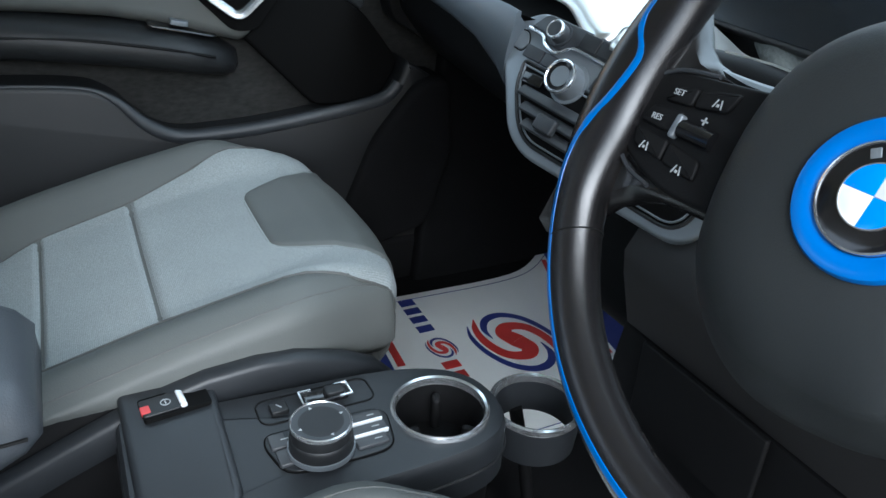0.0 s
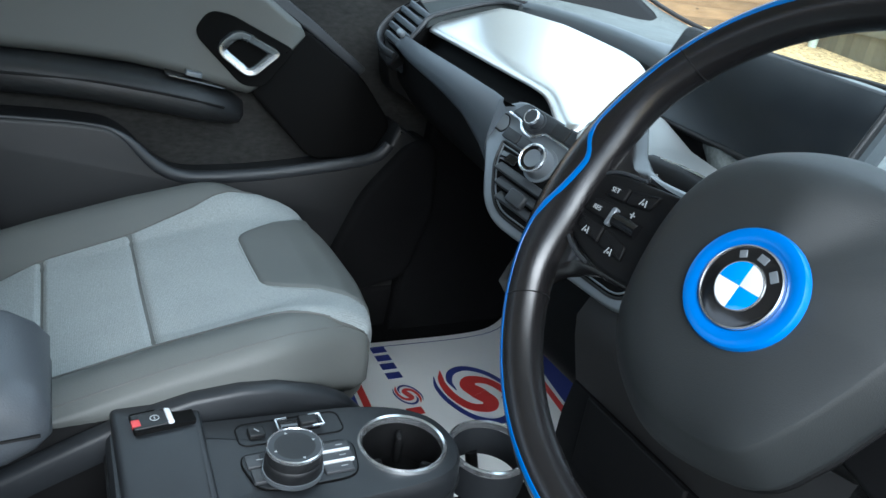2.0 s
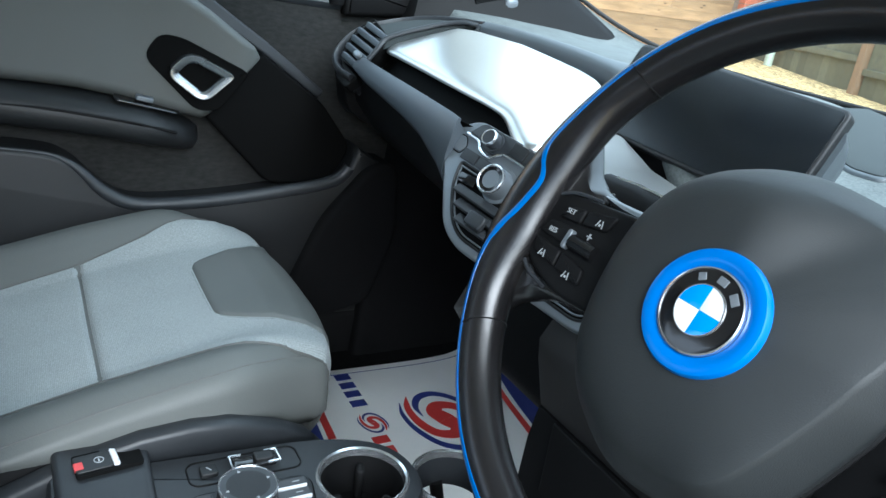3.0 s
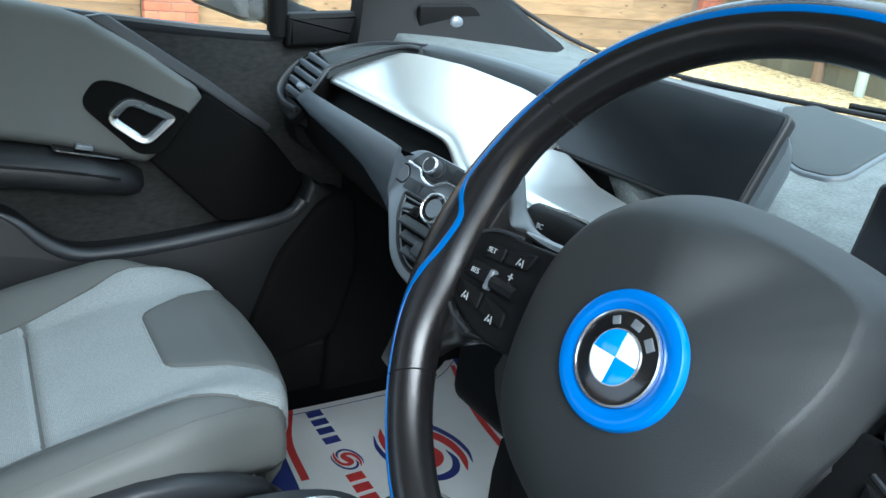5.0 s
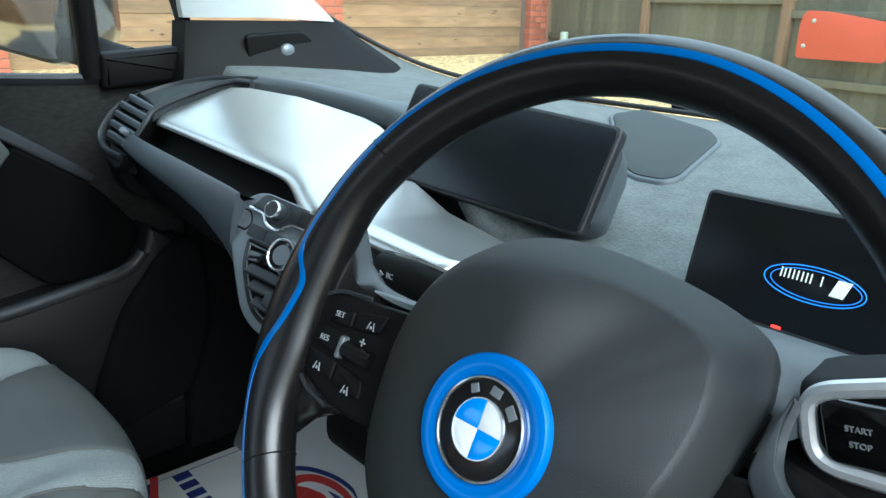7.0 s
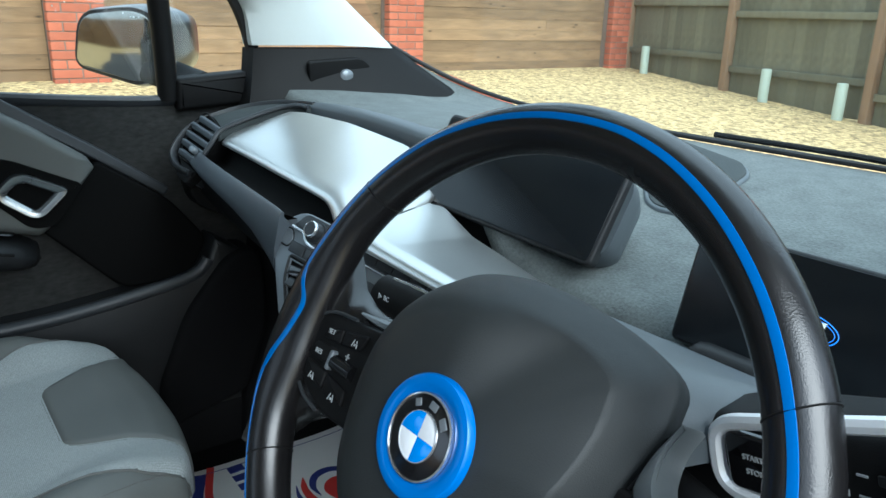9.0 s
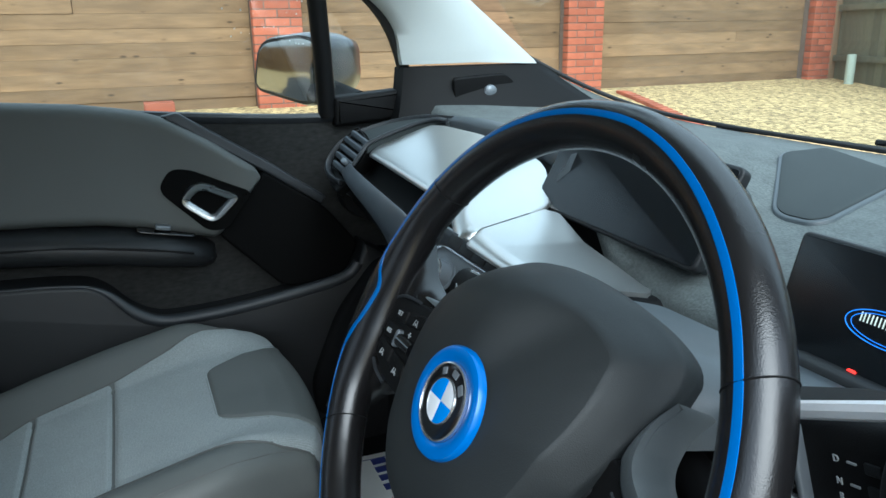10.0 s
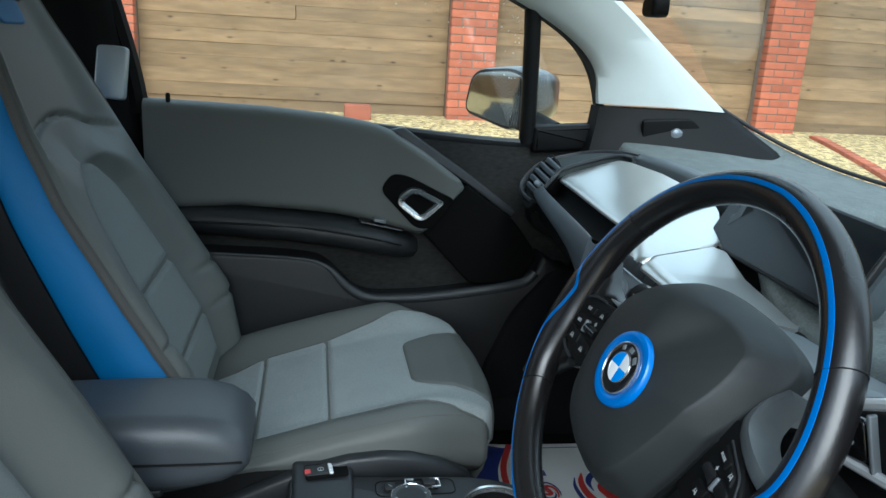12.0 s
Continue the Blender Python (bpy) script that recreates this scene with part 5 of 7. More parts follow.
RIM = WHEEL @ Matrix.Translation((0.0005, 0.0077, -0.0108))


def near(a, c, wide):
    """1 at the angle c, falling off over wide degrees."""
    return math.exp(-(((a - c + 180) % 360 - 180) / wide) ** 2)


def web(a):
    """How far the rim's leather spreads inwards at the left spoke."""
    return 0.45 * smooth(a, 150, 172) * (1 - smooth(a, 186, 206))


def rim_point(a, phi, grow=1.0):
    """A point of the rim's skin: a runs round the wheel from the right, phi round the section from the driver's side outwards."""
    w = (RIM_W + 0.0016 * near(a, 188, 22)) * grow
    inner = 1.0 + (0.75 * near(a, 347, 12) + web(a) if math.sin(radians(phi)) < 0 else 0.0)
    r = RIM_R + w * inner * math.sin(radians(phi))
    return RIM @ Vector((r * math.cos(radians(a)), r * math.sin(radians(a)), w * math.cos(radians(phi))))


LANE_A = (0, 5, 12, 20, 30, 40, 50, 60, 70, 80, 90, 100, 113, 125, 139, 150, 158, 166, 169.5, 171.5, 173.5, 176, 180, 184, 188, 193, 198, 205, 215, 233, 249, 265, 281, 315, 329, 335, 340, 350, 355, 360)
LANE_P = (-8, 0, 3, 2, 1, 3, 5, 9, 13, 15, 11, 10, 12, 18, 20, 15, 9, 9, 0, -20, -46, -50, -42, -30, -10, 10, 22, 28, 32, 31, 24, 18, 9, 4, -11, -34, -46, -46, -30, -8)


def build_wheel():
    w = thing("steering_wheel", "black leather steering wheel with a blue inlay and grey airbag cover", "steering wheel", WHEEL @ Vector((0, 0, -0.09)))
    n = 144
    rings = [[rim_point(360 * i / n, 360 * j / 20) for j in range(20)] for i in range(n)]
    rim = part("rim", Shape().loft(rings, loop=True), RIM_LEATHER, w, "worn black leather rim", sharp=80)

    def lane(a):
        p = sum(lerp((a + q) % 360, LANE_A, LANE_P) for q in (-1.2, 0, 1.2)) / 3
        return p if p > 0 else math.degrees(math.asin(math.sin(radians(p)) / (1 + web(a))))
    stripe = []
    for i in range(n * 2):
        a = 180.0 * i / n
        c, k = lane(a), 1 / (1 + web(a))
        stripe.append([rim_point(a, c + q * k, g) for q, g in ((-8.5, 0.99), (-7.6, 1.02), (0, 1.03), (7.6, 1.02), (8.5, 0.99))])
    part("inlay", Shape().loft(stripe, loop=True), STRIPE, rim, "bright blue inlay along the rim", sharp=60)
    for a in (28, 143.5, 211, 322):
        part("seam", Shape().tube([rim_point(a + 1.0 * math.sin(radians(q)), q, 1.0) for q in range(0, 360, 15)], 0.0005, 6, True), BLACK, rim, "stitched seam")
    # spokes: a leather root at each side, and a wide lower spoke
    for side in (-1, 1):
        rings = []
        for t in range(9):
            k = t / 8
            x = side * (0.168 - 0.095 * k)
            top = 0.056 - 0.030 * math.sin(math.pi * min(1, k * 1.15)) * 0.9 - 0.006 * k
            bot = -0.060 + 0.024 * math.sin(math.pi * min(1, k * 1.3)) + 0.022 * k
            if side > 0:
                top, bot = top - 0.028, bot - 0.028
            else:
                top = lerp(k, [0.0, 0.1, 0.2, 0.3, 0.42, 0.6, 1.0], [0.075, 0.070, 0.050, 0.0395, 0.0345, 0.0325, 0.034])
                bot = lerp(k, [0.0, 0.1, 0.2, 0.32, 0.5, 1.0], [-0.085, -0.078, -0.058, -0.046, -0.038, -0.034])
            zf = -0.004 + 0.014 * (1 - smooth(k, 0.0, 0.22)) - 0.034 * smooth(k, 0.45, 0.9)
            zb = -0.014 - 0.040 * k
            mid = (top + bot) / 2
            rings.append([SPOKES @ Vector(q) for q in ((x, top, zb), (x, top + 0.002, (zf + zb) / 2), (x, top - 0.004, zf - 0.001), (x, mid, zf + 0.001), (x, bot + 0.004, zf - 0.001), (x, bot - 0.002, (zf + zb) / 2), (x, bot, zb))])
        sp = part("spoke", Shape().loft(rings), RIM_LEATHER, w, "black leather spoke", sharp=60)
        base = SPOKES @ Matrix.Translation((0, 0, -0.0135))
        if side > 0:
            base = WHEEL @ Matrix.Translation((0.0965, 0.008, -0.0185)) @ pose(0, 0, 0, 0, 0, -9.5) @ pose(0, 0, 0, 0, -16) @ Matrix.Scale(0.86, 4) @ Matrix.Translation((-0.0925, -0.0245, -0.0172))
        pad = rounded([(-0.158, 0.004), (-0.147, 0.024), (-0.070, 0.031), (-0.060, -0.032), (-0.112, -0.036), (-0.152, -0.022)] if side < 0 else [(0.160, -0.010), (0.152, 0.012), (0.118, 0.0306), (0.0865, 0.043), (0.066, 0.037), (0.062, -0.040), (0.112, -0.042), (0.150, -0.030)], [0.016, 0.018, 0.008, 0.008, 0.018, 0.020] if side < 0 else [0.012, 0.016, 0.02, 0.012, 0.008, 0.008, 0.018, 0.016])
        keys = part("key_pad", Shape().pad(pad if area2(pad) > 0 else pad[::-1], base, 0.0145, 0.003, 0.0), BLACK, sp, "black key pad")
        arc = [(-0.118, -0.0355), (-0.138, -0.031), (-0.153, -0.018), (-0.1565, 0.002), (-0.150, 0.017), (-0.136, 0.0255), (-0.112, 0.0285)] if side < 0 else [(0.120, -0.0290), (0.140, -0.0240), (0.1490, -0.0140), (0.1495, 0.0010), (0.140, 0.0135), (0.131, 0.0195), (0.112, 0.0235), (0.0925, 0.0275)]
        part("pad_rim", Shape().tube([base @ Vector((x, y, 0.0140)) for x, y in spline(arc, 6)], 0.0013, 6), CONSOLE, keys, "thin grey rim")
        # skewed keys, each with its own outline
        for quad in (((0.136, 0.0075), (0.1165, 0.0090), (0.1170, 0.0200), (0.1300, 0.0175)), ((0.1160, 0.0090), (0.0955, 0.0125), (0.0925, 0.0245), (0.1165, 0.0200)), ((0.1440, -0.0065), (0.1190, -0.0070), (0.1180, 0.0065), (0.1395, 0.0050)), ((0.1400, -0.0190), (0.1172, -0.0220), (0.1185, -0.0095), (0.1435, -0.0085)), ((0.1168, -0.0222), (0.0925, -0.0240), (0.0950, -0.0125), (0.1180, -0.0098))):
            o = rounded([(side * x, y) for x, y in quad], 0.003, 3)
            o = inset(o if area2(o) > 0 else o[::-1], 0.0005)
            part("key", Shape().pad(o, base, 0.0170, 0.0014, 0.0120), BLACK, keys)
        mm = base @ Matrix.Translation((side * 0.105, -0.002, 0.0150))
        part("thumb_roller", Shape().tube([mm @ Vector((-0.0105, 0, 0.0005)), mm @ Vector((0.0105, 0, 0.0005))], 0.0050, 12), BLACK_GLOSS, keys, "ribbed thumb roller")
        part("roller_stop", Shape().box(base @ Matrix.Translation((side * 0.1185, -0.002, 0.014)), (0.004, 0.013, 0.005), 0.0012), SILVER, keys, "small silver end stop")
        part("plus_mark", Shape().box(mm @ Matrix.Translation((0, 0.0075, 0.0012)), (0.0042, 0.0009, 0.0006), 0.0001).box(mm @ Matrix.Translation((0, 0.0075, 0.0012)), (0.0009, 0.0042, 0.0006), 0.0001), PRINT, keys)
        face = 0.0172
        if side < 0:
            part("marking", lettering("SET", base @ Matrix.Translation((-0.1275, 0.0140, face)) @ pose(0, 0, 0, 0, 0, 4), 0.0046), PRINT, keys)
            part("marking", lettering("RES", base @ Matrix.Translation((-0.1330, -0.0015, face)) @ pose(0, 0, 0, 0, 0, 4), 0.0046), PRINT, keys)
            marks = ((-0.1025, 0.0155), (-0.1310, -0.0175), (-0.1045, -0.0215))
        else:
            part("marking", lettering("MODE", base @ Matrix.Translation((0.1025, 0.0155, face)) @ pose(0, 0, 0, 0, 0, -4), 0.0040), PRINT, keys)
            marks = ((0.1275, 0.0140), (0.1310, -0.0175), (0.1045, -0.0215))
        for kx, ky in marks:
            m = base @ Matrix.Translation((kx, ky, face - 0.0004))
            part("symbol", Shape().box(m @ Matrix.Translation((-0.0019, 0, 0)) @ pose(0, 0, 0, 0, 0, -18), (0.0008, 0.0048, 0.0005), 0.0001).box(m @ Matrix.Translation((0.0019, 0, 0)) @ pose(0, 0, 0, 0, 0, 18), (0.0008, 0.0048, 0.0005), 0.0001).box(m @ Matrix.Translation((0, -0.0008, 0)), (0.0016, 0.0016, 0.0005), 0.0001), PRINT, keys)
        # satin upper cover of the spoke, sloping back between pad, rim and airbag cover
        if side < 0:
            near_edge = ((-0.084, 0.0310, -0.0240), (-0.102, 0.0305, -0.0190), (-0.116, 0.0325, -0.0150))
            ridge = ((-0.083, 0.0345, -0.0280), (-0.101, 0.0330, -0.0220), (-0.1165, 0.0330, -0.0160))
            far_edge = ((-0.083, 0.0370, -0.0340), (-0.101, 0.0350, -0.0270), (-0.117, 0.0335, -0.0170))
        else:
            near_edge = ((0.0950, 0.0590, -0.040), (0.0945, 0.0440, -0.026), (0.0938, 0.0296, -0.0215), (0.0955, 0.0235, -0.0210), (0.1027, 0.0170, -0.0180), (0.1112, 0.0133, -0.0150), (0.1205, 0.0098, -0.0120), (0.1350, 0.0040, -0.0095), (0.1500, 0.0000, -0.009))
            ridge = ((0.0955, 0.0600, -0.041), (0.0975, 0.0480, -0.028), (0.1010, 0.0360, -0.0215), (0.1050, 0.0300, -0.0180), (0.1105, 0.0255, -0.0155), (0.1180, 0.0220, -0.0130), (0.1270, 0.0185, -0.0105), (0.1400, 0.0140, -0.0085), (0.1540, 0.0090, -0.009))
            far_edge = [(x - 0.004, y - 0.002, z - 0.030) for x, y, z in ridge]
        lines = [spline([Vector(q) for q in row], 4) for row in (near_edge, ridge, far_edge)]
        span = len(lines[0]) - 1

        def flank(u, v):
            i = min(span - 1, int(v * span))
            lo, mid, hi = (Vector(r[i]).lerp(Vector(r[i + 1]), v * span - i) for r in lines)
            p = lo.lerp(mid, u * 2) if u < 0.5 else mid.lerp(hi, u * 2 - 1)
            return WHEEL @ (p + Vector((0, 0, 0.0022 * math.sin(math.pi * u) if side > 0 else 0.001)))
        part("spoke_cover", Shape().sheet(flank, 16, 28, tuple(WHEEL.to_3x3() @ Vector((0, -0.002, -0.005)))), SPOKE_TRIM, sp, "satin grey spoke cover", sharp=70)
    # airbag cover: a broad rounded shield with a slanting facet along its right-hand edge
    shield = spline([(0.0, 0.0953), (-0.0308, 0.0934), (-0.0597, 0.0838), (-0.0809, 0.0662), (-0.0928, 0.0428), (-0.0965, 0.0185), (-0.0955, -0.0082), (-0.0911, -0.036), (-0.0815, -0.062), (-0.060, -0.085), (-0.024, -0.096), (0.018, -0.092), (0.050, -0.077), (0.065, -0.052), (0.0745, -0.026), (0.0815, -0.002), (0.0865, 0.0231), (0.0880, 0.0459), (0.0850, 0.0624), (0.0760, 0.0790), (0.0427, 0.0902)], 5, True)
    dome = ((0.96, -0.072, -0.074), (0.99, -0.062, -0.062), (1.0, -0.052, -0.050), (1.0, -0.044, -0.034), (0.988, -0.0355, -0.0215), (0.945, -0.0262, -0.0125), (0.90, -0.0167, -0.0073), (0.855, -0.0088, -0.0021), (0.815, -0.0030, 0.0026), (0.795, -0.0004, 0.0044), (0.74, 0.0061, 0.0076), (0.62, 0.0135, 0.0120), (0.47, 0.0160, 0.0148), (0.30, 0.0170, 0.0168), (0.10, 0.0174, 0.0174))
    bevel = (0.970, 0.990, 1.0, 0.996, 0.985, 0.950, 0.910, 0.870, 0.848, 0.834, 0.740, 0.620, 0.470, 0.300, 0.100)
    rise = (-0.020, -0.010, -0.003, 0.0, 0.0015)
    facet = (0.30, 0.58, 0.86, 0.985)
    rings = []
    for i, (g, zl, zr) in enumerate(dome):
        ring = []
        for x, y in shield:
            th = math.degrees(math.atan2(y, x))
            zo = lerp(th, [-70, -42, 0, 18, 40, 60, 90], [-0.024, -0.017, -0.014, -0.026, -0.050, -0.052, -0.052])
            zc = lerp(th, [-70, -42, 8, 34, 45, 65, 90], [0.010, 0.0100, 0.0055, -0.009, -0.0165, -0.0165, -0.010])
            if i < 5:
                z = zo + rise[i]
            elif i < 9:
                z = zo + 0.0015 + (zc - zo - 0.0015) * facet[i - 5]
            else:
                z = zc + (0.0174 - zc) * (1 - (bevel[i] / 0.842) ** 1.7)
            k = smooth(th, -88, -55) * (1 - smooth(th, 55, 100))
            f = g + (bevel[i] - g) * k
            ring.append(WHEEL @ Vector((x * f, y * f, (zl + (zr - zl) * smooth(x - 0.45 * y, -0.03, 0.05)) * (1 - k) + z * k)))
        rings.append(ring)
    hub = part("airbag_cover", Shape().loft(rings), HUB, w, "matt dark grey airbag cover", sharp=75)
    part("cover_joint", Shape().tube([q for (x, y), q in zip(shield, rings[1]) if x > 0.03 and y < 0.05], 0.0019, 6), BLACK, hub, "dark joint along the cover's edge")
    # badge, at the middle of the cover
    m = WHEEL @ Matrix.Translation((0.001, 0.0015, 0.0145))
    em = part("emblem_ring", Shape().lathe([(0.0324, 0.0), (0.0322, 0.0030), (0.0312, 0.0046), (0.0290, 0.0052), (0.0245, 0.0048), (0.0224, 0.0036), (0.0222, 0.0)], m, 64, True), RING_BLUE, hub, "bright blue ring")
    part("badge_disc", Shape().lathe([(0.0218, 0.0), (0.0218, 0.0042), (0.0213, 0.0050), (0.018, 0.0055), (0.003, 0.0058)], m, 56), BLACK_GLOSS, em, "gloss black round badge")
    part("badge_edge", Shape().lathe([(0.0222, 0.0035), (0.0220, 0.0056), (0.0212, 0.0060), (0.0208, 0.0045)], m, 56, True), CHROME, em, "chrome badge edge")
    for q in range(4):
        wedge = [(0.0, 0.0)] + [(0.0128 * math.cos(radians(90 * q + 9 * i)), 0.0128 * math.sin(radians(90 * q + 9 * i))) for i in range(11)]
        part("badge_quarter", Shape().pad(wedge, m, 0.0064, 0.0003, 0.004), (BADGE_WHITE if q % 2 == 0 else BADGE_BLUE), em, "white badge quarter" if q % 2 == 0 else "blue badge quarter")
    part("badge_bezel", Shape().lathe([(0.0132, 0.0055), (0.0130, 0.0067), (0.0125, 0.0067), (0.0125, 0.0055)], m, 48, True), CHROME, em, "thin chrome circle")
    for a, wd in ((120, 0.0040), (82, 0.0055), (44, 0.0060)):
        part("badge_mark", Shape().box(m @ pose(0, 0, 0, 0, 0, a - 90) @ Matrix.Translation((0, 0.0170, 0.0052)), (wd, 0.0040, 0.0008), 0.0002), SILVER, em, "silver raised mark")


build_wheel()


def build_column():
    c = thing("steering_column", "grey steering column shroud with selector lever and stalks", "steering column", (0.365, 0.2, 0.93))
    rings = []
    for y, z, hw, hh in ((0.060, 0.985, 0.064, 0.060), (0.080, 0.985, 0.080, 0.069), (0.13, 0.976, 0.085, 0.069), (0.17, 0.965, 0.104, 0.066), (0.22, 0.951, 0.120, 0.060), (0.30, 0.926, 0.122, 0.042), (0.36, 0.905, 0.120, 0.036), (0.42, 0.88, 0.118, 0.036)):
        rings.append([Vector((0.365 + x, y, z + q)) for x, q in rrect(hw * 2, hh * 2, min(hw, hh) * 0.60, 6)])
    mids = [(max(q.z for q in r) + min(q.z for q in r)) / 2 for r in rings]
    up_rings = [sorted([q for q in r if q.z >= m], key=lambda q: math.atan2(q.z - m + 0.004, q.x - 0.365)) for r, m in zip(rings, mids)]
    low_rings = [sorted([q for q in r if q.z <= m], key=lambda q: -math.atan2(m - q.z + 0.004, q.x - 0.365)) for r, m in zip(rings, mids)]
    part("shroud", Shape().loft(up_rings), DECK_SMOOTH, c, "soft grey upper column shroud", sharp=60)
    part("lower_shroud", Shape().loft(low_rings), BLACK, c, "black lower column shroud", sharp=60)
    # left stalk
    st = part("indicator_stalk", Shape().tube([(0.30, 0.105, 1.010), (0.248, 0.102, 1.015), (0.208, 0.099, 1.0175), (0.178, 0.096, 1.0175)], [0.012, 0.014, 0.0155, 0.0145], 14, flat=0.75), BLACK, c, "black indicator stalk")
    m = basis((0.195, 0.084, 1.0215), (1, 0.03, 0.02), (0, 0.25, 1))
    part("marking", lettering("BC", m @ Matrix.Translation((0.0065, 0, 0.0)), 0.0052), PRINT, st)
    part("arrow", Shape().pad([(-0.003, -0.0022), (0.001, 0.0), (-0.003, 0.0022)], m, 0.0006, 0.0001), PRINT, st, "pale arrow mark")
    part("stalk_edge", Shape().tube([(0.188, 0.100, 1.0300), (0.222, 0.103, 1.0300), (0.262, 0.106, 1.0265)], 0.0016, 6), CHROME, st, "thin bright edge")
    # right stalk below the selector
    s2 = part("wiper_stalk", Shape().tube([(0.43, 0.115, 0.985), (0.48, 0.10, 0.980), (0.515, 0.088, 0.978), (0.545, 0.078, 0.975)], [0.013, 0.018, 0.0225, 0.021], 14, flat=0.9), BLACK, c, "black wiper stalk")
    m2 = basis((0.549, 0.066, 0.982), (0.55, 0.75, 0.0), (0.15, -0.25, 1))
    part("end_key", Shape().pad(rrect(0.022, 0.026, 0.008), m2, 0.008, 0.003), PLASTIC, s2, "dark end key")
    part("marking", lettering("AUTO", m2 @ Matrix.Translation((0, 0, 0.0082)), 0.0058), PRINT, s2)
    for i in range(4):
        mk = basis((0.506 + 0.003 * i, 0.0668 - 0.0005 * i, 0.966 + 0.010 * i), (1, -0.35, 0), (0, -0.1, 1))
        part("wiper_symbol", Shape().box(mk, (0.009, 0.0022, 0.0006), 0.0001).box(mk @ Matrix.Translation((0, 0.003, 0)), (0.0022, 0.0040, 0.0006), 0.0001), PRINT, s2)
    # selector lever: arm with start key and gear marks in a chrome frame, and a broad grip
    G = basis((0.442, 0.128, 1.010), (1, -0.10, 0.20), (-0.16, -0.10, 1))
    L = G @ Matrix.Translation((0.008, 0.0, 0.0)) @ pose(0, 0, 0, 0, 0, 4)
    rings = []
    for x, hh, dp in ((-0.02, 0.014, 0.020), (0.0, 0.018, 0.024), (0.04, 0.023, 0.026), (0.09, 0.027, 0.028), (0.12, 0.028, 0.028)):
        rings.append([L @ Vector((x, q, r)) for q, r in rrect(hh * 2, dp * 2, 0.012, 4, 0, -dp)])
    arm = part("selector_arm", Shape().loft(rings), BLACK, c, "black selector arm", sharp=50)
    part("top_lever", Shape().box(L @ Matrix.Translation((0.058, 0.023, -0.022)), (0.030, 0.004, 0.014), 0.0015), BLACK, arm, "small black release lever")
    fr = [L @ Vector((x, y, 0.002)) for x, y in rounded([(0.112, 0.039), (0.012, 0.019), (0.003, 0.012), (0.002, -0.012), (0.010, -0.019), (0.112, -0.026)], 0.008)]
    part("chrome_frame", Shape().tube(fr, 0.0042, 8), SATIN, arm, "satin chrome frame")
    part("start_key", Shape().pad(rrect(0.032, 0.030, 0.005, 4, 0.026, 0.0), L, 0.0045, 0.0015), BLACK_GLOSS, arm, "black start key")
    part("divider", Shape().box(L @ Matrix.Translation((0.049, 0.0, 0.0)), (0.004, 0.040, 0.006), 0.0015), SILVER, arm, "silver divider")
    part("marking", lettering("START", L @ Matrix.Translation((0.026, 0.0037, 0.0048)), 0.0040), PRINT, arm)
    part("marking", lettering("STOP", L @ Matrix.Translation((0.026, -0.0037, 0.0048)), 0.0040), PRINT, arm)
    for i, ch in enumerate("DNR"):
        y = (0.009, -0.001, -0.008)[i]
        part("marking", lettering(ch, L @ Matrix.Translation((0.070, y, 0.0012)), 0.0045), PRINT, arm)
        part("gear_dash", Shape().box(L @ Matrix.Translation((0.078, y, 0.0005)), (0.005, 0.0010, 0.0007), 0.0001), PRINT, arm)
        part("gear_slot", Shape().box(L @ Matrix.Translation((0.089, y, 0.0005)), (0.008, 0.005, 0.0012), 0.0005), PLASTIC, arm)
    grip = rounded([(0.098, -0.030), (0.24, -0.034), (0.250, 0.00), (0.245, 0.086), (0.196, 0.090), (0.180, 0.084), (0.172, 0.073), (0.150, 0.062), (0.116, 0.043), (0.104, 0.018)], [0.01, 0.014, 0.02, 0.012, 0.006, 0.004, 0.008, 0.01, 0.008, 0.01])
    g = part("grip", Shape().pad(grip, G @ Matrix.Translation((0, 0, -0.045)), 0.056, 0.008), PLASTIC, arm, "broad black selector grip")
    plate = rounded([(0.150, -0.026), (0.1583, 0.0225), (0.1619, 0.0407), (0.1664, 0.0598), (0.1779, 0.0664), (0.1902, 0.0746), (0.1890, 0.0800), (0.1849, 0.0858), (0.1844, 0.0921), (0.200, 0.0940), (0.246, 0.092), (0.252, 0.030), (0.236, -0.026)], [0.010, 0.02, 0.02, 0.006, 0.01, 0.006, 0.004, 0.004, 0.004, 0.006, 0.012, 0.02, 0.014])
    plate = plate if area2(plate) > 0 else plate[::-1]
    f = part("grip_frame", Shape().pad(plate, G, 0.0235, 0.005, 0.004, steps=5), SATIN, g, "broad satin chrome grip frame", sharp=75)
    window = rounded([(0.1670, 0.0270), (0.1758, 0.0535), (0.1955, 0.0640), (0.236, 0.0720), (0.240, 0.0380), (0.226, 0.0040), (0.190, 0.0080)], [0.005, 0.006, 0.01, 0.01, 0.012, 0.012, 0.010])
    part("grip_window", Shape().pad(window if area2(window) > 0 else window[::-1], G, 0.0250, 0.0012, 0.018), CONSOLE, f, "grey inset in the grip frame")
    horn = rounded([(0.1925, 0.0800), (0.1885, 0.0865), (0.1890, 0.0900), (0.201, 0.0912), (0.226, 0.0885), (0.222, 0.0800)], 0.003)
    part("horn_inset", Shape().pad(horn if area2(horn) > 0 else horn[::-1], G, 0.0246, 0.0010, 0.018), DECK_SMOOTH, f, "grey inset in the frame's upper horn")


build_column()


# ---- seats ----
SEAT_X = -0.35


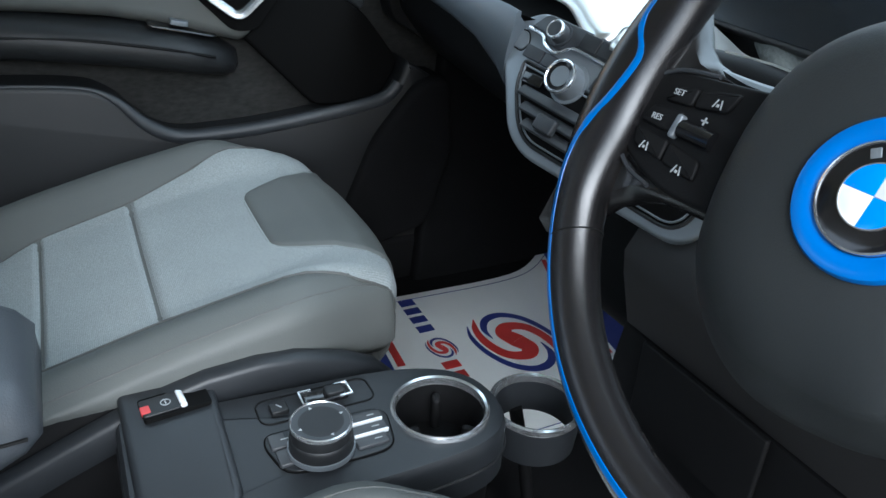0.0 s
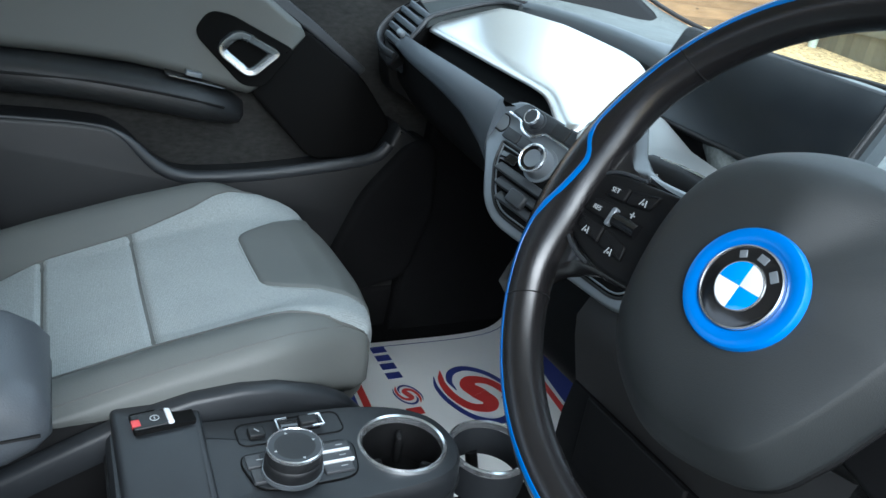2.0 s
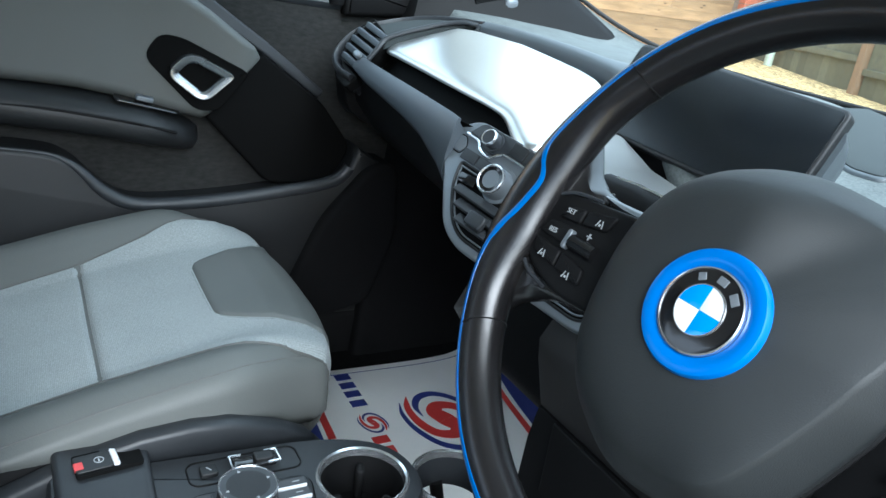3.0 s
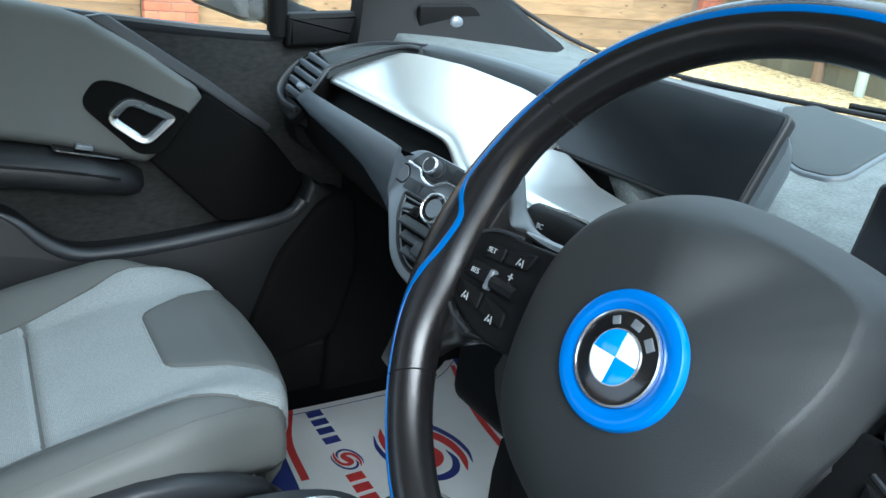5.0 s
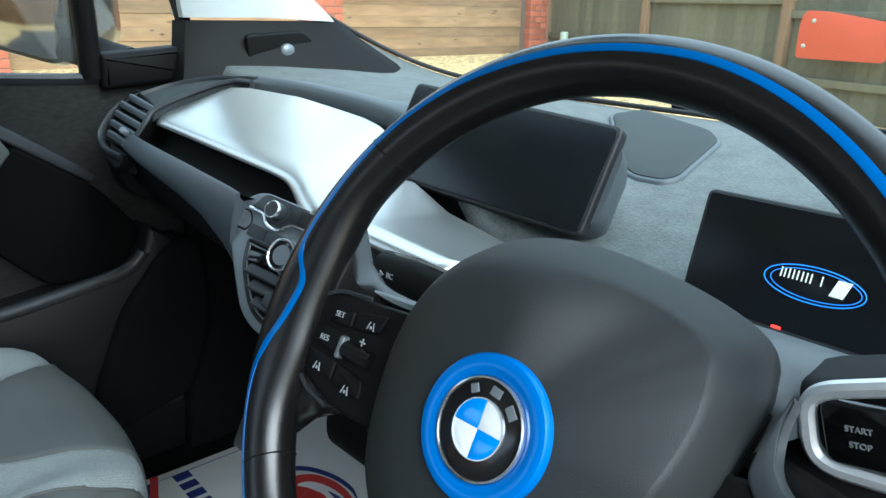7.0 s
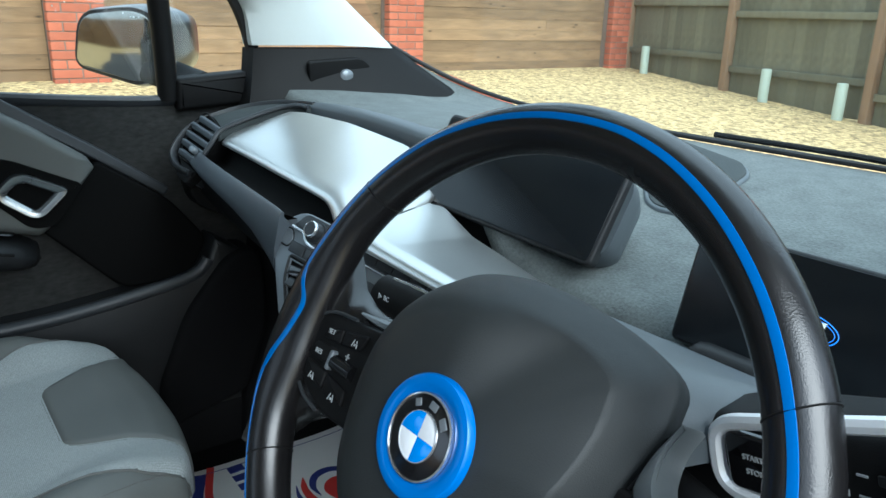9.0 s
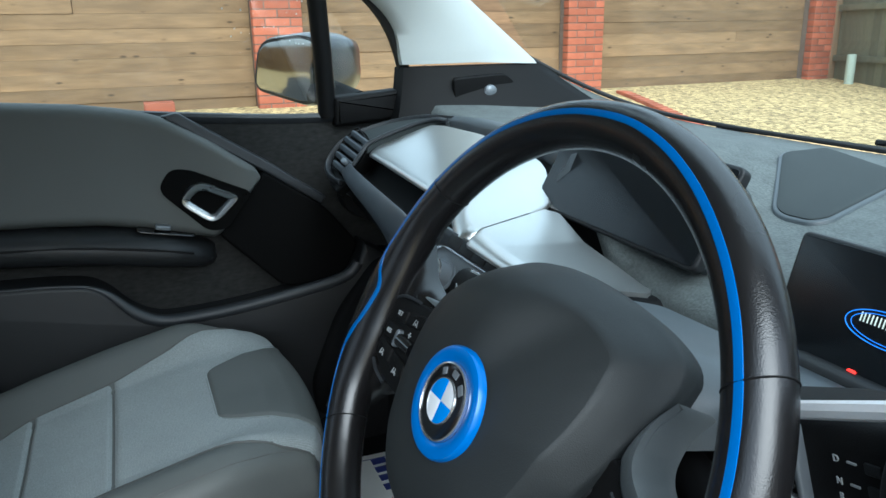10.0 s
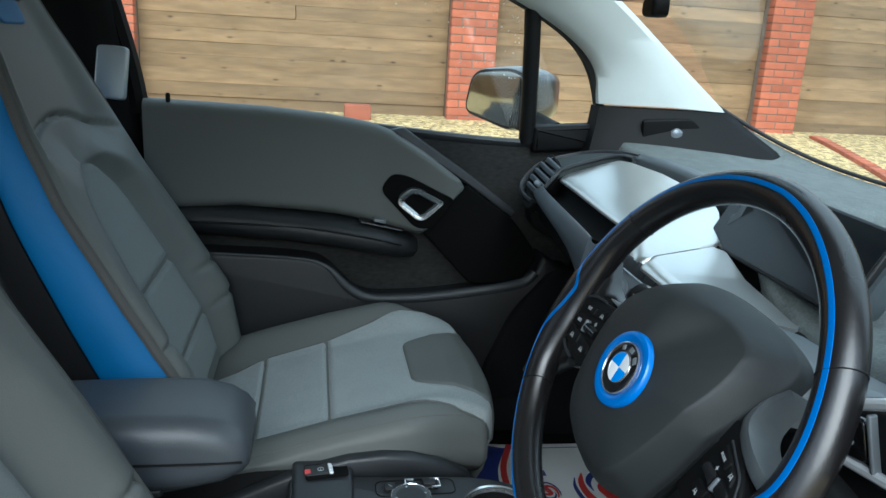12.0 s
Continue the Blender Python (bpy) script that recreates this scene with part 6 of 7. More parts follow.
def cushion_z(x, y):
    """Height of the cushion's upper face at x from the seat's middle."""
    base = lerp(y, [-0.50, -0.42, -0.332, -0.215, -0.071, -0.01, 0.025, 0.045], [0.600, 0.612, 0.640, 0.672, 0.704, 0.709, 0.704, 0.695])
    a = abs(x)
    bolster = (0.033 if x > 0 else 0.046) * smooth(a, 0.135, 0.215) * (1 - 0.75 * smooth(y, -0.12, 0.03))
    return base + bolster - 0.012 * smooth(a, 0.222, 0.253) - 0.004 * smooth(0.12 - a, 0, 0.12)


SEAT_HALF = 0.253


def cushion_point(x, p):
    """A point of the cushion's skin: x from its middle, p along it and then down over the front lip."""
    y = p if p < 0.045 else lerp(p, [0.045, 0.058, 0.071, 0.090, 0.114, 0.140, 0.162], [0.045, 0.051, 0.055, 0.058, 0.059, 0.055, 0.046])
    drop = lerp(p, [0.045, 0.058, 0.071, 0.090, 0.114, 0.140, 0.162], [0.0, 0.006, 0.018, 0.036, 0.060, 0.085, 0.105])
    shrink = lerp(p, [0.045, 0.058, 0.071, 0.090, 0.114, 0.140, 0.162], [0.0, 0.002, 0.006, 0.012, 0.018, 0.024, 0.030])
    w = SEAT_HALF - shrink - 0.042 * smooth(p, -0.12, 0.06)
    q = x / SEAT_HALF
    bow = (0.032 * (1 - q * q) - 0.024) * smooth(p, -0.12, 0.05)
    return Vector((SEAT_X + q * w, y + bow, cushion_z(x, min(p, 0.045)) - drop))


def patch(left, right, y0, y1, lift_by, n=34, k=44, dip=0.006, edge=0.10):
    """An upholstered panel lying on the cushion, its border drawn down into the seam."""
    def fn(u, v):
        y = y0 + (y1 - y0) * v
        xa, xb = left(y), right(y)
        x = xa + (xb - xa) * u
        e = min(u, 1 - u) * abs(xb - xa)
        f = min(v, 1 - v) * abs(y1 - y0)
        puff = smooth(min(e, f), 0, 0.006)
        up = lift_by - dip * (1 - puff)
        p = cushion_point(x, y)
        along = cushion_point(x, y + 0.004) - cushion_point(x, y - 0.004)
        across = cushion_point(x + 0.004, y) - cushion_point(x - 0.004, y)
        return tuple(p + across.cross(along).normalized() * up)
    return Shape().sheet(fn, n, k, (0, 0, -0.012))


def build_seat():
    s = thing("car_seat", "grey leather front seat with heathered cloth panels and blue sides", "seat", (SEAT_X, -0.25, 0.37), "front seats")
    rings = []
    hw = SEAT_HALF
    for p in [-0.50 + 0.545 * i / 40 for i in range(41)] + [0.051, 0.058, 0.064, 0.071, 0.080, 0.090, 0.102, 0.114, 0.127, 0.140, 0.162]:
        top = [cushion_point(-hw + 2 * hw * i / 34, p) for i in range(35)]
        a, b = top[0], top[-1]
        zb = min(lerp(p, [-0.50, -0.325, -0.18, -0.02, 0.05], [0.64, 0.660, 0.657, 0.642, 0.630]), a.z - 0.008)
        left = [Vector((a.x - 0.004, a.y, zb + (a.z - zb) * q)) for q in (0.0, 0.35, 0.75)]
        right = [Vector((b.x + 0.004, b.y, zb + (b.z - zb) * q)) for q in (0.75, 0.35, 0.0)]
        mid = (a + b) / 2
        under = min(zb, min(q.z for q in top)) - 0.035
        rings.append(left + top + right + [Vector((b.x - 0.03, b.y, under)), Vector((a.x + 0.03, a.y, under))])
    part("cushion", Shape().loft(rings), LEATHER, s, "smooth grey leather cushion", sharp=80)
    wide = lambda y: lerp(y, [-0.46, -0.42, -0.36, -0.332, -0.215, -0.12, -0.05, 0.0, 0.05, 0.1], [0.10, 0.135, 0.152, 0.157, 0.160, 0.178, 0.205, 0.232, 0.245, 0.24])
    for y0, y1 in ((-0.455, -0.334), (-0.332, -0.216), (-0.214, 0.098)):
        part("cloth_panel", patch(lambda y: -wide(y), wide, y0, y1, 0.0045, dip=0.0052), CLOTH, s, "heathered light grey cloth panel", sharp=80)
    tw = lambda y: lerp(y, [-0.078, -0.076, -0.072, -0.064, -0.045, 0.0, 0.05, 0.12], [0.062, 0.074, 0.084, 0.094, 0.108, 0.138, 0.178, 0.205])
    part("leather_insert", patch(lambda y: -tw(y), tw, -0.078, 0.118, 0.0075, dip=0.006), LEATHER, s, "smooth leather insert at the front of the cushion", sharp=80)

    def seam(run, up, r):
        pts = []
        for x, y in run:
            p = cushion_point(x, y)
            along = cushion_point(x, y + 0.004) - cushion_point(x, y - 0.004)
            across = cushion_point(x + 0.004, y) - cushion_point(x - 0.004, y)
            pts.append(p + across.cross(along).normalized() * up)
        part("seam", Shape().tube(pts, r, 6), LEATHER_BACK, s, "dark sewn seam")
    steps = [i / 24 for i in range(25)]
    seam([(-tw(0.118 - 0.196 * q), 0.118 - 0.196 * q) for q in steps] + [(-tw(-0.078) * (1 - 2 * q), -0.078) for q in steps[1:]] + [(tw(-0.078 + 0.196 * q), -0.078 + 0.196 * q) for q in steps[1:]], 0.0030, 0.0017)
    for sg in (-1, 1):
        seam([(sg * wide(-0.455 + 0.55 * q), -0.455 + 0.55 * q) for q in steps], 0.0006, 0.0016)
        seam([(sg * 0.240, -0.42 + 0.46 * q) for q in steps], 0.0, 0.0011)
    for side in (-1, 1):
        # dark lower valance with a smooth upper edge
        rings = []
        for y, z in ((-0.50, 0.575), (-0.38, 0.612), (-0.32, 0.638), (-0.25, 0.666), (-0.19, 0.681), (-0.14, 0.685), (-0.10, 0.682), (-0.045, 0.662), (-0.01, 0.640), (0.015, 0.612)):
            x = SEAT_X + side * (0.256 - 0.020 * smooth(y, -0.10, 0.04))
            z -= 0.0 if side > 0 else 0.03
            rings.append([Vector((x + side * 0.004, y, z - 0.040)), Vector((x + side * 0.014, y, z - 0.040)), Vector((x + side * 0.022, y, z - 0.006)), Vector((x + side * 0.017, y, z)), Vector((x, y, z - 0.002))])
        v = part("valance", Shape().loft(rings), CONSOLE_TOP, s, "dark grey plastic seat valance", sharp=60)
        part("lower_panel", Shape().box(Matrix.Translation((SEAT_X + side * 0.242, -0.31, 0.50)), (0.02, 0.40, 0.16), 0.006), BLACK, v, "black lower panel")
    part("base", Shape().box(Matrix.Translation((SEAT_X, -0.24, 0.372)), (0.44, 0.50, 0.20), 0.02), BLACK, s, "black seat base")
    build_backrest(s)
    return s


BACK = basis((SEAT_X, -0.430, 0.650), -X, (0, -0.433, 0.901))


def back_width(t):
    return lerp(t, [0.0, 0.10, 0.25, 0.40, 0.50, 0.58, 0.66, 0.74, 0.84, 0.92], [0.225, 0.238, 0.232, 0.215, 0.197, 0.166, 0.132, 0.118, 0.122, 0.108])


def panel_half(t):
    """Half the width of the cloth panel, drawn to a round point at its top."""
    return lerp(t, [0.02, 0.10, 0.20, 0.28, 0.34, 0.38, 0.405, 0.422, 0.432, 0.437], [0.140, 0.146, 0.140, 0.126, 0.110, 0.092, 0.070, 0.047, 0.026, 0.010])


def back_front(x, t):
    """How far the backrest's face stands forward at x from its middle and t up the back."""
    w = back_width(t)
    q = abs(x) / w
    wing = lerp(t, [0.0, 0.12, 0.3, 0.45, 0.55, 0.7, 0.95], [0.038, 0.050, 0.042, 0.032, 0.022, 0.012, 0.008])
    body = lerp(t, [0.0, 0.10, 0.25, 0.40, 0.50, 0.60, 0.70, 0.78, 0.9], [0.012, 0.028, 0.021, 0.016, 0.022, 0.032, 0.038, 0.046, 0.040])
    h = panel_half(t)
    low = 1 - smooth(t, 0.40, 0.50)
    swell = smooth(abs(x), h + 0.002, h + 0.060) * low + smooth(q, 0.60, 0.97) * (1 - low)
    fold = sum(math.exp(-((t - c) / 0.006) ** 2) for c in (0.095, 0.168)) * smooth(q, 0.70, 0.78)
    arch = math.exp(-((t - 0.515 + 0.055 * (x / 0.19) ** 2) / 0.0045) ** 2) * (1 - smooth(q, 0.80, 0.97))
    return body - 0.007 * fold - 0.010 * arch + wing * swell - 0.012 * smooth(q, 0.955, 1.02)


def build_backrest(s):
    rings = []
    for i in range(231):
        t = 0.92 * i / 230
        w = back_width(t)
        top = 1 - smooth(t, 0.86, 0.925) * 0.35
        fr = [BACK @ Vector((x, t, back_front(x, t))) for x in [w * top * (-1 + 2 * j / 44) for j in range(45)]]
        bk = [BACK @ Vector((x * w * top, t, -0.060 + 0.02 * (abs(x) > 0.9) + 0.02 * smooth(t, 0.5, 0.9))) for x in (1.0, 0.93, 0.5, 0, -0.5, -0.93, -1.0)]
        rings.append(fr + bk)
    part("backrest", Shape().loft(rings), LEATHER, s, "grey leather backrest with raised wings and fixed head", sharp=80)

    def back_patch(hw, t0, t1, up, dip, n=22, k=24):
        def fn(u, v):
            t = t0 + (t1 - t0) * v
            h = hw(t)
            x = -h + 2 * h * u
            puff = smooth(min(min(u, 1 - u) * 2 * h, min(v, 1 - v) * (t1 - t0)), 0, 0.009)
            return BACK @ Vector((x, t, back_front(x, t) + up - dip * (1 - puff)))
        return Shape().sheet(fn, n, k, BACK.to_3x3() @ Vector((0, 0, -0.010)))
    for t0, t1 in ((0.2235, 0.437), (0.1035, 0.2215), (0.02, 0.1015)):
        part("back_panel", back_patch(panel_half, t0, t1, 0.007, 0.009), SHADED_BACK_CLOTH, s, "cloth back panel with shade in its colour", sharp=80)
    part("head_pad", back_patch(lambda t: 0.070 + 0.025 * smooth(t, 0.690, 0.73) - 0.02 * smooth(t, 0.82, 0.9), 0.690, 0.895, 0.018, 0.016), PLASTIC, s, "dark head pad", sharp=80)
    slot = Shape().pad(rounded([(-0.046, 0.654), (0.046, 0.654), (0.056, 0.700), (-0.056, 0.700)], 0.012), BACK, 0.0395, 0.003, 0.0)
    part("slot", slot, BLUE_CLOTH, s, "blue slot below the head pad")
    for side in (-1, 1):
        rings = []
        for i in range(40):
            t = 0.02 + 0.88 * i / 39
            x = side * (back_width(t) * (1 - smooth(t, 0.86, 0.925) * 0.35) + 0.002)
            z1 = back_front(side * back_width(t) * 0.985, t) - 0.012 + 0.006 * smooth(t, 0.35, 0.6)
            z0 = -0.026 + 0.016 * smooth(t, 0.35, 0.65)
            zz = [z0, z0 + 0.003, (z0 + z1) / 2, z1 - 0.003, z1]
            xx = [0.0, 0.006, 0.009, 0.006, 0.0]
            rings.append([BACK @ Vector((x + side * a, t, b)) for a, b in zip(xx, zz)])
        part("blue_side", Shape().loft(rings), BLUE_CLOTH, s, "blue cloth side panel", sharp=70)
        part("edge_strip", Shape().tube([r[4].lerp(r[3], 0.3) + BACK.to_3x3() @ Vector((-side * 0.001, 0, 0.005)) for r in rings], 0.0075, 8), EDGE_STRIP, s, "taupe strip along the side")
    rings = []
    for i in range(30):
        t = 0.0 + 0.90 * i / 29
        w = back_width(t) * (1 - smooth(t, 0.86, 0.925) * 0.35) + 0.012
        rings.append([BACK @ Vector((x * w, t, z + 0.016 * smooth(t, 0.35, 0.65))) for x, z in ((-1, -0.024), (1, -0.024), (1.0, -0.062), (0.9, -0.080), (0.4, -0.090), (-0.4, -0.090), (-0.9, -0.080), (-1.0, -0.062))])
    part("back_shell", Shape().loft(rings), BLACK, s, "black plastic back shell", sharp=60)


SEAT = build_seat()
DRIVER_SEAT = copy_thing(SEAT, Matrix.Translation((SEAT_X + 0.72, -0.275, 0.34)))
# the driver's backrest stands a little more upright
for piece in DRIVER_SEAT.children:
    if piece.name.split(".")[0] in ("backrest", "back_panel", "head_pad", "slot", "blue_side", "edge_strip", "back_shell"):
        piece.matrix_basis = Matrix.Translation((0, 0.022, 0)) @ Matrix.Translation((0, -0.45, 0.60)) @ Matrix.Rotation(radians(-4.5), 4, "X") @ Matrix.Translation((0, 0.45, -0.60)) @ piece.matrix_basis


# ---- centre console ----
def build_console():
    c = thing("centre_console", "slate plastic centre console with round controller and cup holder", "console", (0.01, -0.1, 0.40))
    F = basis((0.0, 0.0, 0.655), X, Y)
    body = rounded([(-0.080, -0.275), (0.080, -0.275), (0.084, -0.20), (0.088, -0.02), (0.078, 0.052), (0.030, 0.078), (-0.030, 0.064), (-0.062, 0.0), (-0.070, -0.12)], [0.01, 0.01, 0.1, 0.08, 0.05, 0.05, 0.05, 0.06, 0.1])
    o = body if area2(body) > 0 else body[::-1]
    cup = circle(0.0445, 48, 0.020, 0.010)
    # upper plate with a real hole for the cup holder
    s = Shape()
    rings = [[F @ Vector((x, y, z)) for x, y in (inset(o, d) if d else o)] for d, z in ((0, -0.055), (0, -0.012), (0.001, -0.006), (0.004, -0.001), (0.010, 0.0))]
    ids = [s.ring(r) for r in rings]
    for a, b in zip(ids, ids[1:]):
        s.bridge(a, b)
    bm_top = rings[-1]
    hole = s.ring([F @ Vector((x, y, 0)) for x, y in cup])
    # join plate edge and hole by the nearest rim point
    top = ids[-1]
    n, h = len(top), len(hole)
    near = [min(range(h), key=lambda j: (bm_top[i] - Vector(s.v[hole[j]])).length) for i in range(n)]
    for i in range(n):
        a, b = near[i], near[(i + 1) % n]
        step = (b - a) % h
        if step > h // 2:
            step -= h
        fan = [hole[(a + (q if step >= 0 else -q)) % h] for q in range(abs(step) + 1)]
        s.f.append(tuple([top[i], top[(i + 1) % n]] + fan[::-1]))
    part("top_plate", s, CONSOLE_TOP, c, "slate grey upper plate", sharp=40)
    side = Shape().loft([[F @ Vector((x, y, z)) for x, y in inset(o, d)] for d, z in ((0.010, -0.05), (0.012, -0.10), (0.025, -0.16), (0.035, -0.26))])
    part("side_wall", side, BLACK, c, "black console side", sharp=50)
    part("edge_line", Shape().tube([F @ Vector((x, y, -0.030)) for x, y in o], 0.0022, 6, True), PLASTIC, c, "raised edge line")
    m = F @ Matrix.Translation((0.020, 0.010, 0))
    ch = part("cup_holder", Shape().lathe([(0.0445, 0.0), (0.0435, -0.01), (0.041, -0.05), (0.038, -0.075), (0.010, -0.077), (0.010, -0.079), (0.041, -0.079), (0.044, -0.05), (0.047, -0.004)], m, 48, True), BLACK, c, "black cup holder")
    part("ring", Shape().lathe([(0.0487, 0.0), (0.0482, 0.0034), (0.0463, 0.0050), (0.0440, 0.0036), (0.0430, -0.004), (0.0450, -0.004)], m, 64, True), CHROME, ch, "bright chrome ring")
    for a in (40, 160, 280):
        q = m @ pose(0, 0, 0, 0, 0, a) @ Matrix.Translation((0.032, 0, -0.045))
        part("grip_fin", Shape().box(q, (0.016, 0.009, 0.035), 0.004), BLACK, ch, "dark spring fin")
    # parking brake block with its recessed rocker
    B = basis((-0.022, -0.228, 0.655), X, Y)
    blk = Shape()
    blk_o = rounded([(-0.092, -0.042), (0.100, -0.038), (0.102, 0.0), (0.092, 0.041), (-0.092, 0.045)], [0.008, 0.02, 0.06, 0.02, 0.008], 6)
    blk_o = blk_o if area2(blk_o) > 0 else blk_o[::-1]
    blk.loft([[B @ Vector((x, y, z - 0.010 * smooth(x, 0.05, 0.09))) for x, y in inset(blk_o, d)] for d, z in ((0.0, -0.10), (0.0, 0.009), (0.001, 0.012), (0.003, 0.014), (0.007, 0.015))])
    bl = part("brake_block", blk, CONSOLE_TOP, c, "slate soft block", sharp=50)
    R = basis((-0.0655, -0.2215, 0.6700), (-0.11, 1, 0), (-1, -0.11, 0.0))
    part("recess", Shape().pad(rrect(0.060, 0.032, 0.003, 3), R, 0.0012, 0.0002, -0.004), RECESS, bl, "black recess")
    part("rocker", Shape().pad(rrect(0.034, 0.025, 0.003, 3, -0.013, 0), R, 0.0026, 0.0012), PLASTIC, bl, "parking brake rocker")
    part("rocker_edge", Shape().pad(rrect(0.006, 0.026, 0.002, 3, 0.006, 0), R, 0.0040, 0.0015), SATIN, bl, "chrome rocker edge")
    part("red_lamp", Shape().pad(rrect(0.008, 0.011, 0.001, 3, -0.0265, -0.003), R, 0.0030, 0.0002), RED_PRINT, bl, "red lamp mark")
    part("brake_symbol", Shape().tube([R @ Vector((-0.008 + 0.0042 * math.cos(q), 0.0042 * math.sin(q), 0.0028)) for q in [2 * math.pi * i / 24 for i in range(24)]], 0.0005, 5, True).box(R @ Matrix.Translation((-0.008, 0, 0.0026)), (0.0012, 0.0045, 0.0004), 0.0001), PRINT, bl, "pale ring mark")
    # round controller with its keys
    base_o = rounded([(-0.004, -0.154), (0.010, -0.158), (0.046, -0.150), (0.054, -0.128), (0.054, -0.060), (0.047, -0.049), (0.006, -0.041), (-0.003, -0.050)], [0.008, 0.008, 0.012, 0.02, 0.012, 0.010, 0.010, 0.008])
    well = part("controller_base", Shape().pad(base_o, F, 0.0022, 0.0012), CONSOLE_TOP, c, "raised controller base")
    part("base_groove", Shape().tube([F @ Vector((x, y, 0.0006)) for x, y in base_o], 0.0013, 5, True), RECESS, well, "dark groove")
    kk = F @ Matrix.Translation((0.033, -0.113, 0))
    kn = part("controller", Shape().lathe([(0.0270, 0.002), (0.0285, 0.010), (0.0282, 0.018), (0.0278, 0.021), (0.0270, 0.022), (0.0270, 0.030), (0.0264, 0.033), (0.0250, 0.0345)], kk, 56), PLASTIC, c, "dark ribbed round controller")
    part("top_ring", Shape().lathe([(0.0274, 0.0325), (0.0270, 0.0350), (0.0258, 0.0358), (0.0250, 0.0345)], kk, 56, True), CHROME, kn, "bright ring")
    part("lower_ring", Shape().lathe([(0.0292, 0.004), (0.0300, 0.007), (0.0298, 0.010), (0.0288, 0.010)], kk, 56, True), SILVER, kn, "silver foot ring")
    part("touch_face", Shape().lathe([(0.0256, 0.033), (0.0252, 0.0348), (0.018, 0.0344), (0.004, 0.0342)], kk, 56), CONSOLE, kn, "slate touch face")
    for a in range(4):
        q = kk @ pose(0, 0, 0, 0, 0, 90 * a + 12) @ Matrix.Translation((0.0205, 0, 0.0345))
        part("arrow", Shape().pad([(-0.0015, -0.0015), (0.0015, 0), (-0.0015, 0.0015)], q, 0.0004, 0.0001), PRINT, kn)
    for kx, ky, w, h in ((0.0085, -0.064, 0.0125, 0.034), (0.0245, -0.065, 0.0125, 0.034), (0.0405, -0.068, 0.0125, 0.030), (0.010, -0.146, 0.019, 0.016), (0.032, -0.145, 0.020, 0.014)):
        part("key", Shape().box(F @ Matrix.Translation((kx, ky, 0.0016)), (w, h, 0.0036), 0.0014), KEY, well)
        part("key_mark", Shape().box(F @ Matrix.Translation((kx, ky + 0.006, 0.0052)), (0.0012, 0.007, 0.0003), 0.0001), PRINT, well)
    for kx in (0.0165, 0.0325):
        part("key_bar", Shape().box(F @ Matrix.Translation((kx, -0.066, 0.003)), (0.0022, 0.034, 0.0040), 0.0008), SATIN, well, "bright bar between keys")
    plate_o = rrect(0.036, 0.112, 0.010, 5, -0.036, -0.097)
    part("key_outline", Shape().tube([F @ Vector((x, y, 0.0004)) for x, y in plate_o], 0.0010, 5, True), BLACK, c, "fine groove round the drive keys")
    part("drive_key", Shape().box(F @ Matrix.Translation((-0.036, -0.133, 0.0)), (0.016, 0.017, 0.005), 0.0015), PLASTIC, c, "small dark key")
    part("key_mark", Shape().box(F @ Matrix.Translation((-0.036, -0.133, 0.0051)) @ pose(0, 0, 0, 0, 0, 35), (0.007, 0.0012, 0.0003), 0.0001), PRINT, c)
    rk = part("drive_rocker", Shape().box(F @ Matrix.Translation((-0.037, -0.087, 0.0)), (0.016, 0.044, 0.005), 0.002), BLACK_GLOSS, c, "rocker key in a chrome clip")
    part("rocker_key", Shape().box(F @ Matrix.Translation((-0.037, -0.078, 0.004)), (0.014, 0.020, 0.006), 0.002), PLASTIC, rk)
    for sy in (-1, 1):
        clip = [F @ Vector((-0.037 + x, -0.087 + sy * y, 0.006)) for x, y in ((-0.0095, 0.012), (-0.0095, 0.024), (0.0095, 0.024), (0.0095, 0.012))]
        part("chrome_clip", Shape().tube(clip, 0.0016, 6), CHROME, rk, "chrome clip")
    # bin under the armrest
    part("bin", Shape().box(Matrix.Translation((0.0, -0.46, 0.42)), (0.13, 0.36, 0.10), 0.01), BLACK, c, "black storage tray")
    return c


CONSOLE_THING = build_console()


def second_cup_holder():
    m = Matrix.Translation((0.022, 0.122, 0.628))
    t = thing("front_cup_holder", "round cup holder with chrome rim in front of the console", "cup holder", (0.022, 0.122, 0.37))
    part("cup", Shape().lathe([(0.0445, 0.0), (0.0435, -0.020), (0.0425, -0.042), (0.0455, -0.044), (0.0475, -0.020), (0.048, -0.004)], m, 48, True), CONSOLE_TOP, t, "open dark grey collar")
    part("ring", Shape().lathe([(0.0490, -0.002), (0.0488, 0.0034), (0.0466, 0.0050), (0.0440, 0.0036), (0.0430, -0.004)], m, 64, True), CHROME, t, "bright chrome ring")
    part("bracket", Shape().tube([(0.022, 0.070, 0.600), (0.024, 0.040, 0.585), (0.024, 0.0, 0.560)], [0.020, 0.024, 0.028], 12, flat=0.6), BLACK, t, "black bracket to the console")
    part("strut", Shape().tube([(-0.022, 0.128, 0.590), (-0.020, 0.150, 0.50), (-0.015, 0.175, 0.365)], 0.008, 10), BLACK, t, "thin black strut down to the floor")


second_cup_holder()


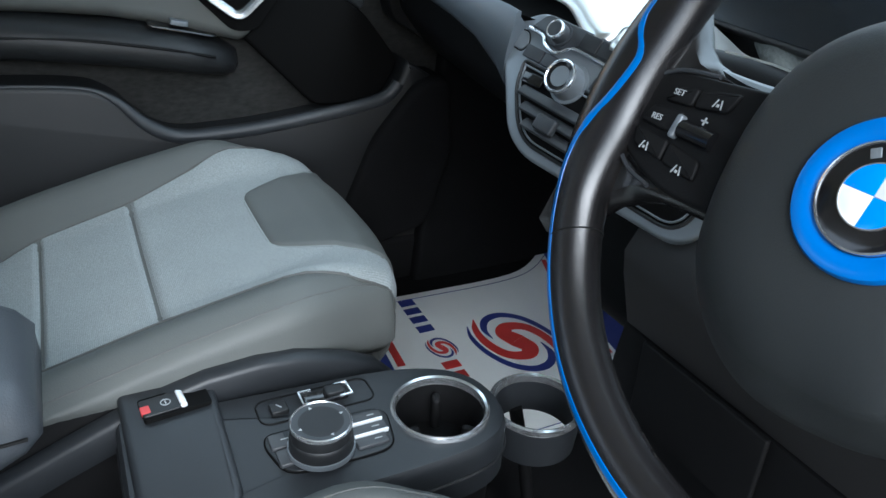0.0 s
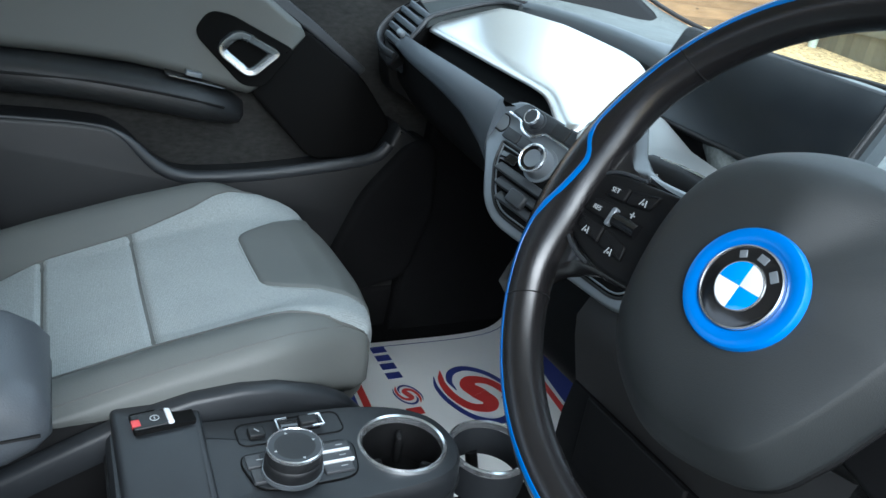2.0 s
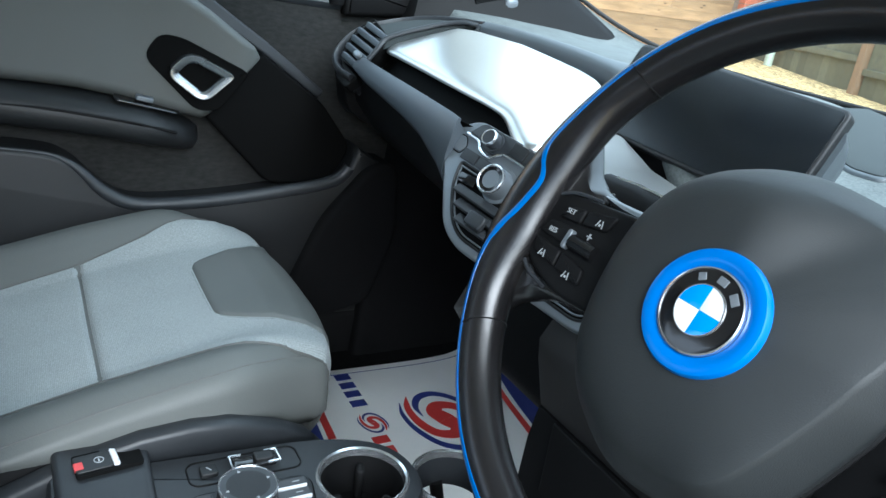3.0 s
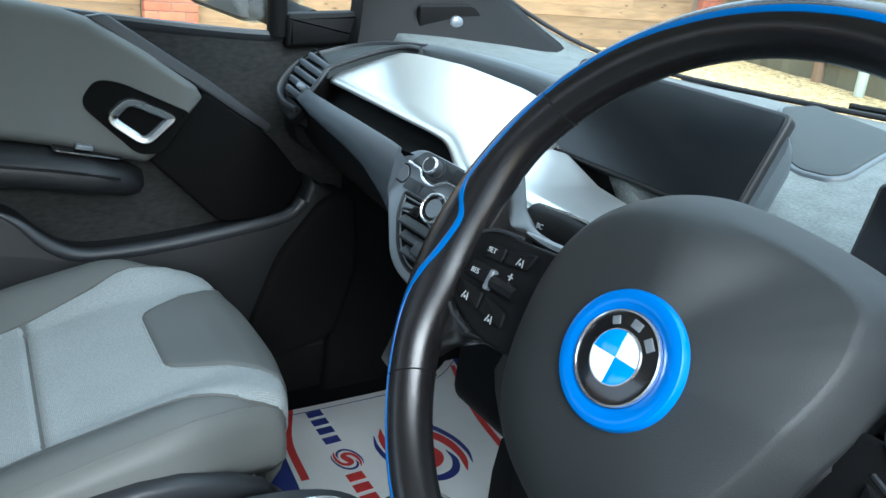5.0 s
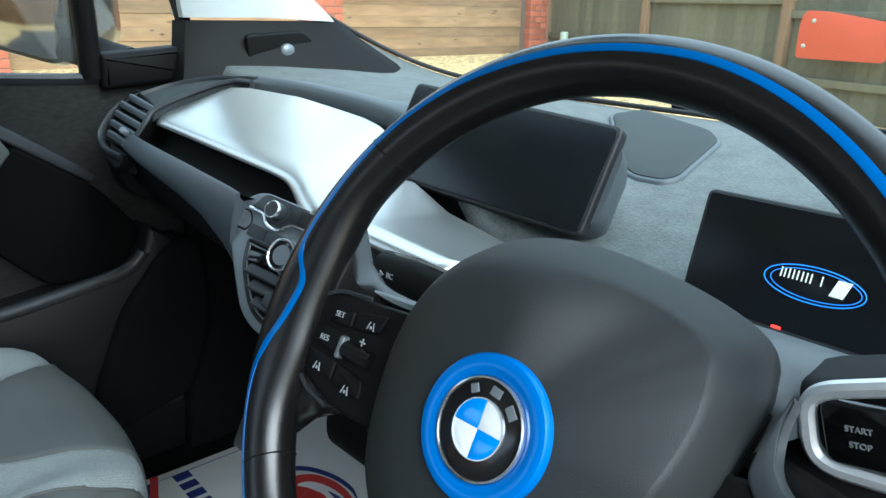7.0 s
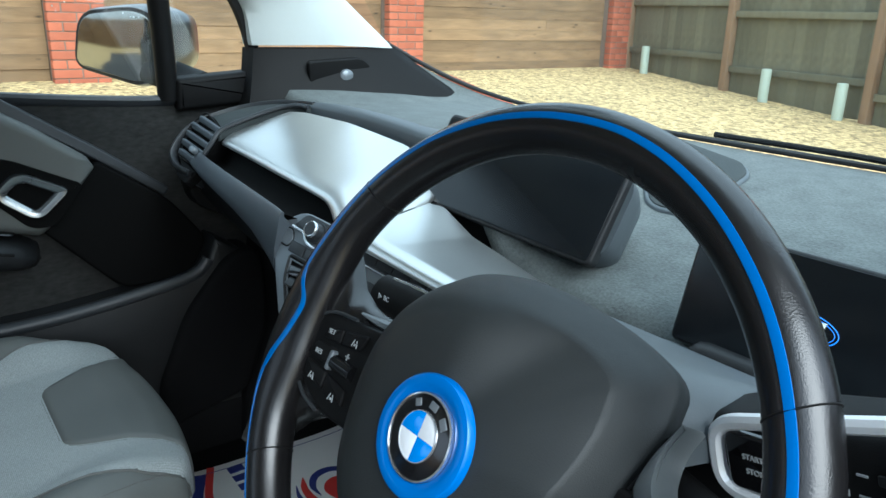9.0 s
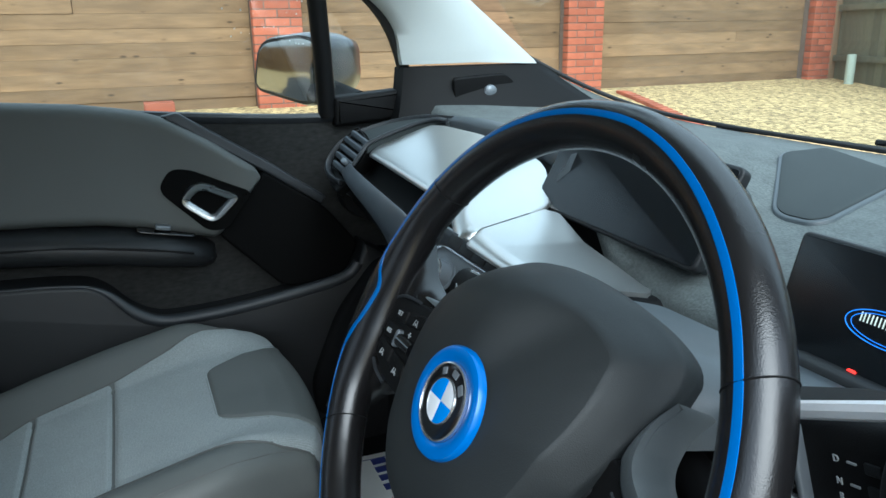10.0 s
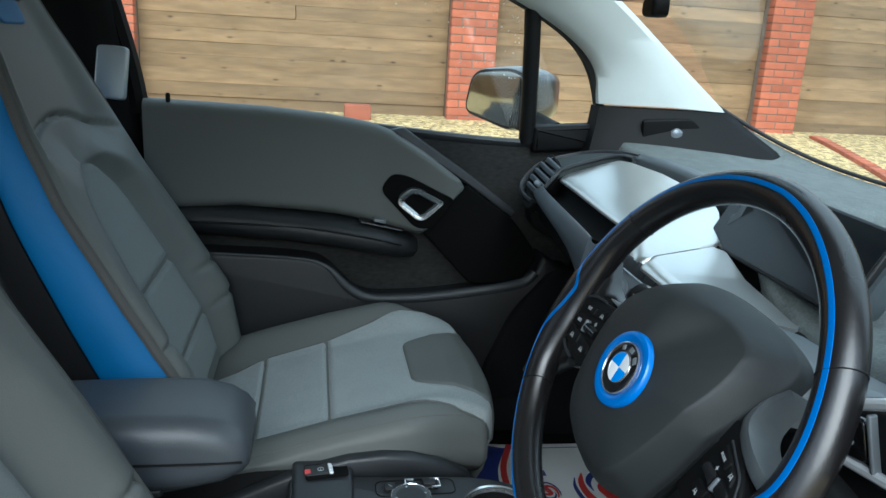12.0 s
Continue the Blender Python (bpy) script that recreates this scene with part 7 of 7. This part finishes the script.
def armrest():
    t = CONSOLE_THING
    rings = []
    for y, zt, zb, w in ((-0.80, 0.812, 0.70, 0.074), (-0.60, 0.815, 0.715, 0.076), (-0.45, 0.818, 0.718, 0.077), (-0.38, 0.816, 0.722, 0.077), (-0.345, 0.808, 0.728, 0.075), (-0.325, 0.795, 0.738, 0.071), (-0.314, 0.778, 0.752, 0.064)):
        h = zt - zb
        rings.append([Vector((-0.012 + x, y + 0.012 * (1 - (x / 0.08) ** 2) - 0.01, zb + h / 2 + z)) for x, z in rrect(2 * w, h, min(0.030, h * 0.45), 6)])
    pad = part("armrest", Shape().loft(rings), ARM_LEATHER, t, "slate leather folding armrest", sharp=70)
    part("stitching", Shape().tube([(0.066, -0.80, 0.765), (0.067, -0.5, 0.768), (0.066, -0.37, 0.766), (0.058, -0.325, 0.762)], 0.0016, 6), BLACK, pad, "dark seam")
    part("armrest_base", Shape().box(Matrix.Translation((-0.012, -0.75, 0.56)), (0.11, 0.14, 0.30), 0.02), BLACK, t, "black armrest base")
    part("under_plate", Shape().box(Matrix.Translation((-0.012, -0.60, 0.716)), (0.130, 0.36, 0.008), 0.003), PLASTIC, t, "dark plastic under-plate")


armrest()


def seat_belt():
    t = thing("seat_belt", "dark belt buckle beside the passenger seat", "belt", (-0.66, -0.45, 0.52))
    part("strap", Shape().tube([(-0.655, -0.62, 0.62), (-0.648, -0.50, 0.655), (-0.645, -0.40, 0.66), (-0.648, -0.30, 0.62)], 0.020, 8, flat=0.12), BLACK, t, "black webbing strap")
    part("anchor", Shape().box(Matrix.Translation((-0.655, -0.62, 0.52)), (0.03, 0.05, 0.11), 0.008), BLACK, t, "black anchor")


seat_belt()


# ---- paper floor mat ----
def floor_mat():
    zf = 0.374
    t = thing("paper_mat", "white paper floor mat with red and blue printed swirl", "mat", (-0.42, 0.38, zf))
    outline = rounded([(-0.64, 0.03), (-0.16, 0.03), (-0.16, 0.60), (-0.30, 0.68), (-0.50, 0.70), (-0.68, 0.68), (-0.72, 0.655), (-0.62, 0.54), (-0.605, 0.45), (-0.612, 0.20)], [0.02, 0.02, 0.04, 0.05, 0.05, 0.03, 0.02, 0.06, 0.08, 0.05])
    part("sheet", Shape().pad(outline, Matrix.Translation((0, 0, zf)), 0.003, 0.001), PAPER, t, "white paper sheet")
    oo = outline if area2(outline) > 0 else outline[::-1]
    part("border_line", Shape().tube([(x, y, zf + 0.0034) for x, y in inset(oo, 0.018)], 0.0008, 4, True), PAPER_BLUE, t, "thin dark border line")

    def band(path, w0, w1, mat, label, lift):
        pts = spline(path, 10)
        n = len(pts)
        left, right = [], []
        for i, p in enumerate(pts):
            a, b = Vector(pts[max(0, i - 1)]), Vector(pts[min(n - 1, i + 1)])
            d = (b - a).normalized()
            k = i / (n - 1)
            w = w0(k) if callable(w0) else w0 + (w1 - w0) * k
            left.append((p[0] - d.y * w / 2, p[1] + d.x * w / 2))
            right.append((p[0] + d.y * w / 2, p[1] - d.x * w / 2))
        s = Shape()
        m = Matrix.Translation((0, 0, zf + 0.003 + lift))
        a0 = s.ring([m @ Vector((x, y, 0)) for x, y in left])
        b0 = s.ring([m @ Vector((x, y, 0)) for x, y in right])
        s.bridge(a0, b0, False)
        part("print", s, mat, t, label)

    def swirl(cx, cy, k):
        """A red S whose ends run out into tails, between two navy crescents, each turned half round from the other."""
        def at(p, q, sg=1):
            return (cx + sg * 0.086 * k * (0.43 * p - 0.90 * q), cy + sg * 0.086 * k * (0.90 * p + 0.43 * q))
        half_s = [(0.0, 0.0), (-0.24, 0.24), (-0.16, 0.50), (0.22, 0.52), (0.58, 0.22), (0.82, -0.24), (0.88, -0.72)]
        crescent = [(-0.50, 0.02), (-0.66, 0.36), (-0.60, 0.74), (-0.28, 0.96), (0.20, 0.86), (0.66, 0.46), (0.94, -0.02), (1.02, -0.44)]
        for sg in (1, -1):
            band([at(p, q, sg) for p, q in half_s], lambda u: 0.086 * k * lerp(u, [0.0, 0.2, 0.45, 0.7, 0.9, 1.0], [0.46, 0.36, 0.26, 0.20, 0.13, 0.02]), 0, PAPER_RED, "red swirl print", 0.0009 + 0.0001 * sg)
            band([at(p, q, sg) for p, q in crescent], lambda u: 0.086 * k * lerp(u, [0.0, 0.15, 0.35, 0.6, 0.85, 1.0], [0.02, 0.14, 0.20, 0.15, 0.10, 0.02]), 0, PAPER_BLUE, "navy crescent print", 0.0006)
    swirl(-0.395, 0.381, 1.0)
    swirl(-0.424, 0.246, 0.33)
    # brand name as plain bars
    for i, x in enumerate((-0.581, -0.551, -0.521, -0.489, -0.374, -0.344, -0.314)):
        y = 0.248 - 0.04 * (x + 0.581)
        part("print", Shape().pad([(x - 0.010, y - 0.015), (x + 0.010, y - 0.015), (x + 0.010, y + 0.015), (x - 0.010, y + 0.015)], Matrix.Translation((0, 0, zf + 0.003)), 0.0008, 0.0001), PAPER_BLUE if i < 4 else PAPER_RED, t, "plain bar of the printed name")
    # corner flashes
    band(((-0.605, 0.170), (-0.51, 0.132), (-0.38, 0.118)), 0.055, 0.05, PAPER_BLUE, "navy corner flash", 0.0005)
    band(((-0.612, 0.209), (-0.513, 0.172), (-0.40, 0.160)), 0.014, 0.014, PAPER_RED, "red corner line", 0.0006)
    band(((-0.665, 0.640), (-0.54, 0.606), (-0.42, 0.580), (-0.28, 0.562)), 0.050, 0.07, PAPER_BLUE, "navy corner flash", 0.0005)
    band(((-0.640, 0.597), (-0.54, 0.562), (-0.44, 0.535), (-0.30, 0.515)), 0.010, 0.014, PAPER_RED, "red corner line", 0.0006)


floor_mat()

# ---- fence boards and bricks, the many small pieces ----
for y in PIER_Y:
    p = brick_pier(y)
    base = ground_height(FENCE_X, y) - 0.05
    full = Shape().box(Matrix.Identity(4), (0.1025, 0.215, 0.065), 0.004).data("brick", BRICK)
    half = Shape().box(Matrix.Identity(4), (0.1025, 0.1025, 0.065), 0.004).data("brick", BRICK)
    for row in range(28):
        z = base + 0.005 + 0.075 * row
        spans = ((full, -0.1125), (full, 0.1125)) if row % 2 else ((half, -0.16875), (full, 0.0), (half, 0.16875))
        for me, dy in spans:
            ob = new("brick", me)
            ob.parent = p
            ob.matrix_parent_inverse = world_of(p).inverted()
            ob.matrix_basis = pose(FENCE_X + 0.1675 + random.uniform(-0.002, 0.002), y + dy, z, 0, 0, random.uniform(-0.6, 0.6))

for a, b in zip(PIER_Y, PIER_Y[1:]):
    bay = timber_bay(a + 0.2, b - 0.2)
    y0, y1 = a + 0.215, b - 0.215
    base = ground_height(FENCE_X, (a + b) / 2) - 0.03
    for row in range(17):
        cuts = [y0, y1] if random.random() < 0.9 else [y0, y0 + (y1 - y0) * random.uniform(0.25, 0.75), y1]
        for c0, c1 in zip(cuts, cuts[1:]):
            L = c1 - c0 - 0.004
            me = Shape().box(Matrix.Identity(4), (0.045, L, 0.1212), 0.003).data("board", TIMBER)
            ob = new("board", me)
            ob.parent = bay
            ob.matrix_parent_inverse = world_of(bay).inverted()
            ob.matrix_basis = pose(FENCE_X + 0.02 + random.uniform(-0.006, 0.006), (c0 + c1) / 2, base + 0.122 * row, 0, random.uniform(-1.5, 1.5), random.uniform(-0.12, 0.12))
